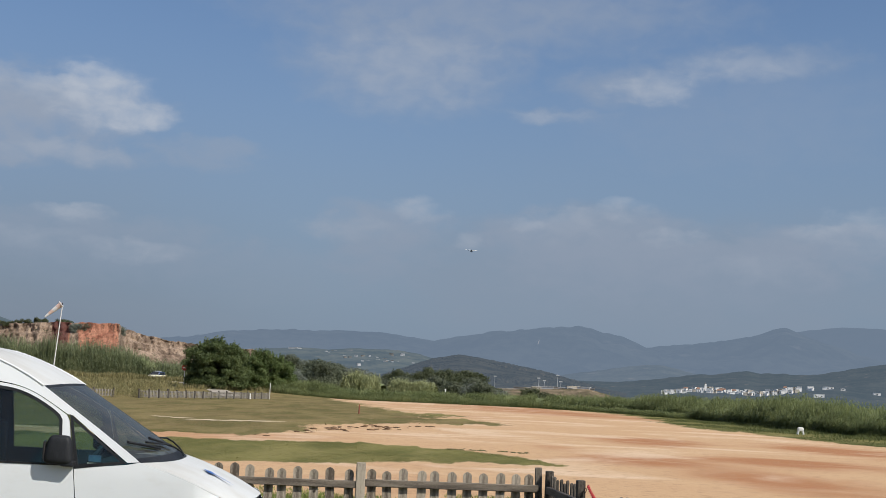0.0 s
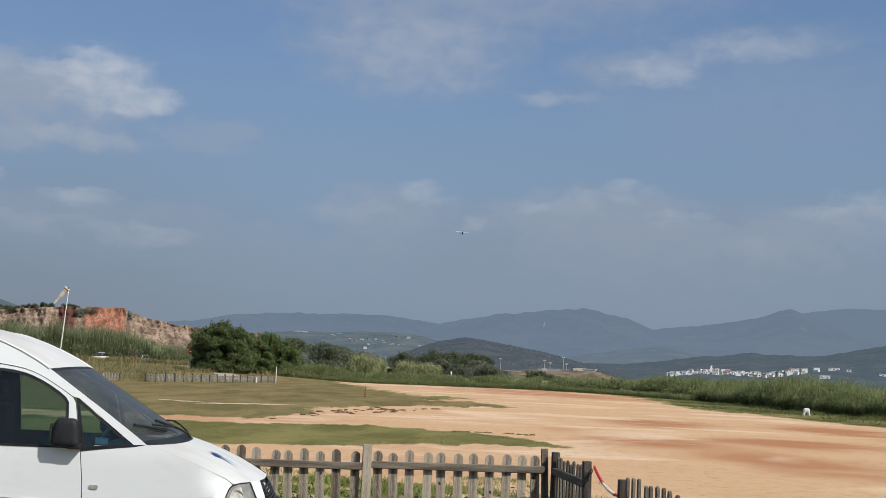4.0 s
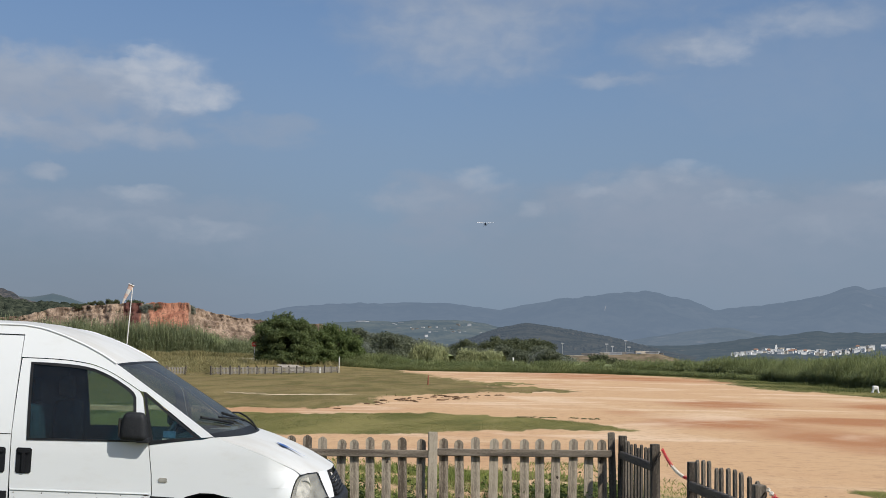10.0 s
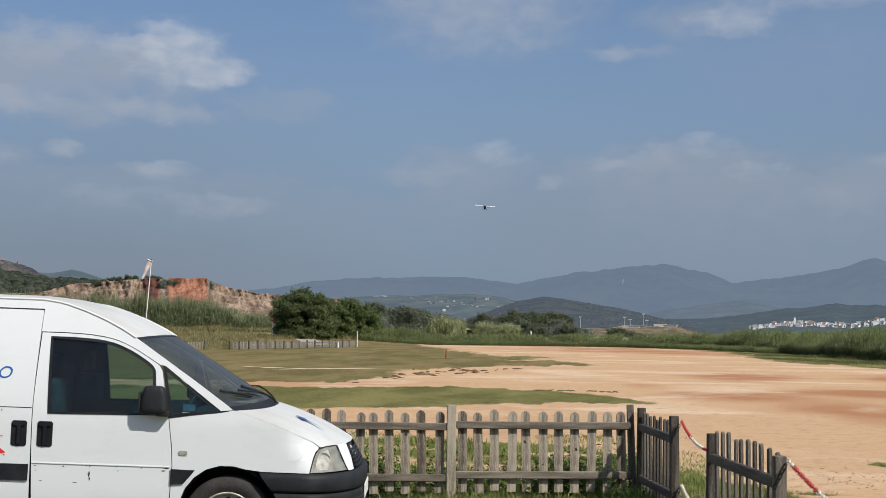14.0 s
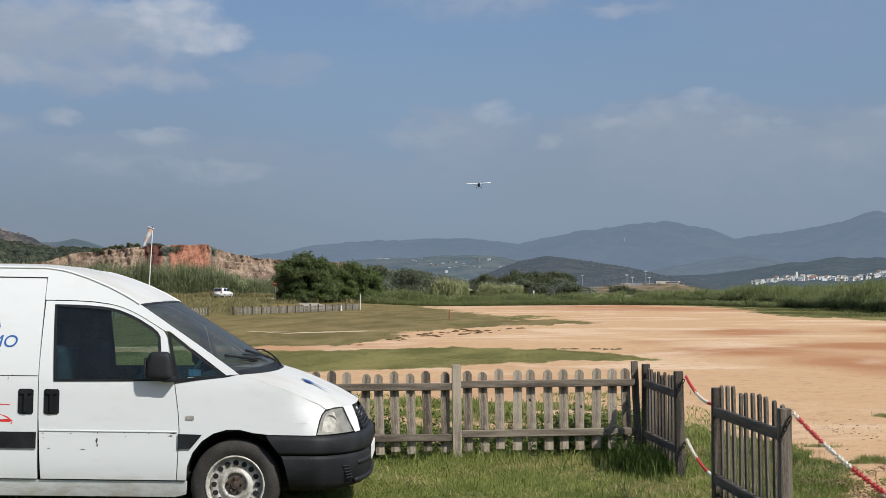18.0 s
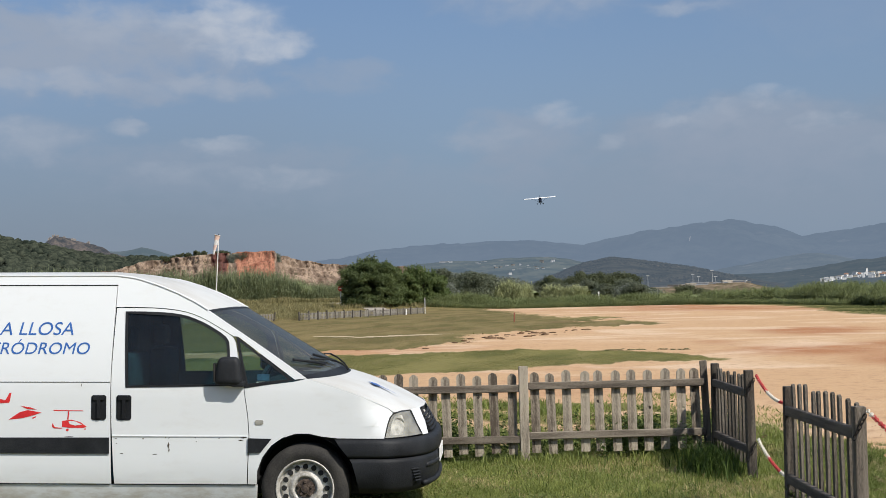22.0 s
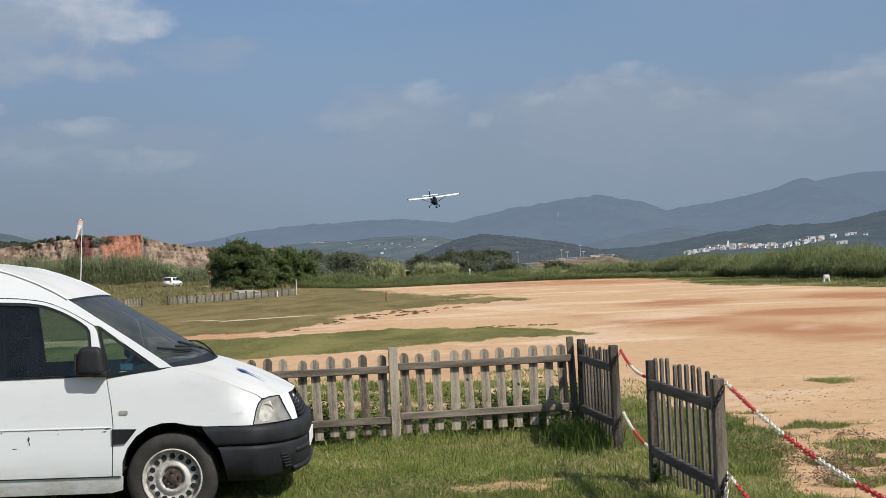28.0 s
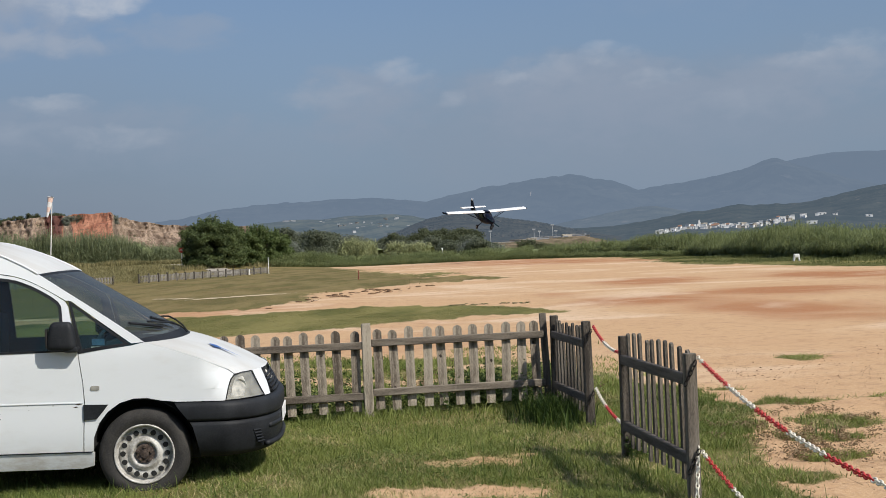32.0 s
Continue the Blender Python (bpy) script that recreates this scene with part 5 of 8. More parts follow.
    part("grille_back", sheet([(-0.47, 0.64), (0.47, 0.64), (0.44, 0.80), (-0.44, 0.80)], [], lambda y, z: Vector((nose_x(y) - 0.035 - lean(z), y, z)), (steps(-0.52, 0.52, 0.06), ())), M_GAP, van)
    badge = bmesh.new()
    tube(badge, [(0.885 + 0.03 * (0.73 - z) / 0.05, y, z) for y, z in ((-0.06, 0.70), (0, 0.735), (0.06, 0.70))], 0.009)
    tube(badge, [(0.875 + 0.03 * (0.73 - z) / 0.05, y, z) for y, z in ((-0.06, 0.735), (0, 0.77), (0.06, 0.735))], 0.009)
    part("badge", badge, M_CHROME, van)
    part("number_plate", slab((0.985, -0.26, 0.395), (0.997, 0.26, 0.50), 0.004), M_WHITE, van, "white number plate with plain dark bars")
    # floor, cabin
    part("underbody", slab((-3.40, -0.70, 0.20), (0.62, 0.70, 0.34), 0.03), M_GAP, van)
    part("bulkhead", slab((-1.50, -0.70, 0.30), (-1.47, 0.70, 1.66), 0.0), M_DARK, van)
    part("cabin_floor", slab((-1.46, -0.82, 0.34), (-0.45, 0.82, 0.40), 0.0), M_DARK, van)
    part("dashboard", slab((-0.42, -0.80, 0.70), (0.10, 0.80, 1.04), 0.06), M_DARK, van, "", True)
    for y in (-0.48, 0.45):
        seat = part("seat", slab((-1.38, y - 0.24, 0.50), (-0.88, y + 0.24, 0.68), 0.05), M_DARK, van, "", True)
        part("seat_back", slab((-1.46, y - 0.23, 0.64), (-1.31, y + 0.23, 1.26), 0.05), M_DARK, seat, "", True)
        part("headrest", slab((-1.46, y - 0.12, 1.28), (-1.36, y + 0.12, 1.45), 0.04), M_DARK, seat, "", True)
    bm = bmesh.new()
    tube(bm, [(-0.55 + 0.10 * math.cos(a), 0.45 + 0.19 * math.sin(a), 0.98 + 0.16 * math.cos(a)) for a in np.linspace(0, math.tau, 25)[:-1]], 0.014, 6, True)
    part("steering_wheel", bm, M_DARK, van)
    part("permit_card", slab((-0.345, -0.862, 1.065), (-0.255, -0.857, 1.112)), M_CARD, van, "blue and white permit card behind the quarter window")
    part("permit_stripe", slab((-0.35, -0.866, 1.042), (-0.26, -0.863, 1.056)), M_WHITE, van)
    part("back_panel", slab((-3.49, -0.82, 0.30), (-3.45, 0.82, 1.80), 0.015), M_PAINT, van)
    # wipers, a little above the glass
    def on_screen(u, v, off=0.018):
        xe, ze = -0.735 + 0.766 * u, 1.586 - 0.506 * u
        xm, zm = -0.66 + 0.895 * u, 1.605 - 0.53 * u
        return Vector((xe + (xm - xe) * (1 - abs(v) ** 2.2) + off * 0.55, v * half(xe, ze), ze + (zm - ze) * (1 - v * v) + off * 0.85))

    arms = (([(0.99, 0.0, 0.02), (0.93, -0.06, 0.04), (0.86, -0.10, 0.035), (0.82, -0.35, 0.03), (0.79, -0.60, 0.03)], (0.77, -0.88), (0.87, -0.45)),
            ([(0.985, 0.05, 0.02), (0.93, 0.15, 0.035), (0.86, 0.18, 0.045), (0.80, 0.12, 0.045), (0.765, 0.0, 0.03)], (0.74, -0.35), (0.87, 0.05)))
    for line, e0, e1 in arms:
        wiper = part("wiper", tube(bmesh.new(), [on_screen(*p) for p in line], 0.0075), M_BLACK, van, "black wiper arm")
        part("blade", tube(bmesh.new(), [on_screen(e0[0] + (e1[0] - e0[0]) * k / 5, e0[1] + (e1[1] - e0[1]) * k / 5, 0.022) for k in range(6)], 0.011), M_BLACK, wiper)
    # lettering and pictures on the near side
    lay = on_side(-1, 0.0025)
    for word, x0, x1, z0, cap in (("LA LLOSA", -2.37, -1.744, 1.403, 0.095), ("AER\u00d3DROMO", -2.455, -1.611, 1.261, 0.086)):
        bm = letters(word, x0, x1, z0, cap)
        for glyph in split_letters(bm):
            for v in glyph.verts:
                v.co = lay(v.co.x, v.co.z)
            part("letter", glyph, M_BLUE, van, "blue capital letter")
    flat = lambda pts: van_sheet("picture", pts, [], M_RED, van, -1, 0.002, 0.0, "red aircraft picture")
    van_sheet("picture", [(-2.75, 1.40), (-2.47, 1.405), (-2.452, 1.570), (-2.62, 1.48)], [], M_BLUE, van, -1, 0.002, 0.0, "blue bird-like emblem")
    flat([(-2.436, 0.918), (-2.41, 0.935), (-2.33, 0.94), (-2.23, 0.918), (-2.20, 0.972), (-2.185, 0.972), (-2.20, 0.90), (-2.30, 0.893), (-2.40, 0.895)])
    flat([(-2.39, 0.952), (-2.31, 0.982), (-2.28, 0.975), (-2.35, 0.948)])
    flat([(-2.38, 0.868), (-2.31, 0.862), (-2.32, 0.872), (-2.37, 0.876)])
    flat([(-2.206, 0.773), (-2.12, 0.83), (-2.06, 0.845), (-1.956, 0.827), (-2.02, 0.805), (-2.10, 0.785)])
    flat([(-2.119, 0.877), (-2.04, 0.865), (-1.99, 0.848), (-2.06, 0.852)])
    flat([(-2.03, 0.787), (-1.995, 0.80), (-2.0, 0.79), (-2.02, 0.78)])
    flat([(-1.80, 0.722), (-1.75, 0.715), (-1.64, 0.714), (-1.615, 0.722), (-1.66, 0.755), (-1.73, 0.775), (-1.80, 0.765)])
    flat([(-1.865, 0.840), (-1.641, 0.838), (-1.641, 0.843), (-1.865, 0.846)])
    flat([(-1.762, 0.775), (-1.752, 0.775), (-1.745, 0.842), (-1.755, 0.842)])
    flat([(-1.874, 0.722), (-1.86, 0.710), (-1.80, 0.708), (-1.80, 0.714), (-1.855, 0.718), (-1.868, 0.745), (-1.874, 0.745)])
    flat([(-1.77, 0.693), (-1.755, 0.688), (-1.748, 0.70), (-1.757, 0.708), (-1.768, 0.706)])
    flat([(-1.632, 0.70), (-1.622, 0.70), (-1.62, 0.71), (-1.63, 0.71)])
    for pts in ([(-1.752, 0.765), (-1.70, 0.762), (-1.648, 0.738), (-1.70, 0.731), (-1.742, 0.742)], [(-2.412, 0.928), (-2.362, 0.930), (-2.355, 0.912), (-2.392, 0.906)]):
        van_sheet("picture_window", pts, [], M_TOUCHUP, van, -1, 0.0035, 0.0, "white cockpit of a red picture")
    # scrapes and rivet holes where the trim was torn off
    for x, z, w, h in ((-1.0, 0.585, 0.018, 0.05), (-0.995, 0.55, 0.012, 0.03), (-1.10, 0.52, 0.045, 0.006), (-1.35, 0.525, 0.03, 0.006), (-1.395, 0.635, 0.02, 0.007), (-1.39, 0.60, 0.012, 0.006), (-1.19, 0.635, 0.014, 0.012), (-1.02, 0.645, 0.006, 0.014), (-0.995, 0.64, 0.008, 0.012),
                       (-0.79, 0.615, 0.008, 0.008), (-0.80, 0.645, 0.010, 0.006), (-0.46, 0.625, 0.04, 0.01), (-0.44, 0.645, 0.05, 0.012), (-1.75, 0.648, 0.08, 0.006), (-1.66, 1.03, 0.006, 0.03), (-0.62, 0.64, 0.012, 0.008)):
        van_sheet("scrape", [(x - w / 2, z), (x, z - h / 2), (x + w / 2, z + h * 0.1), (x + w * 0.1, z + h / 2)], [], M_RUST, van, -1, 0.0015, 0.0)


build_van()


# ---- picket fences near the camera ----
def picket(high, wide, thick=0.022):
    """A board with a rounded top."""
    pts = [(-wide / 2, 0), (wide / 2, 0), (wide / 2, high - wide * 0.42), (wide * 0.36, high - wide * 0.17), (wide * 0.17, high - 0.006), (0, high), (-wide * 0.17, high - 0.006), (-wide * 0.36, high - wide * 0.17), (-wide / 2, high - wide * 0.42)]
    n = len(pts)
    v = [(x, -thick / 2, z) for x, z in pts] + [(x, thick / 2, z) for x, z in pts]
    f = [list(range(n)), list(range(2 * n - 1, n - 1, -1))] + [[i, i + n, (i + 1) % n + n, (i + 1) % n] for i in range(n)]
    return mesh_of("picket", v, f, M_WOOD)


PICKET = picket(0.80, 0.088)
KNOT = mesh_of("knot", [(0.012 * math.cos(a), -0.0125, 0.017 * math.sin(a)) for a in np.linspace(0, math.tau, 11)[:-1]], [tuple(range(10))], M_KNOT)
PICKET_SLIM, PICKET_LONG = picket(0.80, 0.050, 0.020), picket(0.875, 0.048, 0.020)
# The slim gateway boards take the wood tone darkened for shade.
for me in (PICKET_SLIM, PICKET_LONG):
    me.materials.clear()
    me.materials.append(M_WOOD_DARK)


def fence_run(name, a, b, label, dark=False, spacing=0.163, posts=(0.0, 1.0), tall=0.95, rails=(0.25, 0.755), slim=None, front=-1, lift=0.09, skip=0.10, group="", open_end=False):
    """A length of picket fence from a to b (x, y): posts, two rails, boards behind them."""
    a, b = Vector((*a, 0)), Vector((*b, 0))
    length = (b - a).length
    yaw = math.degrees(math.atan2((b - a).y, (b - a).x))
    f = thing(name, pose(a.x, a.y, 0, 0, 0, yaw), label, "fence", group)
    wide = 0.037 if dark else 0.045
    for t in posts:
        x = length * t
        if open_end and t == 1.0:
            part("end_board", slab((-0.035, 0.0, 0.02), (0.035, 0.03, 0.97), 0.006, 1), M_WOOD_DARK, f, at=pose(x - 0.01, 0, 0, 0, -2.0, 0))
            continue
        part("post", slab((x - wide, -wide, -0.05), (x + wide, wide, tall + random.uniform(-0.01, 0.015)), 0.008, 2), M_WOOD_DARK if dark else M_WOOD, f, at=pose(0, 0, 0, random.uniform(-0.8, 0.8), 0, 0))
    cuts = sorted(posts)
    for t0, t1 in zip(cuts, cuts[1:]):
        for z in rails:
            part("rail", slab((length * t0 + wide, front * 0.012 - 0.02, z - 0.036), (length * t1 - wide, front * 0.012 + 0.02, z + 0.036), 0.006, 1), M_RAIL_SHADE if dark else M_RAIL, f, at=pose(0, 0, 0, 0, random.uniform(-0.3, 0.3), 0))
        n = max(1, round((length * (t1 - t0) - 2 * skip) / spacing))
        for k in range(n + 1):
            x = length * t0 + skip + (length * (t1 - t0) - 2 * skip) * k / n
            board = part("picket", slim or PICKET, None, f, at=pose(x + random.uniform(-0.006, 0.006), front * -0.022, lift + random.uniform(-0.022, 0.022), *(v * (0.4 if slim else 1.0) for v in (random.uniform(-1.5, 1.5), random.uniform(-1.8, 1.8), random.uniform(-4, 4)))))
            if not slim and k % 3 == 1:
                part("knot", KNOT, None, board, at=pose(random.uniform(-0.02, 0.02), 0, random.uniform(0.2, 0.66), 0, random.uniform(-40, 40), 0))
    return f


fence_run("picket_fence", (-5.05, 11.85), (1.02, 12.62), "weathered grey wooden picket fence with rounded boards", posts=(0.0, 0.345, 0.70, 1.0), skip=0.12, open_end=True)
# dark=True paints in the shade on the side of both gateway fences.
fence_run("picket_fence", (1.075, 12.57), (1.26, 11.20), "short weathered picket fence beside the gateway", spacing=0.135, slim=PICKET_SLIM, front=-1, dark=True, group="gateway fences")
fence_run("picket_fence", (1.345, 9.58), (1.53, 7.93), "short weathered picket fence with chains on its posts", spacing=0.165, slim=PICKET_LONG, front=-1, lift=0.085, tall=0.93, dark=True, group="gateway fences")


def link(r=0.012, long=0.030, wide=0.020):
    bm = bmesh.new()
    pts = [(long * math.cos(a), wide * math.sin(a), 0) for a in np.linspace(0, math.tau, 11)[:-1]]
    tube(bm, pts, r, 5, True)
    me = bpy.data.meshes.new("link")
    bm.to_mesh(me)
    bm.free()
    me.shade_smooth()
    return me


LINK_RED, LINK_WHITE, LINK_IRON = link(0.0047, 0.0225, 0.0115), link(0.0047, 0.0225, 0.0115), link(0.004, 0.022, 0.013)
LINK_RED.materials.append(M_CHAIN_RED), LINK_WHITE.materials.append(M_CHAIN_WHITE), LINK_IRON.materials.append(M_IRON)


def chain(a, b, sag, label, pattern=(9, 9), start=0, pitch=0.033, iron=False):
    """A hanging plastic chain of links in turn red and white."""
    a, b = Vector(a), Vector(b)
    c = thing("chain", Matrix.Translation(a), label, "chain")
    dense = [a + (b - a) * t - Vector((0, 0, 4 * sag * t * (1 - t))) for t in np.linspace(0, 1, 300)]
    s = np.r_[0, np.cumsum([(q - p).length for p, q in zip(dense, dense[1:])])]
    n = int(s[-1] / pitch)
    for k in range(n):
        w = (k + 0.5) * pitch
        i = min(int(np.searchsorted(s, w)), 298)
        t = dense[i + 1] - dense[i]
        q = t.to_track_quat("X", "Z").to_matrix().to_4x4()
        m = Matrix.Translation(dense[i] - a) @ q @ pose(0, 0, 0, 90 * (k % 2) + 45, 0, 0)
        red = (k + start) % (pattern[0] + pattern[1]) < pattern[0]
        part("link", LINK_IRON if iron else LINK_RED if red else LINK_WHITE, None, c, at=m)


chain((1.585, 7.93, 0.905), (1.90, 2.2, 0.90), 0.275, "red and white plastic barrier chain", (16, 16), 28)
chain((1.585, 7.93, 0.31), (1.90, 3.4, 0.02), 0.16, "red and white plastic barrier chain near the ground", (16, 16), 28)
chain((1.31, 11.16, 0.915), (1.35, 9.64, 0.80), 0.06, "red and white plastic chain across the gateway", (17, 19), 0)
chain((1.31, 11.16, 0.36), (1.35, 9.64, 0.24), 0.05, "red and white plastic chain low across the gateway", (17, 17), 17)
chain((1.56, 7.90, 0.34), (1.52, 7.80, 0.02), 0.0, "loose end of white plastic chain", (0, 12))
for x, y, z in ((1.25, 11.15, 0.90), (1.25, 11.15, 0.34), (1.52, 7.88, 0.90), (1.52, 7.88, 0.34)):
    chain((x - 0.03, y + 0.0, z - 0.17), (x + 0.05, y - 0.01, z), 0.0, "dark iron chain round a fence post", pitch=0.034, iron=True)
holder = thing("fence_post", pose(1.92, 2.15, 0), "weathered wooden post that holds the chain", "post")
part("shaft", slab((-0.045, -0.045, -0.05), (0.045, 0.045, 0.97), 0.008, 2), M_WOOD_DARK, holder)
solo("stake", mesh_of("stake", *(lambda v: (v, [(0, 1, 2, 3), (7, 6, 5, 4), (0, 4, 5, 1), (1, 5, 6, 2), (2, 6, 7, 3), (3, 7, 4, 0)]))([(sx * 0.032, sy * 0.032, z) for z in (0.0, 0.22) for sx, sy in ((-1, -1), (1, -1), (1, 1), (-1, 1))]), M_WOOD_DARK), "short brown wooden stake in the earth", "stake", at=pose(2.55, 13.35, 0.0, 2, -3, 20))


# ---- far fence, windsock, signs ----
FAR_PICKET = picket(0.56, 0.12)
FAR_PICKET.materials.clear()
FAR_PICKET.materials.append(M_WOOD_PALE)


def far_fence(a, b, label):
    a, b = Vector((*a, 0)), Vector((*b, 0))
    a.z, b.z = float(height(a.x, a.y)), float(height(b.x, b.y))
    d = b - a
    f = thing("picket_fence", Matrix.Translation(a) @ pose(0, 0, 0, 0, 0, math.degrees(math.atan2(d.y, d.x))), label, "fence", "fences by the road")
    n = int(d.length / 1.55)
    for k in range(n + 1):
        x = d.length * k / n
        part("post", slab((-0.06, -0.06, 0), (0.06, 0.06, random.uniform(0.64, 0.74)), 0.0), M_WOOD_FAR, f, at=pose(x, 0, 0, random.uniform(-4, 4), random.choice((0, 0, 1)) * random.uniform(-9, 9), 0))
    for z in (0.20, 0.50):
        part("rail", slab((0, -0.05, z - 0.05), (d.length, -0.02, z + 0.05), 0.0), M_WOOD_FAR, f)
    m = int(d.length / 0.24)
    for k in range(m):
        part("picket", FAR_PICKET, None, f, at=pose(d.length * (k + 0.5) / m, 0.0, 0.05, 0, random.uniform(-3, 3), 0))


far_fence((-17.4, 122.8), (-23.9, 97.7), "grey weathered picket fence along the road")
far_fence((-25.9, 97.4), (-34.0, 90.0), "grey weathered picket fence along the road")

POLE_TOP, POLE_FOOT = Vector((-30.9, 99.2, 7.02)), Vector((-31.35, 99.2, 0.0))
mast = thing("windsock_mast", Matrix.Translation(POLE_FOOT), "slim white windsock mast leaning a little", "windsock mast")
rel = POLE_TOP - POLE_FOOT
part("pole", rod(bmesh.new(), (0, 0, 0), rel, 0.05, 0.038, 10), M_POLE, mast)
part("pole_band", rod(bmesh.new(), rel * 0.18, rel * 0.30, 0.053, 0.05, 10), M_SOCK_ORANGE, mast, "faded red band")
part("swivel", rod(bmesh.new(), rel, rel + Vector((0, 0, 0.22)), 0.03, 0.03, 8), M_IRON, mast)
sock = thing("windsock", Matrix.Translation(POLE_TOP), "faded orange and white windsock hanging limply", "windsock")
ring = bmesh.new()
tube(ring, [(0.25 * math.cos(a), 0.19 * math.sin(a), 0.02) for a in np.linspace(0, math.tau, 19)[:-1]], 0.02, 5, True)
part("hoop", ring, M_SOCK_WHITE, sock)
for k in range(4):
    bm = bmesh.new()
    z0, z1 = -0.40 * k, -0.40 * (k + 1)
    r0, r1 = 0.23 - 0.04 * k, 0.23 - 0.04 * (k + 1)
    rows = []
    for j in range(4):
        t = j / 3
        r, z = r0 + (r1 - r0) * t, z0 + (z1 - z0) * t
        rows.append([bm.verts.new(((r * (1 + 0.12 * math.sin(3 * a + k + t))) * math.cos(a), r * 0.75 * math.sin(a), z)) for a in np.linspace(0, math.tau, 17)[:-1]])
    for a, b in zip(rows, rows[1:]):
        for i in range(16):
            bm.faces.new((a[i], a[(i + 1) % 16], b[(i + 1) % 16], b[i]))
    part("cloth_band", bm, (M_SOCK_ORANGE, M_SOCK_WHITE)[k % 2], sock, ("faded orange cloth", "white cloth")[k % 2], True)

sign = thing("stop_sign", pose(-30.75, 146.8, 0.74, 0, 0, 12), "red road sign on a grey post beside the road", "road sign")
part("post", rod(bmesh.new(), (0, 0, 0), (0, 0, 2.0), 0.06, sides=8), M_POLE, sign)
bm = bmesh.new()
bmesh.ops.create_cone(bm, cap_ends=True, segments=8, radius1=0.36, radius2=0.36, depth=0.03, matrix=pose(0, -0.06, 2.15, 90, 0, 0) @ pose(0, 0, 0, 0, 0, 22.5))
part("plate", bm, M_SIGN_RED, sign)
part("legend_bar", slab((-0.24, -0.09, 2.11), (0.24, -0.078, 2.19)), M_WHITE, sign, "white bar in place of the word")

marker = thing("marker_post", pose(-5.3, 77.2, 0), "short rusty red marker post on the turf edge", "marker post")
part("shaft", rod(bmesh.new(), (0, 0, 0), (0.02, 0, 0.52), 0.045, 0.04, 8), M_POST_RED, marker)
part("cap", rod(bmesh.new(), (0.02, 0, 0.52), (0.02, 0, 0.58), 0.047, 0.025, 8), M_POST_RED, marker)

white = thing("runway_marker", pose(21.1, 74.6, 0.02), "small white runway edge marker in the grass", "marker")
bm = slab((-0.17, -0.13, 0.19), (0.17, 0.13, 0.43), 0.085, 4)
part("board", bm, M_WHITE, white)
for x in (-1, 1):
    bm = slab((-0.045, -0.11, 0.0), (0.045, 0.11, 0.27), 0.02)
    bmesh.ops.transform(bm, matrix=pose(x * 0.175, 0, 0, 0, -x * 14, 0), verts=bm.verts)
    part("leg", bm, M_WHITE, white)
for x, y, h in ((-18.4, 118.0, 0.55), (-17.3, 123.2, 1.6)):
    p = thing("marker_post", pose(x, y, 0), "thin white marker post by the fence", "marker post")
    part("shaft", rod(bmesh.new(), (0, 0, 0), (0, 0, h), 0.07 if h < 1 else 0.04, 0.055 if h < 1 else 0.035, 8), M_WHITE if h < 1 else M_POLE, p)


def ribbon(name, line, wide, label):
    """A road laid on the ground along a line of (x, y)."""
    p = np.array(line, float)
    s = np.r_[0, np.cumsum(np.hypot(*np.diff(p, axis=0).T))]
    u = np.arange(0, s[-1], 1.5)
    x, y = np.interp(u, s, p[:, 0]), np.interp(u, s, p[:, 1])
    t = np.stack([np.gradient(x), np.gradient(y)], -1)
    t /= np.hypot(*t.T)[:, None]
    rows = [(x - t[:, 1] * w, y + t[:, 0] * w) for w in (-wide / 2, wide / 2)]
    v = np.concatenate([np.stack([a, b, height(a, b) + 0.04], -1) for a, b in rows])
    n = len(u)
    i = np.arange(n - 1)[:, None]
    me = tri_mesh(name, v, np.concatenate([i + [[0, n, n + 1]], i + [[0, n + 1, 1]]], 1).reshape(-1, 3), M_ROAD)
    solo(name, me, label, "road", kind="structure")


ribbon("road", [(205 * math.sin(radians(a)), 205 * math.cos(radians(a))) for a in range(-60, -5, 3)], 5.0, "pale grey narrow road behind dry grass")
ribbon("road", [(213.8 * math.sin(radians(a)), 213.8 * math.cos(radians(a))) for a in range(-60, -5, 3)], 3.2, "second lane of the road before the tall reeds")
ribbon("track", [(-44, 199), (-34, 170), (-27.5, 148), (-23.0, 134), (-20.5, 124)], 2.6, "pale gravel track down to the airfield")


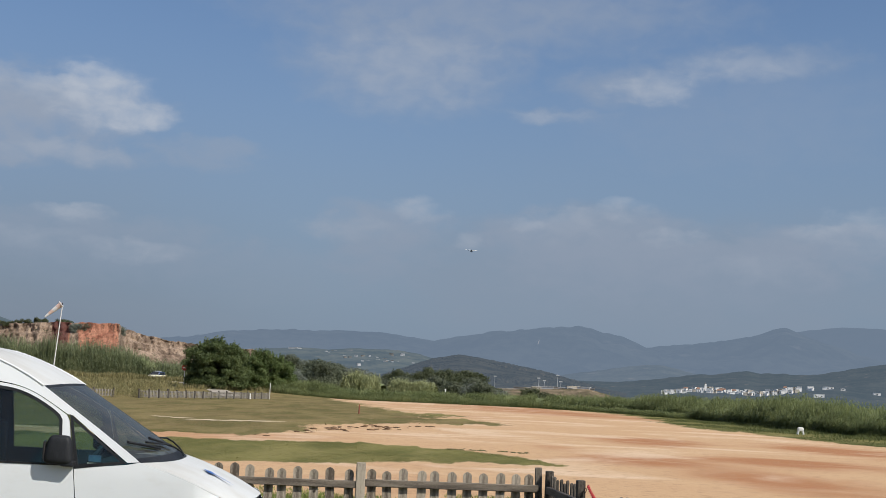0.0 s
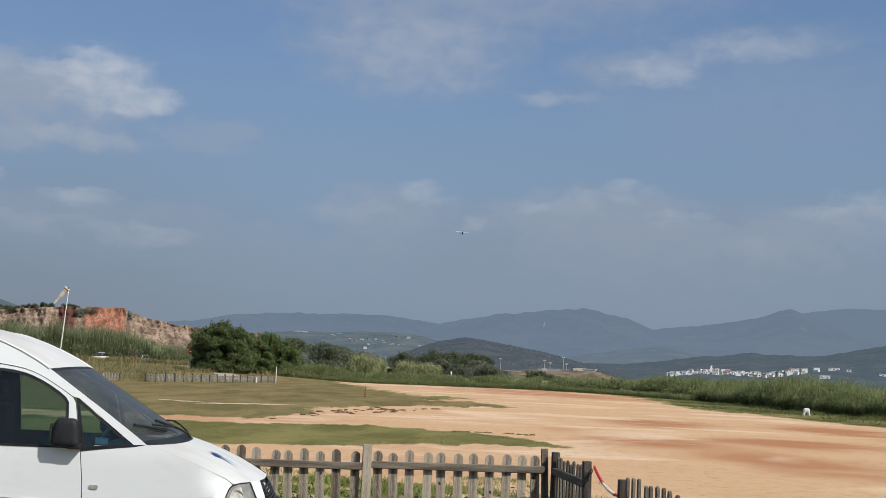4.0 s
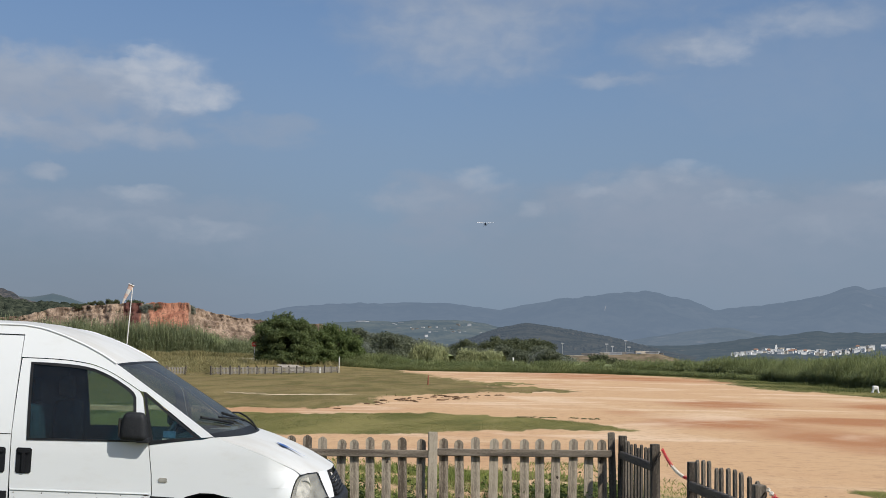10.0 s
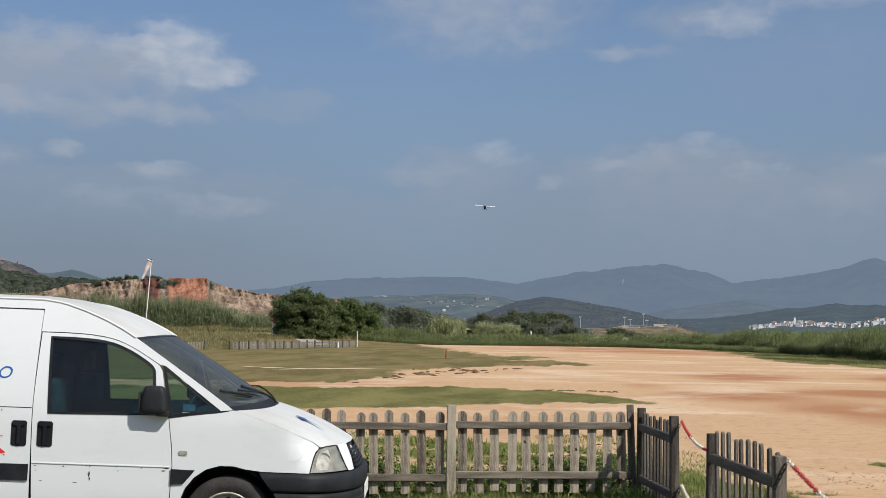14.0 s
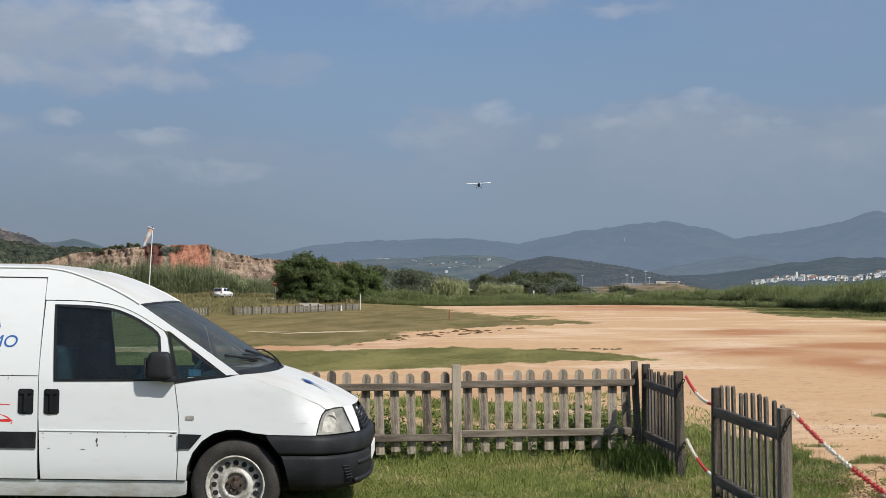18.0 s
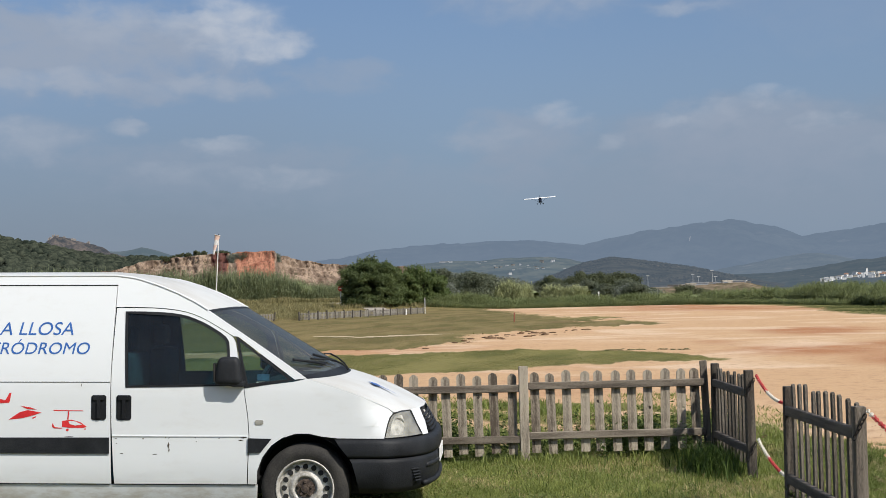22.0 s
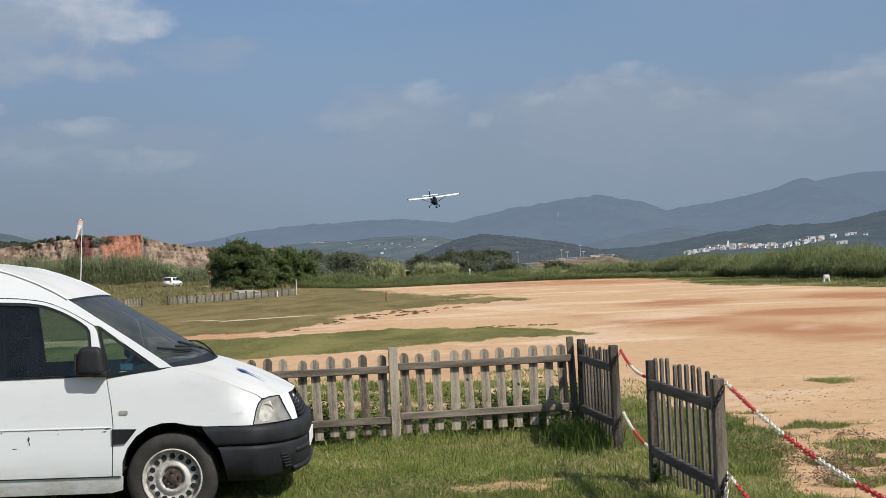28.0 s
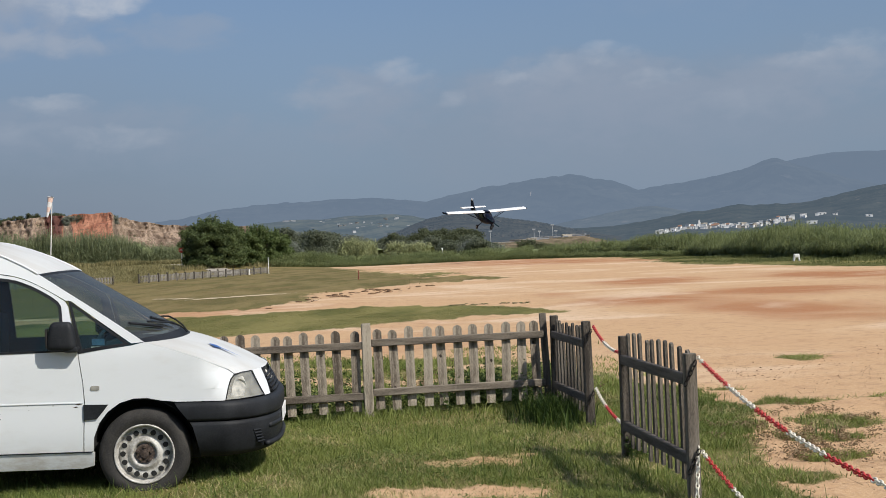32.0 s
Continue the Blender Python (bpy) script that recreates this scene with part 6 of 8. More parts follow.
# ---- moving cars on the road ----
def build_car(label, paint, top, beacon=False, tall=1.0):
    car = thing("car", pose(-60, 205, 1.2), label, "car", "cars on the road")
    lower = [(-2.05, 0.30), (2.02, 0.30), (2.10, 0.58), (2.0, 0.85), (1.10, 1.03), (-2.0, 1.07), (-2.12, 0.90)]
    upper = [(1.08, 1.01), (0.35, 1.58), (-1.62, 1.62), (-2.02, 1.05)]
    made = []
    for name, side, mat, w0, w1 in (("body", lower, paint, 0.86, 0.86), ("cabin", upper, top, 0.83, 0.70)):
        bm = bmesh.new()
        n = len(side)
        rows = [[bm.verts.new((x, y * (w0 if z < 1.2 else w1), z)) for x, z in side] for y in (-1, 1)]
        bm.faces.new(rows[0]), bm.faces.new(rows[1][::-1])
        for i in range(n):
            bm.faces.new((rows[0][i], rows[1][i], rows[1][(i + 1) % n], rows[0][(i + 1) % n]))
        bmesh.ops.bevel(bm, geom=bm.edges[:], offset=0.06, segments=2, affect="EDGES")
        made.append(part(name, bm, mat, car, "", True))
    cabin = made[1]
    for s in (-1, 1):
        for pts in ([(0.80, 1.09), (0.30, 1.50), (-0.35, 1.53), (-0.35, 1.10)], [(-0.45, 1.10), (-0.45, 1.53), (-1.25, 1.54), (-1.62, 1.13)]):
            part("side_window", mesh_of("side_window", [(x, s * (0.745 if z > 1.3 else 0.842), z) for x, z in pts], [(0, 1, 2, 3)], M_CARGLASS), None, cabin)
    part("windscreen", mesh_of("windscreen", [(1.10, -0.70, 1.06), (1.10, 0.70, 1.06), (0.44, 0.62, 1.57), (0.44, -0.62, 1.57)], [(0, 1, 2, 3)], M_CARGLASS), None, cabin)
    part("rear_window", mesh_of("rear_window", [(-2.045, -0.68, 1.10), (-2.045, 0.68, 1.10), (-1.73, 0.62, 1.55), (-1.73, -0.62, 1.55)], [(0, 1, 2, 3)], M_CARGLASS), None, cabin)
    for x in (-1.3, 1.3):
        for s in (-1, 1):
            w = part("wheel", rod(bmesh.new(), (x, s * 0.70, 0.32), (x, s * 0.88, 0.32), 0.32, sides=18), M_RUBBER, car)
            part("rim", rod(bmesh.new(), (x, s * 0.86, 0.32), (x, s * 0.89, 0.32), 0.20, sides=14), M_STEEL, w)
    for s in (-1, 1):
        part("tail_lamp", slab((-2.16, s * 0.7 - 0.12, 0.86), (-2.04, s * 0.7 + 0.12, 1.06), 0.02), M_SIGN_RED, car)
        part("headlamp", slab((1.98, s * 0.66 - 0.14, 0.66), (2.09, s * 0.66 + 0.14, 0.80), 0.02), M_CHROME, car)
    part("number_plate", slab((-2.15, -0.26, 0.60), (-2.10, 0.26, 0.71)), M_WHITE, car)
    if beacon:
        part("light_bar", slab((-0.65, -0.55, 1.63), (-0.35, 0.55, 1.75), 0.03), M_WHITE, car, "white light bar on the roof")
    for ob in car.children_recursive:
        if tall != 1.0 and not ob.name.startswith(("wheel", "rim")):
            ob.data.transform(Matrix.Diagonal((0.96, 0.96, tall, 1.0)))
    return car


car_a = build_car("white hatchback driving along the road", M_CAR, M_CAR)
car_b = build_car("white saloon driving along the road", M_CAR, M_CAR)
car_c = build_car("cream car with dark blue roof and light bar", M_CAR_CREAM, M_CAR_BLUE, True, tall=0.9)
car_d = build_car("grey-blue car driving along the road", M_CAR_GREY, M_CAR_GREY, tall=0.88)
car_e = build_car("dark red car driving along the road", M_CAR_RED, M_CAR_RED, tall=0.88)


# ---- the aircraft ----
def build_plane():
    """A high-wing two-seat light aircraft; nose along +x, its seat at the origin of wing height."""
    slim = 0.88
    plane = thing("light_aircraft", pose(0, 900, 100), "white high-wing light aircraft with a dark blue body, landing", "aircraft")
    sec = [(2.25, 0.06, 0.06, -0.62), (2.18, 0.26, 0.24, -0.62), (1.95, 0.40, 0.34, -0.60), (1.30, 0.50, 0.46, -0.56), (0.85, 0.55, 0.60, -0.48), (0.3, 0.56, 0.70, -0.42), (-0.5, 0.54, 0.66, -0.40), (-1.3, 0.42, 0.48, -0.36), (-2.6, 0.24, 0.28, -0.16), (-3.9, 0.08, 0.14, 0.02)]
    bm, rows = bmesh.new(), []
    for x, w, h, zc in sec:
        rows.append([bm.verts.new((x, slim * 0.9 * w * math.copysign(abs(math.cos(a)) ** 0.7, math.cos(a)), zc + 0.06 + slim * h * math.copysign(abs(math.sin(a)) ** 0.7, math.sin(a)))) for a in np.linspace(0, math.tau, 17)[:-1]])
    for a, b in zip(rows, rows[1:]):
        for i in range(16):
            bm.faces.new((a[i], a[(i + 1) % 16], b[(i + 1) % 16], b[i]))
    bm.faces.new(rows[0]), bm.faces.new(rows[-1][::-1])
    body = part("fuselage", bm, M_NAVY, plane, "dark navy fuselage", True)
    part("windscreen", mesh_of("windscreen", [(1.02, -0.46, -0.12), (1.02, 0.46, -0.12), (0.48, 0.46, 0.26), (0.48, -0.46, 0.26)], [(0, 1, 2, 3)], M_CARGLASS), None, body)
    for s in (-1, 1):
        part("side_window", mesh_of("side_window", [(0.85, s * 0.50, -0.36), (0.45, s * 0.50, 0.12), (-0.6, s * 0.49, 0.10), (-0.7, s * 0.48, -0.26)], [(0, 1, 2, 3)], M_CARGLASS), None, body)
    foil = [(0.70, 0.0), (0.66, 0.08), (0.45, 0.155), (0.1, 0.18), (-0.35, 0.12), (-0.80, 0.0), (-0.35, -0.02), (0.2, -0.045), (0.60, -0.04)]

    def wing(y0, y1, scale, z0, z1, x0=0.0):
        bm = bmesh.new()
        rows = [[bm.verts.new((x0 + x * scale, y, z + h * scale)) for x, h in foil] for y, z in ((y0, z0), (y1, z1))]
        n = len(foil)
        for i in range(n):
            bm.faces.new((rows[0][i], rows[1][i], rows[1][(i + 1) % n], rows[0][(i + 1) % n]))
        bm.faces.new(rows[0]), bm.faces.new(rows[1])
        return bm

    for s in (-1, 1):
        w = part("wing", wing(s * 0.30, s * 4.55, 1.0, 0.30, 0.40), M_WING, plane, "white straight wing")
        part("wing_tip", slab((-0.72, min(s * 4.55, s * 4.66), 0.34), (0.66, max(s * 4.55, s * 4.66), 0.50), 0.03), M_NAVY, w)
        part("strut", rod(bmesh.new(), (0.35, s * 0.44, -0.62), (0.30, s * 2.30, 0.32), 0.03, sides=6), M_NAVY, plane)
        part("rear_strut", rod(bmesh.new(), (0.20, s * 0.44, -0.62), (-0.35, s * 2.30, 0.32), 0.025, sides=6), M_NAVY, plane)
        part("gear_leg", rod(bmesh.new(), (-0.05, s * 0.36, -0.85), (-0.15, s * 0.86, -1.24), 0.045, sides=6), M_NAVY, plane)
        wheel = part("wheel", rod(bmesh.new(), (-0.15, s * 0.84, -1.28), (-0.15, s * 0.98, -1.28), 0.22, sides=18), M_BLACK, plane)
        part("rim", rod(bmesh.new(), (-0.15, s * 0.965, -1.28), (-0.15, s * 0.99, -1.28), 0.09, sides=10), M_STEEL, wheel)
        part("tailplane", wing(s * 0.05, s * 1.40, 0.62, 0.44, 0.44, -3.55), M_WING, plane, "white tailplane")
    part("nose_leg", rod(bmesh.new(), (1.65, 0, -0.80), (1.72, 0, -1.22), 0.045, sides=6), M_NAVY, plane)
    part("nose_wheel", rod(bmesh.new(), (1.72, -0.07, -1.28), (1.72, 0.07, -1.28), 0.21, sides=18), M_BLACK, plane)
    fin = mesh_of("fin", [(x, s * t, z) for s in (-1, 1) for x, z, t in ((-2.7, 0.08, 0.03), (-3.2, 0.75, 0.03), (-3.55, 1.42, 0.02), (-4.05, 1.42, 0.02), (-4.15, 0.0, 0.03))], [(0, 1, 2, 3, 4), (9, 8, 7, 6, 5)] + [(i, i + 5, (i + 1) % 5 + 5, (i + 1) % 5) for i in range(5)], M_NAVY)
    tail = part("fin", fin, None, plane, "dark blue fin with a white tip")
    part("fin_tip", slab((-4.06, -0.028, 1.20), (-3.46, 0.028, 1.45), 0.02), M_WING, tail)
    part("canopy_centre", slab((-0.8, -0.32, 0.27), (0.66, 0.32, 0.40), 0.04), M_NAVY, plane)
    bm = bmesh.new()
    rod(bm, (2.22, 0, -0.62), (2.42, 0, -0.62), 0.13, 0.03, 12)
    part("spinner", bm, M_NAVY, plane)
    prop = part("propeller", None or slab((2.27, -0.85, -0.055), (2.30, 0.85, 0.055), 0.012), M_DARK, plane, "dark spinning propeller", at=pose(0, 0, -0.62))
    return plane, prop


plane, propeller = build_plane()


# ---- plants ----
rng = np.random.default_rng(7)


def blades(name, mat, x, y, z, tall, wide, lean_amount=0.45, segments=1, label="", category="grass", heading=None):
    """Many upright blades, each a bent strip ending in a point."""
    n = len(x)
    a = rng.uniform(0, math.tau, n) if heading is None else heading
    face = np.stack([np.cos(a), np.sin(a), np.zeros(n)], -1)
    b = rng.uniform(0, math.tau, n)
    bend = np.stack([np.cos(b), np.sin(b), np.zeros(n)], -1) * (tall * rng.uniform(0.05, lean_amount, n))[:, None]
    foot = np.stack([x, y, z], -1)
    up = np.array([0, 0, 1.0]) * np.asarray(tall)[:, None]
    half_w = face * (np.asarray(wide) / 2)[:, None]
    if segments == 1:
        v = np.stack([foot - half_w, foot + half_w, foot + bend + up], 1).reshape(-1, 3)
        t = np.arange(3 * n).reshape(n, 3)
    else:
        mid = foot + bend * 0.35 + up * 0.6
        v = np.stack([foot - half_w, foot + half_w, mid - half_w * 0.8, mid + half_w * 0.8, foot + bend * 1.2 + up * 0.97], 1).reshape(-1, 3)
        i = np.arange(n)[:, None] * 5
        t = np.concatenate([i + [[0, 1, 3]], i + [[0, 3, 2]], i + [[2, 3, 4]]], 1).reshape(-1, 3)
    return solo(name, tri_mesh(name, v, t, mat), label, category, kind="stuff")


def scatter(n, x0, x1, y0, y1, keep):
    """Places over a stretch of the plan, thinned by keep(x, y) of 0 to 1."""
    x, y = rng.uniform(x0, x1, n), rng.uniform(y0, y1, n)
    k = rng.uniform(0, 1, n) < keep(x, y)
    return x[k], y[k]


def leaf_sprays(name, mat, places, per, tall, spread, size, label, category="weeds"):
    """Low leafy plants: small leaves about short stems at the places (x, y, scale)."""
    p = np.repeat(np.array(places, float), per, axis=0)
    n = len(p)
    k = rng.uniform(0, 1, n) ** 0.8
    r = spread * p[:, 2] * rng.uniform(0.1, 1.0, n) * (0.5 + 0.6 * k)
    a = rng.uniform(0, math.tau, n)
    x, y = p[:, 0] + r * np.cos(a), p[:, 1] + r * np.sin(a)
    c = np.stack([x, y, height(x, y) + k * tall * p[:, 2] * rng.uniform(0.6, 1.0, n)], -1)
    u = rng.normal(size=(n, 3)) * [1, 1, 0.6]
    u /= np.linalg.norm(u, axis=1)[:, None]
    w = np.cross(u, rng.normal(size=(n, 3)))
    w /= np.linalg.norm(w, axis=1)[:, None]
    s = (size * rng.uniform(0.5, 1.4, n))[:, None]
    v = np.stack([c - u * s, c + w * s * 0.32, c + u * s, c - w * s * 0.32], 1).reshape(-1, 3)
    i = np.arange(n)[:, None] * 4
    return solo(name, tri_mesh(name, v, np.concatenate([i + [[0, 1, 2]], i + [[0, 2, 3]]], 1).reshape(-1, 3), mat), label, category, kind="stuff")


def turf_lumps(name, x, y, size, mat, label):
    """Broken lumps lying on the ground: squat uneven solids, half sunk."""
    n = len(x)
    ico = bmesh.new()
    bmesh.ops.create_icosphere(ico, subdivisions=1, radius=1)
    iv = np.array([v.co for v in ico.verts])
    it = np.array([[v.index for v in f.verts] for f in ico.faces])
    ico.free()
    wide = np.stack([rng.uniform(1.0, 2.7, n), rng.uniform(0.9, 2.0, n), rng.uniform(0.25, 0.65, n)], -1) * np.asarray(size)[:, None]
    v = iv[None] * (1 + rng.uniform(-0.35, 0.35, (n, len(iv), 1))) * wide[:, None]
    v += np.stack([x, y, height(x, y) + wide[:, 2] * 0.35], -1)[:, None]
    t = it[None] + (np.arange(n) * len(iv))[:, None, None]
    solo(name, tri_mesh(name, v.reshape(-1, 3), t.reshape(-1, 3), mat), label, "clods", kind="stuff")


def lawn():
    clump = lambda x, y: np.clip(0.55 + 0.7 * ripple(x, y, 3.1) + 0.5 * ripple(x, y, 9.0, 4.0), 0.15, 1)
    green = lambda x, y: np.clip((grassy(x, y) - 0.40) * 3, 0, 1) * clump(x, y)
    x, y = scatter(560000, -5.5, 3.6, 6.2, 14.0, green)
    tall = rng.uniform(0.014, 0.055, len(x)) * (0.6 + 0.7 * clump(x, y))
    blades("grass", M_BLADE, x, y, height(x, y), tall, rng.uniform(0.004, 0.010, len(x)), 1.4, label="short green grass of the lawn")
    x, y = scatter(150000, -5.5, 3.6, 6.2, 16.5, lambda x, y: np.clip((grassy(x, y) - 0.32) * 3, 0, 1) * np.clip(0.35 + 0.7 * ripple(x, y, 2.3, 3.0) + 0.4 * ripple(x, y, 7.0, 1.0), 0.06, 1))
    blades("dry_grass", M_STRAW, x, y, height(x, y), rng.uniform(0.012, 0.065, len(x)), rng.uniform(0.004, 0.009, len(x)), 1.8, label="dry straw-coloured grass in the lawn")
    x, y = scatter(9000, -5.5, 3.2, 6.2, 13.0, lambda x, y: np.clip(grassy(x, y) - 0.2, 0, 1) * np.clip(0.3 + ripple(x, y, 1.9, 6.0), 0.04, 1))
    blades("grass_stems", M_WEED, x, y, height(x, y), rng.uniform(0.06, 0.15, len(x)), rng.uniform(0.004, 0.008, len(x)), 0.7, 2, label="taller stems standing out of the lawn")
    x, y = scatter(15000, -5.5, 3.2, 6.2, 13.0, lambda x, y: np.clip(grassy(x, y) - 0.1, 0, 1) * np.clip(0.3 + ripple(x, y, 1.5, 9.0), 0.05, 1))
    leaf_sprays("clover", M_CLOVER, np.stack([x, y, rng.uniform(0.5, 1.3, len(x))], -1), 18, 0.050, 0.06, 0.011, "small leafy plants in the lawn")
    x, y = scatter(60000, -5.0, 3.0, -2.0, 6.2, green)
    blades("grass", M_BLADE, x, y, height(x, y), rng.uniform(0.02, 0.05, len(x)), rng.uniform(0.006, 0.012, len(x)), 1.4, label="short green grass of the lawn")
    x, y = scatter(9000, -0.5, 0.9, 9.2, 10.1, lambda x, y: np.exp(-((x - 0.15) / 0.33) ** 2 - ((y - 9.62) / 0.17) ** 2))
    blades("straw", M_STRAW, x, y, height(x, y), rng.uniform(0.006, 0.02, len(x)), rng.uniform(0.006, 0.012, len(x)), 4.0, label="trodden straw on a bare patch of the lawn")
    x, y = scatter(26000, -1.4, 1.6, 7.6, 10.2, lambda x, y: np.clip(0.25 + 0.9 * ripple(x, y, 2.7, 11.0), 0.03, 1) * 0.8)
    blades("dry_grass", M_STRAW, x, y, height(x, y), rng.uniform(0.008, 0.035, len(x)), rng.uniform(0.005, 0.010, len(x)), 2.6, label="dry trodden grass by the gateway")
    places = [(1.40 + rng.normal() * 0.04, 9.50 + rng.normal() * 0.06, rng.uniform(0.5, 1.0)) for _ in range(7)]
    leaf_sprays("weeds", M_WEED_DARK, places, 60, 0.24, 0.09, 0.020, "leafy weeds at the foot of the gate post")
    # uncut grass at the fence corner and low growth along the boards
    # The corner clump carries the fence's shadow in its blade colour.
    corner = lambda x, y: np.exp(-((x - 0.98) / 0.20) ** 2 - ((y - 11.9) / 0.5) ** 2) * 1.1
    x, y = scatter(60000, -0.5, 1.9, 7.4, 13.4, lambda x, y: np.clip(corner(x, y), 0, 1) * 0.8)
    blades("tall_grass", M_TALL, x, y, height(x, y), rng.uniform(0.08, 0.26, len(x)), rng.uniform(0.007, 0.014, len(x)), 0.9, 2, label="tall grass at the fence corner, blades darkened for its shade")
    low = lambda x, y: np.exp(-((y - (12.45 + 0.127 * x)) / 0.20) ** 2) * np.clip(0.35 + 0.9 * ripple(x, y, 2.4, 8.0), 0.05, 1)
    x, y = scatter(40000, -5, 1.2, 11.4, 13.4, low)
    blades("fence_grass", M_BLADE, x, y, height(x, y), rng.uniform(0.04, 0.15, len(x)), rng.uniform(0.005, 0.011, len(x)), 0.9, 2, label="uncut grass at the foot of the fence")
    # leafy weeds behind the boards
    x, y = scatter(5600, -5.5, 1.3, 12.3, 14.6, lambda x, y: np.exp(-((y - 13.0 - 0.127 * x) / 0.33) ** 2) * np.clip(0.40 + 0.8 * ripple(x, y, 1.6, 5.0), 0.05, 1))
    leaf_sprays("weeds", M_WEED_DARK, np.stack([x, y, rng.uniform(0.4, 1.25, len(x))], -1), 60, 0.46, 0.10, 0.022, "leafy green weeds behind the fence")
    x, y = scatter(420, -5.5, 1.6, 12.5, 14.8, lambda x, y: np.clip(0.3 + ripple(x, y, 1.3, 1.0), 0.02, 1))
    leaf_sprays("dry_weeds", M_DRY_WEED, np.stack([x, y, rng.uniform(0.4, 1.2, len(x))], -1), 40, 0.32, 0.09, 0.018, "dry brown weeds behind the fence")
    x, y = scatter(80000, -6, 2.2, 12.9, 19.8, lambda x, y: np.clip((grassy(x, y) - 0.4) * 3, 0, 1) * np.clip(0.35 + ripple(x, y, 2.6, 5.0), 0.03, 1))
    blades("rough_grass", M_BLADE, x, y, height(x, y), rng.uniform(0.03, 0.12, len(x)), rng.uniform(0.006, 0.014, len(x)), 1.1, 2, label="rough thin grass behind the fence")
    x, y = scatter(30000, -6, 2.6, 15.0, 20.5, lambda x, y: np.clip(0.05 + 0.8 * ripple(x, y * 0.6, 2.0, 8.0) + 0.3 * ripple(x, y, 5.0, 1.0), 0, 0.8))
    blades("rough_grass", M_BLADE, x, y, height(x, y), rng.uniform(0.02, 0.07, len(x)), rng.uniform(0.008, 0.018, len(x)), 1.6, label="sparse low grass on the earth behind the fence")
    # tufts on the bare earth, ragged and half dry
    x, y = scatter(120000, 1.9, 7.2, 7.0, 17.2, lambda x, y: np.clip((grassy(x, y) - 0.34) * 2, 0, 1) * np.clip(0.35 + 0.8 * ripple(x, y, 6.0, 2.0) + 0.3 * ripple(x, y, 2.0, 7.0), 0, 1))
    blades("grass_tufts", M_BLADE, x, y, height(x, y), rng.uniform(0.015, 0.06, len(x)), rng.uniform(0.005, 0.010, len(x)), 2.0, label="green tufts spreading over bare earth")
    x, y = scatter(30000, 1.9, 7.2, 7.0, 17.2, lambda x, y: np.clip((grassy(x, y) - 0.15) * 1.2, 0, 0.7) * np.clip(0.2 + ripple(x, y, 4.0, 5.0), 0, 1))
    blades("dry_tufts", M_STRAW, x, y, height(x, y), rng.uniform(0.012, 0.05, len(x)), rng.uniform(0.004, 0.009, len(x)), 2.2, label="dry tufts spreading over bare earth")
    spots = [(2.7, 10.1), (2.85, 9.75), (3.0, 9.4), (2.95, 10.35), (2.6, 9.5), (3.3, 11.6), (3.55, 11.0), (2.75, 9.15), (3.25, 10.0), (2.5, 10.6)]
    places = [(a + rng.normal() * 0.16, b + rng.normal() * 0.16, rng.uniform(0.4, 1.1)) for a, b in spots for _ in range(9)]
    leaf_sprays("dry_weeds", M_DRY_WEED, places, 60, 0.12, 0.11, 0.013, "low dry brown weeds on the bare earth")
    x, y = scatter(2600, 1.8, 7.5, 7.0, 15.5, lambda x, y: np.clip(0.15 + ripple(x, y, 2.0, 9.0), 0.0, 0.8))
    blades("dead_stalks", M_DRY_WEED, x, y, height(x, y), rng.uniform(0.01, 0.05, len(x)), rng.uniform(0.004, 0.010, len(x)), 3.0, label="dead brown stalks on the earth")
    # loose clods where the turf breaks off
    torn = [(-4.25, 48.7, 14), (-3.95, 47.8, 16), (-4.1, 50.2, 8), (-3.9, 51.5, 12), (-3.3, 54.1, 8), (-3.0, 53.0, 8), (-2.3, 51.6, 12), (-2.05, 53.6, 12), (-1.3, 56.4, 6), (-0.9, 57.2, 8), (-4.9, 47.4, 5), (-2.7, 50.2, 4)]
    places = np.array([(a + rng.normal() * 0.26, b + rng.normal() * 0.75) for a, b, k in torn for _ in range(k * 3 // 5)])
    turf_lumps("clods", *places.T, rng.uniform(0.028, 0.082, len(places)), M_CLOD, "brown clods of turf along the torn edge")
    x, y = scatter(420, -9.5, -4.5, 39.2, 47.5, lambda x, y: np.exp(-((grassy(x, y) - 0.45) / 0.16) ** 2) * np.clip(0.05 + ripple(x, y, 1.9, 3.0), 0, 1))
    turf_lumps("clods", x, y, rng.uniform(0.02, 0.06, len(x)), M_CLOD, "small brown clods at the foot of the turf")
    spots = [(0.38, 36.5, 0.5), (0.95, 36.5, 0.55), (1.69, 36.4, 0.3), (2.2, 36.1, 0.5)]
    places = [(a + rng.uniform(-0.5, 0.5) * w, b + rng.normal() * 0.18) for a, b, w in spots for _ in range(int(60 * w))]
    turf_lumps("clods", *np.array(places).T, rng.uniform(0.012, 0.034, len(places)), M_SOD, "low dark sods of grass on the bare earth")
    x, y = scatter(9000, -5.6, 3.4, 44, 72, lambda x, y: np.exp(-((grassy(x, y) - 0.5) / 0.12) ** 2) * np.clip(0.1 + ripple(x, y, 1.7, 4.0), 0, 1))
    blades("turf_edge", M_BELT, x, y, height(x, y), rng.uniform(0.02, 0.06, len(x)), rng.uniform(0.02, 0.05, len(x)), 1.4, 2, label="ragged tufts along the edge of the turf")
    x, y = scatter(5000, 1.8, 8.0, 6.8, 18, lambda x, y: np.clip(0.2 + ripple(x, y, 1.4, 2.0), 0, 1))
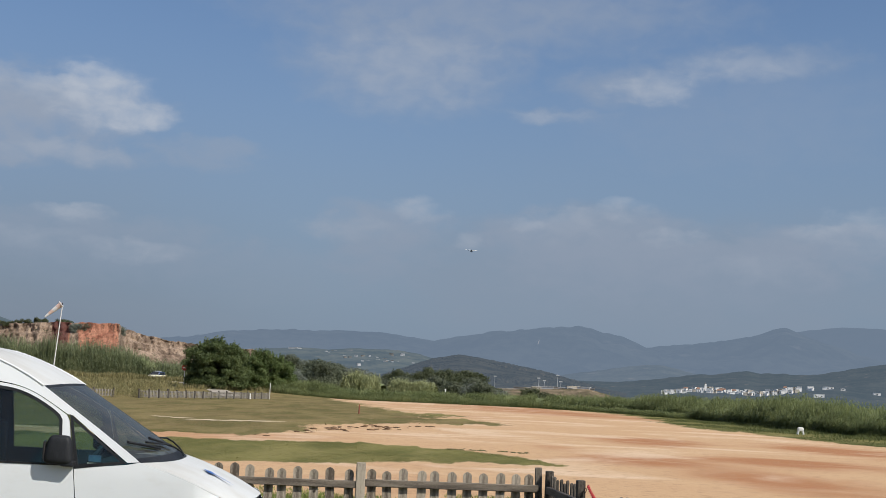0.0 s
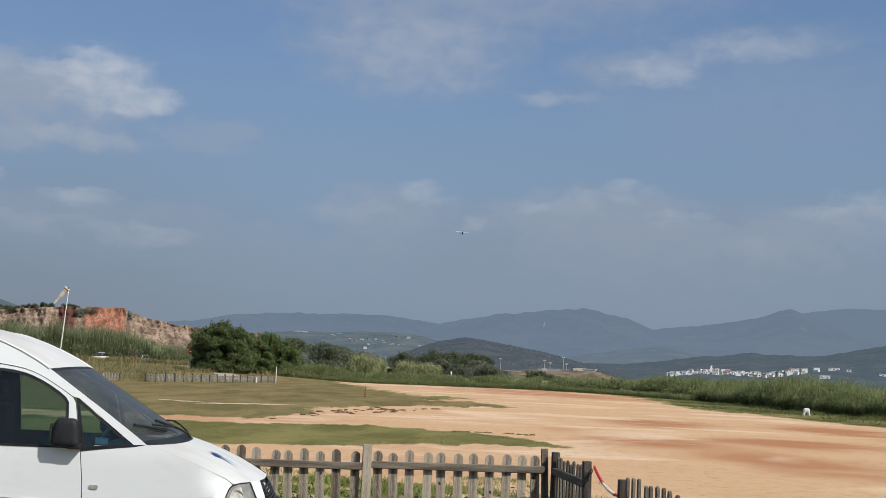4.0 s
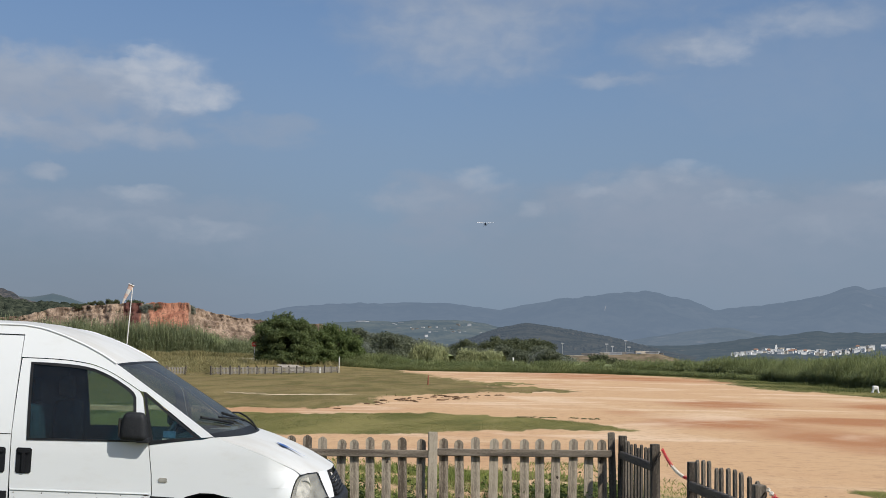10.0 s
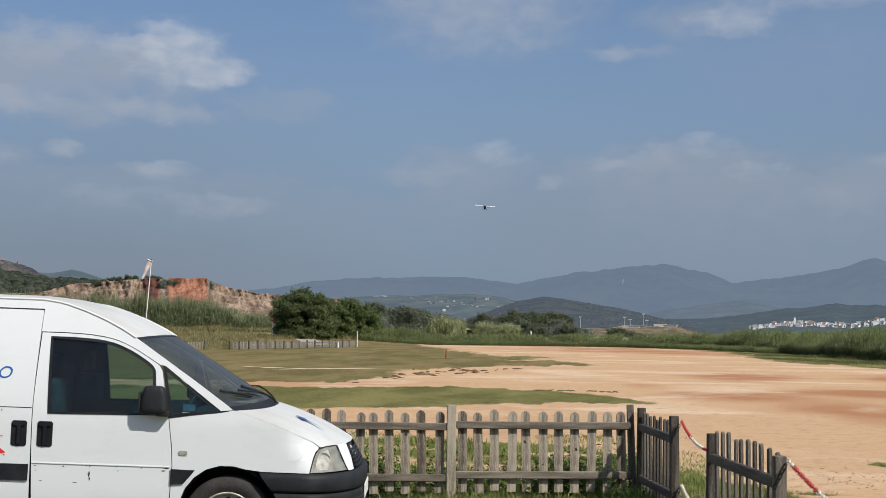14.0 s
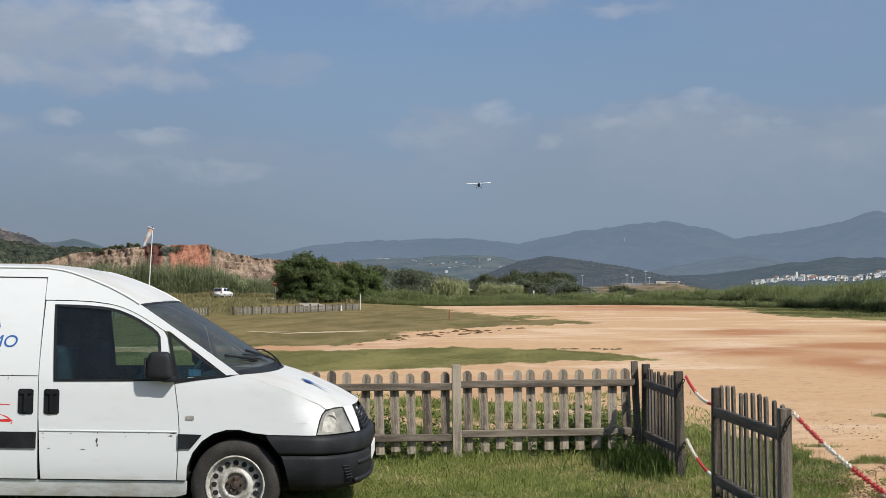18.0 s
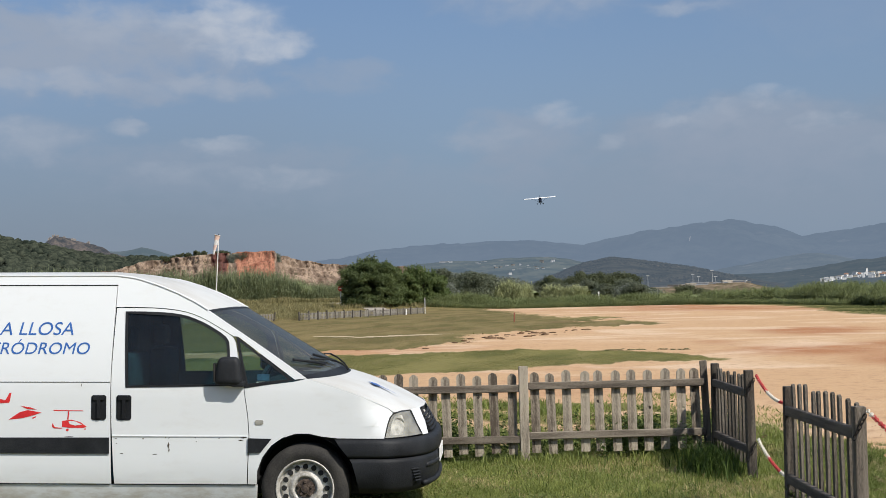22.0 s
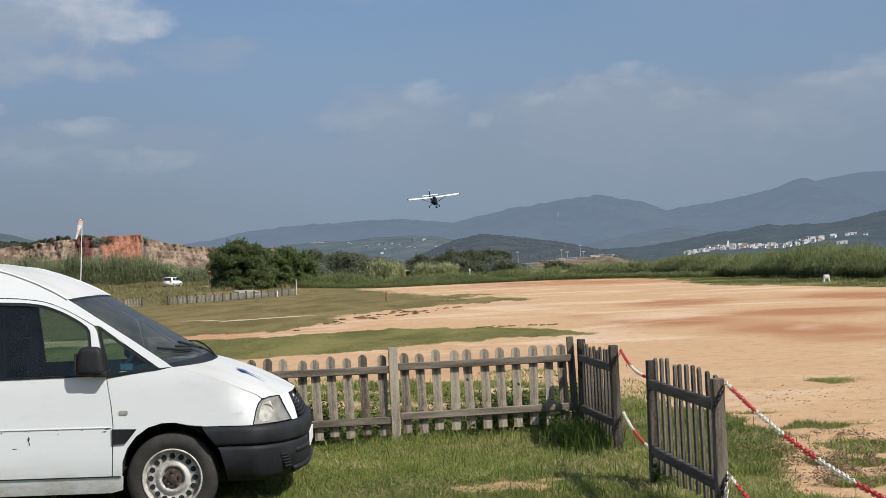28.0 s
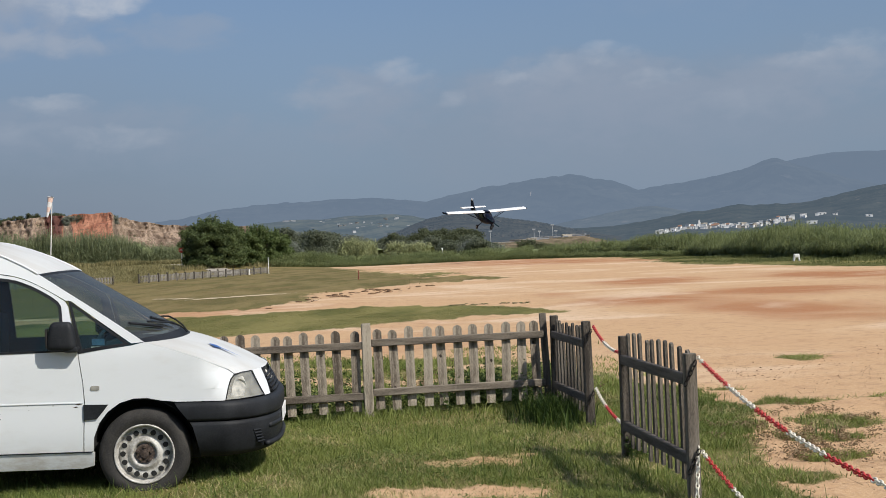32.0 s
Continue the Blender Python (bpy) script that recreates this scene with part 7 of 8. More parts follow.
    blades("pebbles", M_PEBBLE, x, y, height(x, y) - 0.004, rng.uniform(0.006, 0.018, len(x)), rng.uniform(0.010, 0.045, len(x)), 0.8, 2, label="small clods and pebbles on the earth", category="pebbles")
    # the belt of turf beyond, and the far field
    x, y = scatter(90000, -16, 4, 26.5, 41, lambda x, y: np.clip((grassy(x, y) - 0.42) * 3, 0, 1) * np.clip(0.45 + ripple(x, y * 0.35, 1.3, 1.0), 0.1, 1))
    blades("grass", M_BELT, x, y, height(x, y), rng.uniform(0.005, 0.018, len(x)), rng.uniform(0.010, 0.024, len(x)), 2.4, label="strip of rough green turf on the airfield")
    x, y = scatter(90000, -32, 4, 39, 135, lambda x, y: np.clip((grassy(x, y) - 0.42) * 3, 0, 1) * np.clip(0.40 + 0.6 * ripple(x, y * 0.3, 0.45, 1.0), 0.15, 0.8))
    blades("dry_grass", M_FIELD_BLADE, x, y, height(x, y), rng.uniform(0.005, 0.014, len(x)), rng.uniform(0.012, 0.03, len(x)), 2.6, label="mown yellowing grass field")
    # low growth on the verge before the reeds
    x, y = scatter(150000, 13, 34, 45, 125, lambda x, y: np.clip((grassy(x, y) - 0.45) * 3, 0, 1) * np.clip(0.4 + ripple(x, y, 0.5, 3.0), 0.05, 1) * (inside(x, y, VERGE) < 10))
    deep = inside(x, y, VERGE)
    rise = 0.6 + 1.2 * np.clip((deep - 2.0) / 3.0, 0, 1) + 3.6 * np.clip((deep - 5.5) / 2.5, 0, 1)
    blades("verge_grass", M_VERGE, x, y, height(x, y), rng.uniform(0.02, 0.11, len(x)) * np.clip(0.7 + 0.6 * ripple(x, y * 0.4, 0.9, 8.0), 0.3, 1.4) * rise, rng.uniform(0.02, 0.05, len(x)), 1.5, 2, label="low rough grass of the verge before the reeds")
    # thin sandy scars in the field
    for a, b, rx, ry, bend in ((-8.6, 53.5, 2.0, 0.55, 44), (-9.6, 52.6, 0.9, 0.5, 30), (-11.3, 53.7, 0.45, 0.55, 10), (-12.2, 54.3, 0.7, 0.25, -40)):
        th = np.linspace(0, math.tau, 81)[:-1]
        q = 1 + 0.28 * np.sin(3 * th + a) + 0.24 * np.sin(7 * th + b) + 0.20 * np.sin(13 * th) + 0.16 * np.sin(23 * th + a) + 0.12 * np.sin(31 * th + b)
        turn = Matrix.Rotation(radians(bend), 2)
        ring = [(a + p.x, b + p.y, 0.012) for p in (turn @ Vector((rx * k * math.cos(t), ry * k * math.sin(t))) for t, k in zip(th, q))]
        solo("sand_scar", mesh_of("sand_scar", [(a, b, 0.03)] + ring, [(0, i + 1, (i + 1) % 80 + 1) for i in range(80)], M_CREAM), "thin pale scar of dry sand in the field", "sand", kind="structure")


lawn()


def reeds(name, path, depth, tall, count, mat, label, core=True, wide=0.09, seed=1.0, leaf=0.55, front=1.6):
    """A bed of tall canes along a path of (x, y, height): stems with drooping leaves, and a dense inside."""
    p = np.array(path, float)
    s = np.r_[0, np.cumsum(np.hypot(*np.diff(p[:, :2], axis=0).T))]
    u = rng.uniform(0, s[-1], count)
    x, y, h = (np.interp(u, s, p[:, k]) for k in range(3))
    i = np.clip(np.searchsorted(s, u) - 1, 0, len(p) - 2)
    t = np.diff(p[:, :2], axis=0)[i]
    t /= np.hypot(*t.T)[:, None]
    off = depth * rng.uniform(0, 1, count) ** front
    side = np.stack([t[:, 1], -t[:, 0]], -1)
    x, y = x + side[:, 0] * off, y + side[:, 1] * off
    h = h * tall * (0.72 + 0.22 * ripple(u, off, 0.9, seed) + 0.24 * ripple(u, off, 0.19, seed + 3) + rng.uniform(-0.18, 0.30, count))
    if core:
        h = h * np.clip(0.42 + off / 1.6, 0, 1)
    z = height(x, y)
    v, f, k = [], [], 0
    foot = np.stack([x, y, z], -1)
    for q in range(4):
        a = rng.uniform(0, math.tau, count)
        d = np.stack([np.cos(a), np.sin(a), np.zeros(count)], -1)
        w = np.stack([-np.sin(a), np.cos(a), np.zeros(count)], -1) * (wide * rng.uniform(0.5, 1.1, count))[:, None]
        lo = h * (0.0 if q == 0 else rng.uniform(0.06, 0.8, count))
        hi = h * (1.0 if q == 0 else 1.0) * (rng.uniform(0.85, 1.0, count) if q == 0 else 1.0)
        if q == 0:
            base, tip = foot, foot + d * (h * 0.10)[:, None] + np.array([0, 0, 1.0]) * hi[:, None]
            mid = (base + tip) / 2 - d * (h * 0.02)[:, None]
        else:
            base = foot + np.array([0, 0, 1.0]) * lo[:, None]
            length = leaf * rng.uniform(0.6, 1.3, count)
            mid = base + d * (length * 0.45)[:, None] + np.array([0, 0, 1.0]) * (length * 0.55)[:, None]
            tip = base + d * (length * 1.0)[:, None] + np.array([0, 0, 1.0]) * (length * rng.uniform(-0.1, 0.7, count))[:, None]
        v.append(np.stack([base - w / 2, base + w / 2, mid, tip], 1).reshape(-1, 3) if q == 0 else np.stack([base, mid - w / 2, mid + w / 2, tip], 1).reshape(-1, 3))
        j = np.arange(count)[:, None] * 4 + k
        f.append(np.concatenate([j + [[0, 1, 2]], j + [[1, 3, 2]]] if q == 0 else [j + [[0, 2, 1]], j + [[1, 2, 3]]], 1).reshape(-1, 3))
        k += 4 * count
    bed = thing(name, Matrix(), label, "reeds", kind="stuff")
    part("canes", tri_mesh("canes", np.concatenate(v), np.concatenate(f), mat), None, bed)
    if core:
        us = np.arange(0, s[-1], 0.8)
        rows = []
        for fo, fh in ((0.04, 0.0), (0.16, 0.34), (0.42, 0.60), (1.3, 0.66), (1.6, 0.0)):
            cx, cy, ch = (np.interp(us, s, p[:, m]) for m in range(3))
            ci = np.clip(np.searchsorted(s, us, side="right") - 1, 0, len(p) - 2)
            ct = np.diff(p[:, :2], axis=0)[ci]
            ct /= np.hypot(*ct.T)[:, None]
            o = depth * fo
            X, Y = cx + ct[:, 1] * o, cy - ct[:, 0] * o
            rows.append(np.stack([X, Y, height(X, Y) + ch * tall * fh * (1 + 0.22 * ripple(us, us * 0 + fo, 1.1, seed) + 0.15 * ripple(us, us, 0.31, seed))], -1))
        m = len(us)
        vv = np.concatenate(rows)
        idx = np.arange(5 * m).reshape(5, m)
        q4 = np.stack([idx[:-1, :-1], idx[:-1, 1:], idx[1:, 1:], idx[1:, :-1]], -1).reshape(-1, 4)
        part("thicket", tri_mesh("thicket", vv, np.concatenate([q4[:, [0, 1, 2]], q4[:, [0, 2, 3]]]), M_REED_CORE), None, bed)
    return bed


reeds("reed_bed", [(60, 34, 2.2), (38, 48, 2.1), (30, 60, 2.1), (26.0, 70, 2.1), (24.4, 82, 2.15), (23.6, 98, 2.25), (23.5, 118, 2.35), (19.0, 142, 2.1), (11, 155, 1.75), (2, 156, 1.5), (-6, 153.5, 1.45), (-14, 152.5, 1.7), (-20.5, 153, 1.8)], 6.0, 1.0, 58000, M_REED, "belt of tall green reeds along the airstrip", wide=0.055, leaf=0.65)
reeds("reed_fringe", [(22.0, 117.4, 0.55), (17.8, 140.4, 0.8), (10.5, 152.6, 0.8), (1.5, 153.4, 0.8), (-6, 151.2, 0.8), (-14, 150.2, 0.8), (-20.9, 150.5, 1.0)], 3.2, 1.0, 12000, M_REED, "fringe of rough grass below the reeds", core=False, wide=0.035, seed=2.0, leaf=0.28)
reeds("reed_bed", [(-38, 214, 3.2), (-45, 212, 3.8), (-50, 211, 4.6), (-54, 210, 5.9), (-67, 207, 6.4), (-80, 203, 6.6), (-110, 190, 6.8), (-150, 165, 6.8)], 9.0, 1.0, 34000, M_REED_TALL, "stand of very tall green reeds behind the road", leaf=1.1, wide=0.10, seed=4.0)


def bank():
    """Uncut dry grass between the fence and the road."""
    wild = [(-27.5, 137), (-26.6, 112), (-29.0, 100.5), (-36, 94), (-66, 84), (-96, 130), (-78, 196), (-40, 199), (-36, 172), (-31, 150)]
    x, y = scatter(420000, -96, -20, 84, 200, lambda x, y: np.clip(inside(x, y, wild) / 4, 0, 1) * np.clip(0.55 + 0.5 * ripple(x, y * 0.4, 0.45, 2.0), 0.15, 1) * np.clip((60 + x) / 12 + 1, 0.1, 1))
    patchy = np.clip(0.8 + 0.30 * ripple(x, y * 0.35, 0.31, 5.0) + 0.25 * ripple(x, y * 0.3, 1.1, 1.0), 0.3, 1.3)
    tall = rng.uniform(0.22, 0.95, len(x)) * patchy * np.clip(0.5 + inside(x, y, wild) / 10, 0, 1) * np.interp(y, [100, 150, 165, 182], [1.0, 0.85, 0.62, 0.38])
    blades("dry_grass_bank", M_BANK, x, y, height(x, y), tall, rng.uniform(0.03, 0.075, len(x)), 0.75, 2, label="bank of tall dry yellowish grass by the road")
    # the strip behind the road, and the foot of the bushes
    az_t, d = np.radians(rng.uniform(-30, -11.5, 26000)), rng.uniform(207.8, 211.5, 26000)
    x, y = d * np.sin(az_t), d * np.cos(az_t)
    blades("dry_grass_bank", M_BANK, x, y, height(x, y), rng.uniform(0.4, 1.35, len(x)) * np.clip(0.85 + 0.3 * ripple(x, y, 0.5, 3.0), 0.5, 1.2), rng.uniform(0.04, 0.09, len(x)), 0.6, 2, label="tall dry grass between the road and the reeds")
    foot = lambda x, y: np.exp(-((y - np.interp(x, [-31, -27, -22, -19], [144.5, 144.2, 151.5, 152.5])) / 0.9) ** 2) * np.clip(0.45 + 0.7 * ripple(x, y, 0.9, 6.0), 0.05, 1)
    x, y = scatter(16000, -31, -18.6, 141, 155, foot)
    blades("dry_grass_bank", M_BANK, x, y, height(x, y), rng.uniform(0.2, 0.75, len(x)), rng.uniform(0.03, 0.07, len(x)), 0.6, 2, label="dry grass at the foot of the bushes")
    spots = [(-25.0 + rng.normal() * 0.9, 98.0 + rng.normal() * 0.9, rng.uniform(0.6, 1.2)) for _ in range(5)]
    leaf_sprays("weed_clump", M_BANK, spots, 420, 0.75, 0.6, 0.05, "clump of green-brown weeds between the fences")


bank()
reeds("reed_clump", [(-12.8, 200, 3.6), (-17.0, 202, 3.9)], 5.0, 1.0, 2200, M_REED_PALE, "clump of pale green giant reeds", seed=8.0, leaf=1.0, wide=0.13)
reeds("reed_clump", [(-3.6, 200, 3.4), (-9.4, 202, 3.8)], 5.0, 1.0, 2600, M_REED_PALE, "clump of pale green giant reeds", seed=9.0, leaf=1.0, wide=0.13)


def crown_mesh(name, mat, blobs, leaves, size, seed, up=0.35):
    """A crown: many small leaf sprays over and inside a set of lumps (x, y, z, rx, ry, rz)."""
    g = np.random.default_rng(seed)
    vol = np.array([b[3] * b[4] * b[5] for b in blobs]) ** (2 / 3)
    pick = g.choice(len(blobs), leaves, p=vol / vol.sum())
    B = np.array(blobs, float)[pick]
    d = g.normal(size=(leaves, 3))
    d /= np.linalg.norm(d, axis=1)[:, None]
    r = (0.35 + 0.80 * g.uniform(0, 1, leaves) ** 0.8)[:, None]
    c = B[:, :3] + d * B[:, 3:] * r
    n = d + g.normal(size=(leaves, 3)) * 0.7 + [0, 0, up]
    n /= np.linalg.norm(n, axis=1)[:, None]
    a = np.cross(n, g.normal(size=(leaves, 3)))
    a /= np.linalg.norm(a, axis=1)[:, None]
    b = np.cross(n, a)
    s = (size * g.uniform(0.55, 1.3, leaves))[:, None]
    v = np.stack([c - a * s, c + b * s * 0.45, c + a * s, c - b * s * 0.45], 1).reshape(-1, 3)
    i = np.arange(leaves)[:, None] * 4
    return tri_mesh(name, v, np.concatenate([i + [[0, 1, 2]], i + [[0, 2, 3]]], 1).reshape(-1, 3), mat)


def lumps(n, rx, ry, z0, z1, r0, r1, seed, round_top=True):
    g = random.Random(seed)
    out = []
    for _ in range(n):
        a, q = g.uniform(0, math.tau), g.uniform(0.0, 1.0) ** 0.6
        zt = g.uniform(0, 1)
        k = math.sqrt(max(0.05, 1 - (zt * 0.95) ** 2)) if round_top else 1
        r = g.uniform(r0, r1)
        out.append((rx * q * k * math.cos(a), ry * q * k * math.sin(a), z0 + (z1 - z0) * zt, r * g.uniform(0.9, 1.4), r * g.uniform(0.9, 1.4), r * g.uniform(0.6, 1.0)))
    return out


def shoots(n, rx, ry, z0, z1, seed):
    """Slim upright sprays that break the outline of a crown."""
    g = random.Random(seed)
    out = []
    for _ in range(n):
        a, q = g.uniform(0, math.tau), g.uniform(0, 1) ** 0.6
        x, y = rx * q * math.cos(a), ry * q * math.sin(a)
        top = z1 - (z1 - z0) * 0.75 * q * q
        out.append((x, y, top + g.uniform(-0.9, 0.0), g.uniform(0.10, 0.24), g.uniform(0.10, 0.24), g.uniform(0.35, 0.75)))
    return out


def tree(name, m, label, mat, crown, trunk_h, trunk_r, limbs, category="tree", group="", leaves=2600, size=0.3, seed=1):
    t = thing(name, m, label, category, group)
    g = random.Random(seed)
    bm = bmesh.new()
    rod(bm, (0, 0, -0.2), (0.1, 0, trunk_h), trunk_r, trunk_r * 0.6, 9)
    for _ in range(limbs):
        b = g.choice(crown)
        rod(bm, (0.05, 0, trunk_h * g.uniform(0.5, 0.95)), (b[0] * 0.9, b[1] * 0.9, b[2]), trunk_r * 0.4, trunk_r * 0.12, 6)
    part("trunk", bm, M_BARK, t)
    part("crown", crown_mesh("crown", mat, crown, leaves, size, seed), None, t)
    return t


big = tree("bush", pose(-27.3, 148, 0.9), "large dark green leafy bush beside the road", M_LEAF, lumps(330, 3.5, 2.8, 0.1, 4.7, 0.3, 0.7, 3, False) + shoots(150, 3.6, 2.6, 3.4, 5.5, 23) + lumps(90, 3.5, 3.0, -0.2, 1.8, 0.3, 0.6, 31, False), 2.4, 0.3, 12, "bush", leaves=90000, size=0.12, seed=3)
tree("bush", pose(-23.2, 156, 0.8), "lighter green feathery bush beside the dark one", M_LEAF_LIGHT, lumps(260, 4.2, 2.6, 0.1, 3.7, 0.25, 0.6, 5, False) + shoots(150, 4.0, 2.2, 2.4, 4.7, 25) + lumps(110, 3.9, 2.6, -0.2, 1.5, 0.3, 0.6, 33, False), 1.8, 0.2, 8, "bush", leaves=80000, size=0.11, seed=5)

OLIVE = tree("tree", pose(-21.5, 236, 0), "grey-green scrubby tree behind the reeds", M_LEAF_GREY, lumps(22, 3.2, 2.6, 1.2, 5.0, 0.9, 1.5, 11), 2.2, 0.22, 7, group="trees behind the reeds", leaves=7000, size=0.20, seed=11)
OLIVE2 = tree("tree", pose(-17.8, 240, 0), "silvery olive tree behind the reeds", M_LEAF_SILVER, lumps(20, 3.6, 2.6, 1.0, 4.4, 0.9, 1.4, 13), 1.8, 0.2, 7, group="trees behind the reeds", leaves=7000, size=0.20, seed=13)
PINE = tree("pine_tree", pose(-1.0, 262, 0), "dark umbrella pine behind the reeds", M_LEAF_PINE, lumps(20, 3.4, 2.8, 3.2, 5.6, 0.8, 1.3, 17, False), 3.6, 0.24, 9, group="pines behind the reeds", leaves=7000, size=0.19, seed=17)
PINE2 = tree("pine_tree", pose(5.0, 264, 0), "dark umbrella pine behind the reeds", M_LEAF_PINE, lumps(18, 2.8, 2.6, 2.6, 5.4, 0.8, 1.3, 19, False), 3.2, 0.24, 9, group="pines behind the reeds", leaves=7000, size=0.19, seed=19)
pick = random.Random(21)
for k in range(40):
    az_t = -7.6 + 10.2 * (k + pick.uniform(-0.45, 0.45)) / 40
    d = pick.uniform(222, 310)
    want = 1.66 + math.tan(radians(interp(az_t, [(-7.6, 1.08), (-6.9, 1.12), (-5.9, 0.98), (-5.0, 0.88), (-4.2, 0.62), (-3.3, 0.52), (-1.2, 0.55), (0.0, 0.52), (1.3, 0.50), (2.3, 0.30)]))) * d * pick.uniform(0.45, 1.10)
    src = pick.choice((OLIVE, OLIVE, OLIVE2))
    copy_thing(src, pose(d * math.sin(radians(az_t)), d * math.cos(radians(az_t)), -(5.4 - want), 0, 0, pick.uniform(0, 360)))
for az_t, top in ((-2.32, 0.78), (-1.68, 0.92), (-0.66, 0.90), (-0.34, 0.99), (0.2, 0.84), (0.68, 0.88), (1.08, 0.99), (1.7, 0.55), (4.1, 0.42)):
    d = 262 + pick.uniform(-6, 6)
    want = 1.66 + math.tan(radians(top)) * d
    copy_thing(pick.choice((PINE, PINE2)), pose(d * math.sin(radians(az_t)), d * math.cos(radians(az_t)), want - 6.6, 0, 0, pick.uniform(0, 360)))
for k in range(14):
    az_t, d = pick.uniform(-26, -7.6), pick.uniform(300, 420)
    copy_thing(pick.choice((OLIVE, OLIVE2)), pose(d * math.sin(radians(az_t)), d * math.cos(radians(az_t)), pick.uniform(-1, 1.0), 0, 0, pick.uniform(0, 360)))
for az_t, el_t, over in ((-19.15, 2.06, 2.0), (-18.7, 2.10, 2.2), (-19.6, 2.02, 1.4), (-18.1, 2.17, 2.2), (-17.25, 2.22, 1.7), (-17.0, 2.23, 1.5)):
    copy_thing(pick.choice((PINE, PINE2)), pose(688 * math.sin(radians(az_t)), 688 * math.cos(radians(az_t)), 1.66 + 688 * math.tan(radians(el_t)) + over - 6.4, 0, 0, pick.uniform(0, 360)))
for k in range(9):
    az_t = -16.7 + 1.95 * k / 8
    copy_thing(pick.choice((OLIVE, OLIVE2)), pose(672 * math.sin(radians(az_t)), 672 * math.cos(radians(az_t)), 1.66 + 672 * math.tan(radians(2.27)) - 6.4 + pick.uniform(-0.2, 0.4), 0, 0, pick.uniform(0, 360)))


def woods(name, ridge, dist, depth, count, mat, label, base, size, steep=1.0, seed=0.0, sub=1, lift=0.0, jag=0.3):
    """Far tree crowns over a slope, as one mass."""
    g = np.random.default_rng(int(seed) + 50)
    az = np.radians(g.uniform(ridge[0][0], ridge[-1][0], count))
    s = g.uniform(0.25, 1.0, count)
    d = dist - depth * (1 - s)
    top = 1.66 + np.tan(np.radians(np.interp(np.degrees(az), [p[0] for p in ridge], [p[1] for p in ridge]))) * dist
    z = base + (top - base) * np.sin(s * math.pi / 2) ** steep * d / dist
    ico = bmesh.new()
    bmesh.ops.create_icosphere(ico, subdivisions=sub, radius=1)
    iv = np.array([v.co for v in ico.verts])
    it = np.array([[v.index for v in f.verts] for f in ico.faces])
    ico.free()
    r = size * g.uniform(0.6, 1.3, count)
    jit = 1 + g.uniform(-jag, jag, (count, len(iv), 1))
    z = z + lift * g.uniform(0, 1, count)
    v = np.stack([d * np.sin(az), d * np.cos(az), z], -1)[:, None] + iv[None] * jit * r[:, None, None] * [1, 1, 0.75]
    t = it[None] + (np.arange(count) * len(iv))[:, None, None]
    solo(name, tri_mesh(name, v.reshape(-1, 3), t.reshape(-1, 3), mat), label, "trees", kind="stuff")


woods("pine_wood", [(-34, 3.5), (-30, 3.25), (-27.4, 2.86), (-26, 2.48), (-24.8, 2.32), (-23.1, 1.9), (-21.5, 1.68), (-20.2, 1.7), (-18.5, 1.3)], 1000, 420, 4200, M_PINE_WOOD, "dense pine wood on the slope", 0, 3.7, seed=12, sub=2, lift=5.5, jag=0.17)
woods("scrub", [(-4.0, 0.2), (-2.5, 0.70), (-0.7, 1.36), (0.57, 1.60), (1.58, 1.47), (2.83, 1.28), (4.3, 1.03), (5.5, 0.74), (6.75, 0.45)], 1900, 700, 2600, M_MID, "scattered scrub on the dark hill", 0, 2.2, seed=8)


# ---- the town and other far buildings ----
M_HOUSE = far_land("white_house_wall", (0.68, 0.67, 0.64), (0.80, 0.79, 0.77), 0.0, 0.05)
M_HOUSE2 = far_land("cream_house_wall", (0.40, 0.36, 0.30), (0.52, 0.47, 0.40), 0.0, 0.05)
M_HOUSE_FAR = far_land("pale_far_wall", (0.36, 0.37, 0.38), (0.46, 0.47, 0.48), 0.0, 0.05)
M_SHED = far_land("pale_brown_shed", (0.15, 0.145, 0.135), (0.23, 0.22, 0.205), 0.0, 0.05)
M_ROOF = far_land("clay_tile_roof", (0.24, 0.15, 0.11), (0.33, 0.21, 0.16), 0.0, 0.1)
M_PANE = far_land("dark_far_window", (0.10, 0.11, 0.12), (0.14, 0.15, 0.165), 0.0, 0.1)


def house(m, w, d, h, mat, windows, pitched, label, name="house", group="houses of the town", deep=1.2):
    t = thing(name, m, label, "house", group)
    wall = part("wall", slab((-w / 2, -d / 2, -deep), (w / 2, d / 2, h)), mat, t)
    if pitched:
        v = [(-w / 2 - 0.4, -d / 2 - 0.4, h + 0.05), (w / 2 + 0.4, -d / 2 - 0.4, h + 0.05), (w / 2 + 0.4, d / 2 + 0.4, h + 0.05), (-w / 2 - 0.4, d / 2 + 0.4, h + 0.05), (-w / 2 - 0.4, 0, h + 1.8), (w / 2 + 0.4, 0, h + 1.8)]
        part("roof", mesh_of("roof", v, [(0, 1, 5, 4), (2, 3, 4, 5), (0, 4, 3), (1, 2, 5), (0, 3, 2, 1)], M_ROOF), None, t)
    else:
        part("roof", slab((-w / 2 - 0.2, -d / 2 - 0.2, h), (w / 2 + 0.2, d / 2 + 0.2, h + 0.5)), mat, t)
    nx = max(1, int(w / 4.5))
    for k in range(nx if windows else 0):
        for q in range(max(1, int(h / 3.2))):
            x = -w / 2 + w * (k + 0.5) / nx
            part("window", slab((x - 0.7, -d / 2 - 0.12, q * 3.2 + 0.9), (x + 0.7, -d / 2 - 0.04, q * 3.2 + 2.3)), M_PANE, wall)
    return t


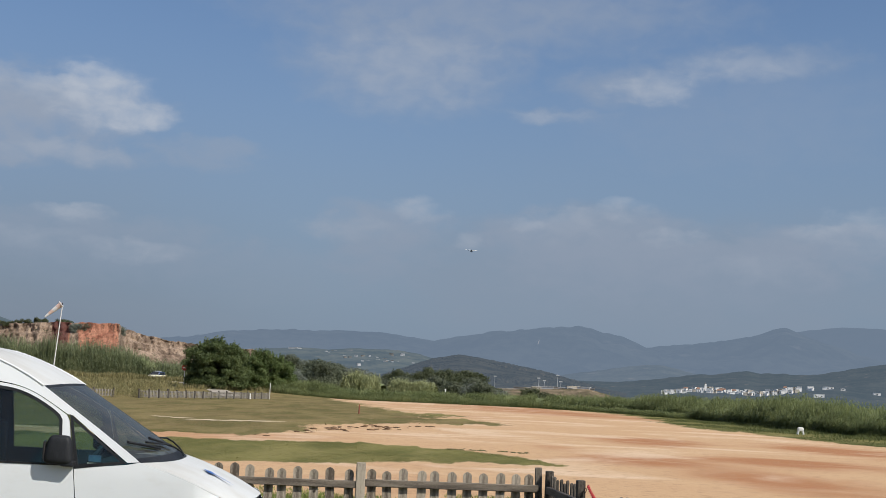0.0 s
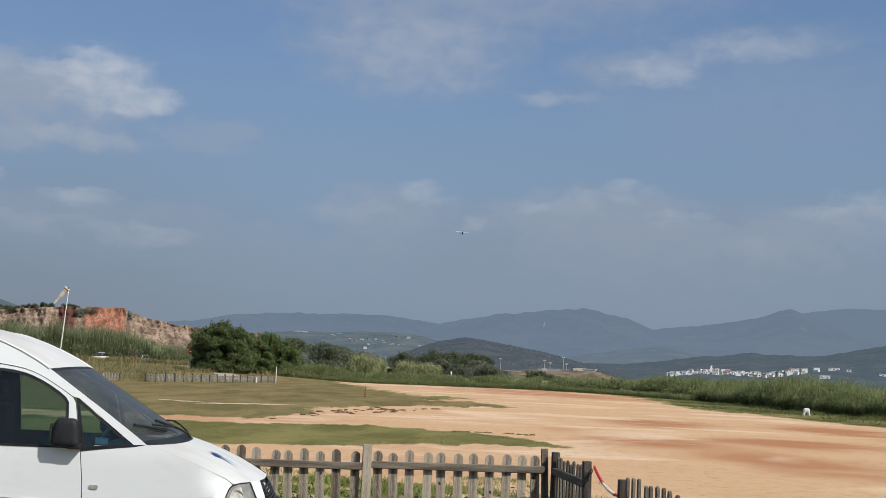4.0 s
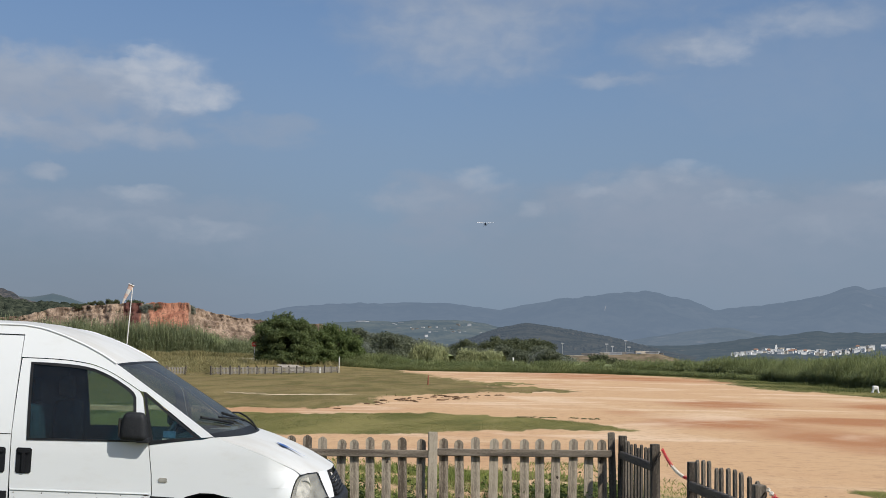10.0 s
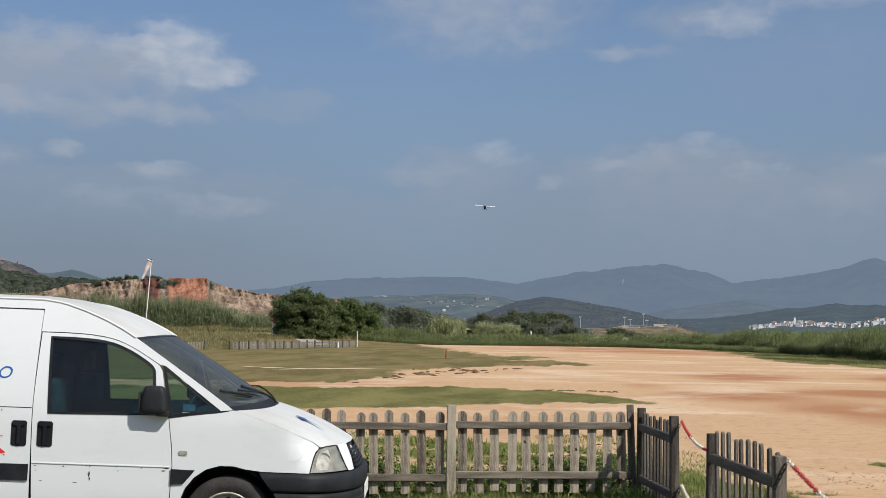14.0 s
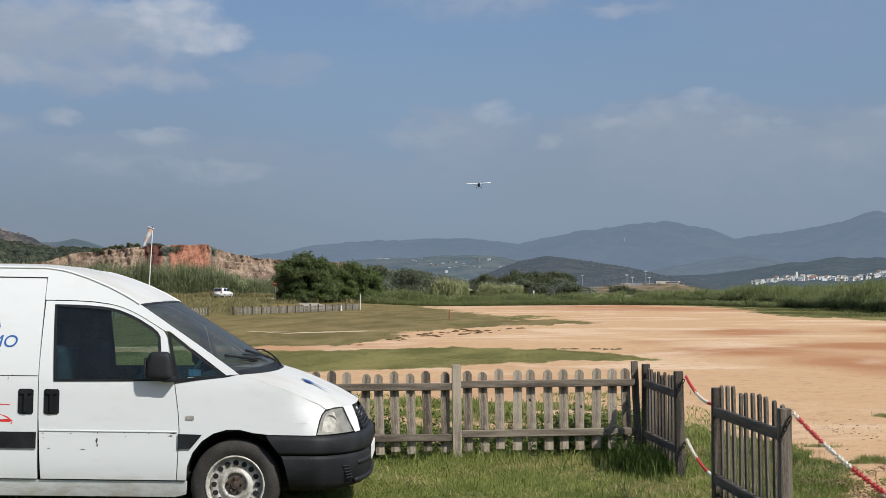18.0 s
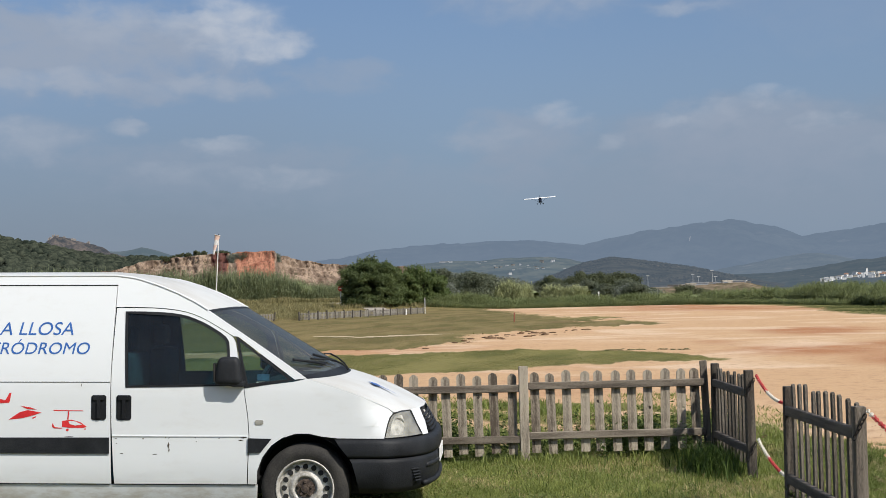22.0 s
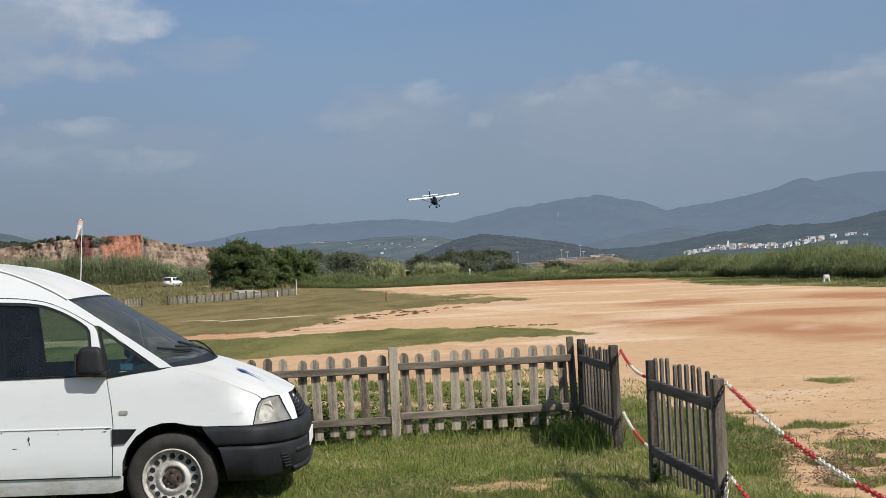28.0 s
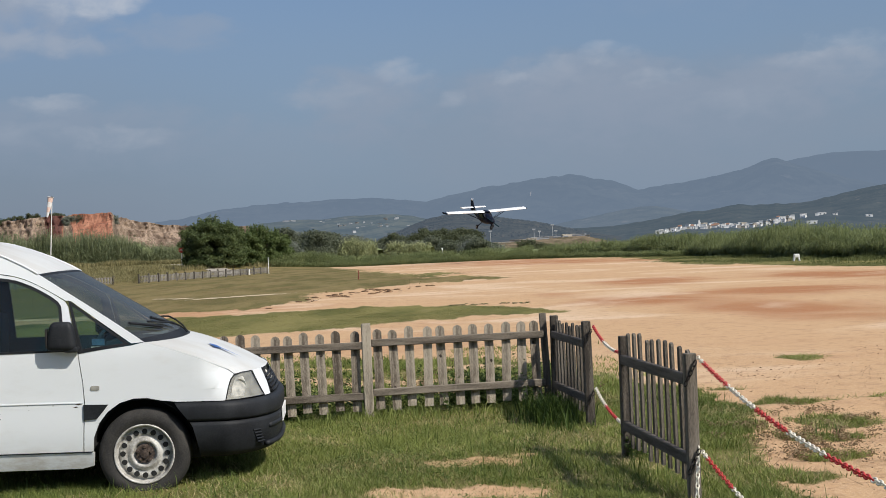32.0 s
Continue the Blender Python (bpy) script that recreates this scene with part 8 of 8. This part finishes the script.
TOWN = [(7.0, 0.05), (8.5, 0.15), (9.7, 0.26), (10.5, 0.40), (11.75, 0.50), (12.5, 0.48), (13.2, 0.45), (13.9, 0.43), (14.4, 0.48), (14.9, 0.57), (15.6, 0.70), (16.2, 0.72), (17.1, 0.79), (18.2, 0.68), (20, 0.5), (24, 0.4), (30, 0.2)]
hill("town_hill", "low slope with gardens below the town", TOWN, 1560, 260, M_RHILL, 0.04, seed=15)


def town_ground(az_t, s):
    d = 1560 - 260 * (1 - s)
    top = 1.66 + math.tan(radians(interp(az_t, TOWN))) * 1560
    return d, top * math.sin(s * math.pi / 2) * d / 1560


def on_slope(ridge, dist, depth, az_t, el_t):
    """Distance and height on a hill's front slope where it shows at an elevation."""
    top = 1.66 + math.tan(radians(interp(az_t, ridge))) * dist
    for k in range(400, 20, -1):
        s = k / 400
        d = dist - depth * (1 - s)
        z = top * math.sin(s * math.pi / 2) * d / dist
        if math.degrees(math.atan2(z - 1.66, d)) <= el_t:
            return d, z
    return dist - depth, 0.0


town_rng = random.Random(5)
for k in range(150):
    az_t = 9.75 + 6.0 * (k + town_rng.uniform(-0.5, 0.5)) / 150 + (1.4 if k % 14 == 0 else 0.0)
    if math.sin(az_t * 9.0) + 0.6 * math.sin(az_t * 23.0) < -0.75:
        continue
    d, z = town_ground(az_t, town_rng.uniform(0.62, 1.0))
    h = town_rng.choice((2.2, 2.6, 3.2, 3.8, 4.8))
    house(pose(d * math.sin(radians(az_t)), d * math.cos(radians(az_t)), z - 0.5, 0, 0, -az_t + town_rng.uniform(-25, 25)), town_rng.uniform(2.6, 6.5), town_rng.uniform(3, 6), h, town_rng.choice((M_HOUSE, M_HOUSE, M_HOUSE, M_HOUSE2)), h > 3.2, town_rng.random() < 0.05, town_rng.choice(("small whitewashed village house on the slope", "pale village house with small dark windows")))
for az_t, s, w, h in ((16.15, 0.9, 14, 7.5), (16.95, 1.0, 18, 5), (17.5, 0.95, 10, 4), (16.5, 0.4, 22, 6), (18.9, 0.9, 16, 5), (15.3, 0.85, 14, 8), (15.0, 0.7, 16, 7)):
    d, z = town_ground(az_t, s)
    house(pose(d * math.sin(radians(az_t)), d * math.cos(radians(az_t)), z - 0.5, 0, 0, -az_t + 8), w * 0.5, 8, h * 0.55, M_HOUSE, True, False, "large white building on the hillside above the town")
d, z = town_ground(11.65, 0.9)
belfry = thing("bell_tower", pose(d * math.sin(radians(11.65)), d * math.cos(radians(11.65)), z - 1), "stone church tower rising over the town", "church tower")
part("shaft", slab((-1.3, -1.3, -2), (1.3, 1.3, 6.5)), M_HOUSE, belfry)
part("belfry", slab((-1.0, -1.0, 6.5), (1.0, 1.0, 9)), M_HOUSE, belfry)
part("spire", rod(bmesh.new(), (0, 0, 9), (0, 0, 10.6), 1.0, 0.1, 8), M_SHED, belfry)
VILLAGE = [(-13, 0.9), (-10, 1.3), (-8.5, 1.5), (-6.9, 1.62), (-5.4, 1.59), (-4.35, 1.69), (-2.3, 1.70), (-1.5, 1.58), (-0.7, 1.41), (0.3, 1.25), (1.5, 0.7)]
village_rng = random.Random(9)
spots = [(-7.05, 1.56, 26, 2.4), (-6.75, 1.55, 10, 2.0), (-2.06, 1.47, 9, 5.0), (-4.05, 0.93, 8, 4.0), (-3.0, 1.20, 26, 1.0), (-2.5, 1.17, 30, 1.0), (-2.2, 1.23, 20, 1.0), (-2.75, 1.27, 14, 1.2)]
spots += [(village_rng.gauss(-2.9, 0.75), village_rng.uniform(1.08, 1.50), village_rng.uniform(4, 9), village_rng.uniform(2.0, 4.0)) for _ in range(22)]
spots += [(village_rng.uniform(-5.6, -3.6), village_rng.uniform(1.25, 1.52), village_rng.uniform(4, 8), village_rng.uniform(2.0, 3.5)) for _ in range(9)]
for az_t, el_t, w, h in spots:
    d, z = on_slope(VILLAGE, 3000, 1100, az_t, el_t)
    house(pose(d * math.sin(radians(az_t)), d * math.cos(radians(az_t)), z + 0.4, 0, 0, -az_t + village_rng.uniform(-20, 20)), w * 0.8, 6, h * 0.7, village_rng.choice((M_HOUSE_FAR, M_HOUSE_FAR, M_SHED)), False, False, "distant pale house on a hazy hillside", group="houses on the hills")
# Made-up uprights standing in for two tiny white specks of unknown kind.
for az_t, el_t in ((-0.68, 0.06), (-0.04, 0.06)):
    d = 214
    zt = 1.66 + d * math.tan(radians(el_t))
    p = thing("marker_post", pose(d * math.sin(radians(az_t)), d * math.cos(radians(az_t)), 0), "white upright standing in for a small white speck behind the reeds", "marker post")
    part("shaft", rod(bmesh.new(), (0, 0, 0), (0, 0, zt), 0.16, 0.14, 10), M_WHITE, p)
for az_t, top, base, d in ((4.2, 0.72, 0.1, 900), (4.45, 0.62, 0.1, 900), (5.05, 0.88, 0.1, 880), (5.2, 0.60, 0.1, 880), (2.2, 0.72, 0.2, 950)):
    p = thing("lattice_mast", pose(d * math.sin(radians(az_t)), d * math.cos(radians(az_t)), 0), "tall thin grey lighting mast", "mast", "masts behind the reeds")
    zt = 1.66 + d * math.tan(radians(top))
    part("shaft", rod(bmesh.new(), (0, 0, 0), (0, 0, zt), 0.28, 0.18, 6), M_HOUSE_FAR, p)
    part("head", slab((-1.1, -0.4, zt - 0.3), (1.1, 0.4, zt + 0.4)), M_HOUSE_FAR, p)
M_EMBANK = far_land("ochre_earth_bank", (0.10, 0.085, 0.055), (0.26, 0.20, 0.14), 0.0, 0.08, (0.06, 0.07, 0.04))
EMBANK = [(1.8, 0.05), (2.6, 0.16), (3.4, 0.19), (4.2, 0.24), (5.0, 0.28), (5.7, 0.33), (6.4, 0.34), (6.9, 0.22), (7.5, 0.05)]
hill("earth_bank", "low ochre bank of bare earth beyond the reeds", EMBANK, 880, 60, M_EMBANK, 0.05, seed=21)
shed_rng = random.Random(4)
for az_t, w in ((2.75, 12), (3.0, 9), (3.3, 7), (3.75, 10), (4.15, 8), (4.5, 12), (4.85, 6), (5.3, 14), (5.75, 9), (6.15, 12), (6.5, 7)):
    top = 1.66 + 880 * math.tan(radians(interp(az_t, EMBANK)))
    house(pose(872 * math.sin(radians(az_t)), 872 * math.cos(radians(az_t)), top - 1.0, 0, 0, -az_t + shed_rng.uniform(-15, 15)), w, 5, shed_rng.uniform(0.9, 2.2), shed_rng.choice((M_SHED, M_HOUSE2, M_HOUSE_FAR)), False, False, "long low pale shed beyond the reeds", "shed", "sheds beyond the reeds", 1.5)


def ruin(x, z, w, h, seed):
    """A broken stretch of castle wall: uneven merlons on a stump of masonry."""
    g = random.Random(seed)
    d = 1775
    t = thing("ruin", pose(d * math.sin(radians(x)), d * math.cos(radians(x)), 1.66 + d * math.tan(radians(z)), 0, 0, -x), "ruined pale stone castle wall on the rocky hill", "ruin", "castle ruins")
    a = -w / 2
    while a < w / 2:
        b = a + g.uniform(0.8, 2.2)
        part("wall_piece", slab((a, -1 + g.uniform(-0.6, 0.6), -7), (b, 1.5, h * g.uniform(0.25, 1.0))), M_RUIN, t)
        a = b


for x, z, w, h in ((-24.36, 3.03, 9, 3.4), (-24.62, 2.93, 4, 2.6), (-24.05, 2.98, 6, 2.2), (-23.62, 2.90, 5, 1.6), (-22.98, 2.70, 4.2, 5.5)):
    ruin(x, z, w, h, int(w * 10))


M_SCAR = far_land("pale_rock_scar", (0.185, 0.20, 0.225), (0.225, 0.24, 0.265), 0.0, 0.05)
scar = []
for az_t, el_t, w in ((4.19, 2.64, 1.4), (4.17, 2.56, 1.8), (4.15, 2.45, 2.2), (4.12, 2.35, 2.6), (4.10, 2.25, 2.2)):
    d, z = on_slope(FAR1, 4250, 1700, az_t, el_t)
    d -= 40
    for s in (-0.5, 0.5):
        scar.append((d * math.sin(radians(az_t)) + s * w, d * math.cos(radians(az_t)), 1.66 + d * math.tan(radians(el_t))))
solo("rock_scar", mesh_of("rock_scar", scar, [(2 * k, 2 * k + 1, 2 * k + 3, 2 * k + 2) for k in range(4)], M_SCAR), "thin white scar of bare rock on the far mountain", "rock", kind="structure")


# ---- what moves ----
def motions():
    flight = [(0, 13.9, 919.4, 105.0), (1, 10.9, 891.8, 102.2), (2, 8.4, 864.3, 99.2), (5, 0.2, 783.4, 89.7), (6.5, -4.6, 743.6, 84.6), (7, -6.6, 730.5, 82.6), (8, -10.4, 704.2, 79.3), (9, -13.3, 678.1, 75.9), (10, -15.9, 652.3, 72.1), (11, -18.4, 626.7, 68.3), (12, -20.3, 601.3, 64.6), (13, -21.2, 576.1, 60.9),
              (16, -20.8, 501.9, 48.6), (17, -20.3, 477.6, 44.6), (18, -19.8, 453.4, 41.0), (19, -19.1, 429.4, 38.2), (20, -18.5, 405.5, 35.4), (21, -17.4, 381.9, 32.1), (22, -16.2, 358.6, 28.9), (23, -15.6, 335.3, 25.8), (24, -15.2, 312.3, 22.7), (26.5, -11.0, 255.5, 17.2), (27, -9.2, 244.4, 16.2), (27.5, -7.5, 233.2, 15.4), (28, -6.0, 222.1, 14.6), (28.5, -4.7, 211.1, 13.7), (29, -3.5, 200.0, 12.7), (29.5, -2.5, 189.1, 11.2), (30, -1.5, 178.2, 9.5), (30.5, -0.2, 167.3, 8.3), (31, 1.2, 156.5, 7.2), (31.5, 2.9, 145.7, 6.1), (32, 4.7, 134.9, 5.2)]
    bank_at = [(0, -2), (7, -2), (9, 2), (11, -2), (13, -6), (16, 1), (17, 2), (19, 1), (20, 2), (21, 3), (22, 4), (23, 3), (24, -5), (26.5, -2), (27, 3), (27.5, 5), (28, 5), (29, 4), (29.5, 1), (30, -4), (31, -4), (31.5, -1), (32, 2)]
    head_at = [(0, 4), (9, 3), (13, -3), (19, 2), (23, 5), (26.5, 9), (28, 12), (30, 14), (32, 20)]
    rows = [(t, pose(x, y, z, 0, 0, -90 + interp(t, head_at)) @ pose(0, 0, 0, 0, interp(t, [(0, 3), (20, 4), (26, 8), (32, 8)]), 0) @ pose(0, 0, 0, interp(t, bank_at), 0, 0)) for t, x, y, z in flight]
    walk(plane, rows)
    walk(propeller, [(k * 0.2, pose(0, 0, -0.62, (k * 83) % 360, 0, 0)) for k in range(161)])
    swing = [(0, 48), (1, 44), (2, 44), (5, 34), (7, 25), (9, 24), (11, 25), (13, 20), (16, 26), (17, 25), (19, 20), (21, 12), (23, 13), (28, 15), (30, 14), (32, 10)]
    walk(sock, [(t, Matrix.Translation(POLE_TOP + Vector((-0.12, 0, 0.1))) @ pose(0, 0, 0, 6 * math.sin(t * 1.7), a, 5 * math.sin(t))) for t, a in swing])

    def drive(car, times, d=203.6, back=False, away=0):
        # away: the bend of the road turns the nose from the airfield
        walk(car, [(t, pose(d * math.sin(radians(a)), d * math.cos(radians(a)), 1.09, 0, 0, -a + away + (180 if back else 0))) for t, a in times])

    drive(car_a, [(0, -52.0), (16, -18.4), (17, -16.38), (18, -14.2), (19, -12.36), (20, -10.4), (21, -9.0), (22, -8.4), (32, -8.2)], away=66)
    drive(car_b, [(0, -74.0), (25.5, -19.0), (26.5, -16.83), (27, -15.69), (27.5, -14.52), (28, -13.52), (28.5, -12.55), (29.5, -10.9), (30.5, -10.2), (32, -10.0)], away=66)
    drive(car_c, [(0, -13.04), (1, -13.66), (2, -14.31), (2.5, -14.61), (4.5, -16.11), (5, -16.39), (6, -17.2), (8, -19.5), (12, -27), (20, -42), (32, -56)], 213.8, True, 66)
    drive(car_d, [(0, -9.6), (2.5, -11.6), (4.5, -14.55), (5, -14.78), (5.5, -15.15), (6.5, -16.3), (7, -16.78), (8, -17.9), (10, -21), (14, -29), (22, -44), (32, -58)], 213.8, True, 66)
    drive(car_e, [(0, -24.5), (4.5, -12.9), (4.8, -12.1), (5.2, -11.0), (6, -9.4), (7, -8.6), (32, -8.0)], 213.8, False, 66)


motions()
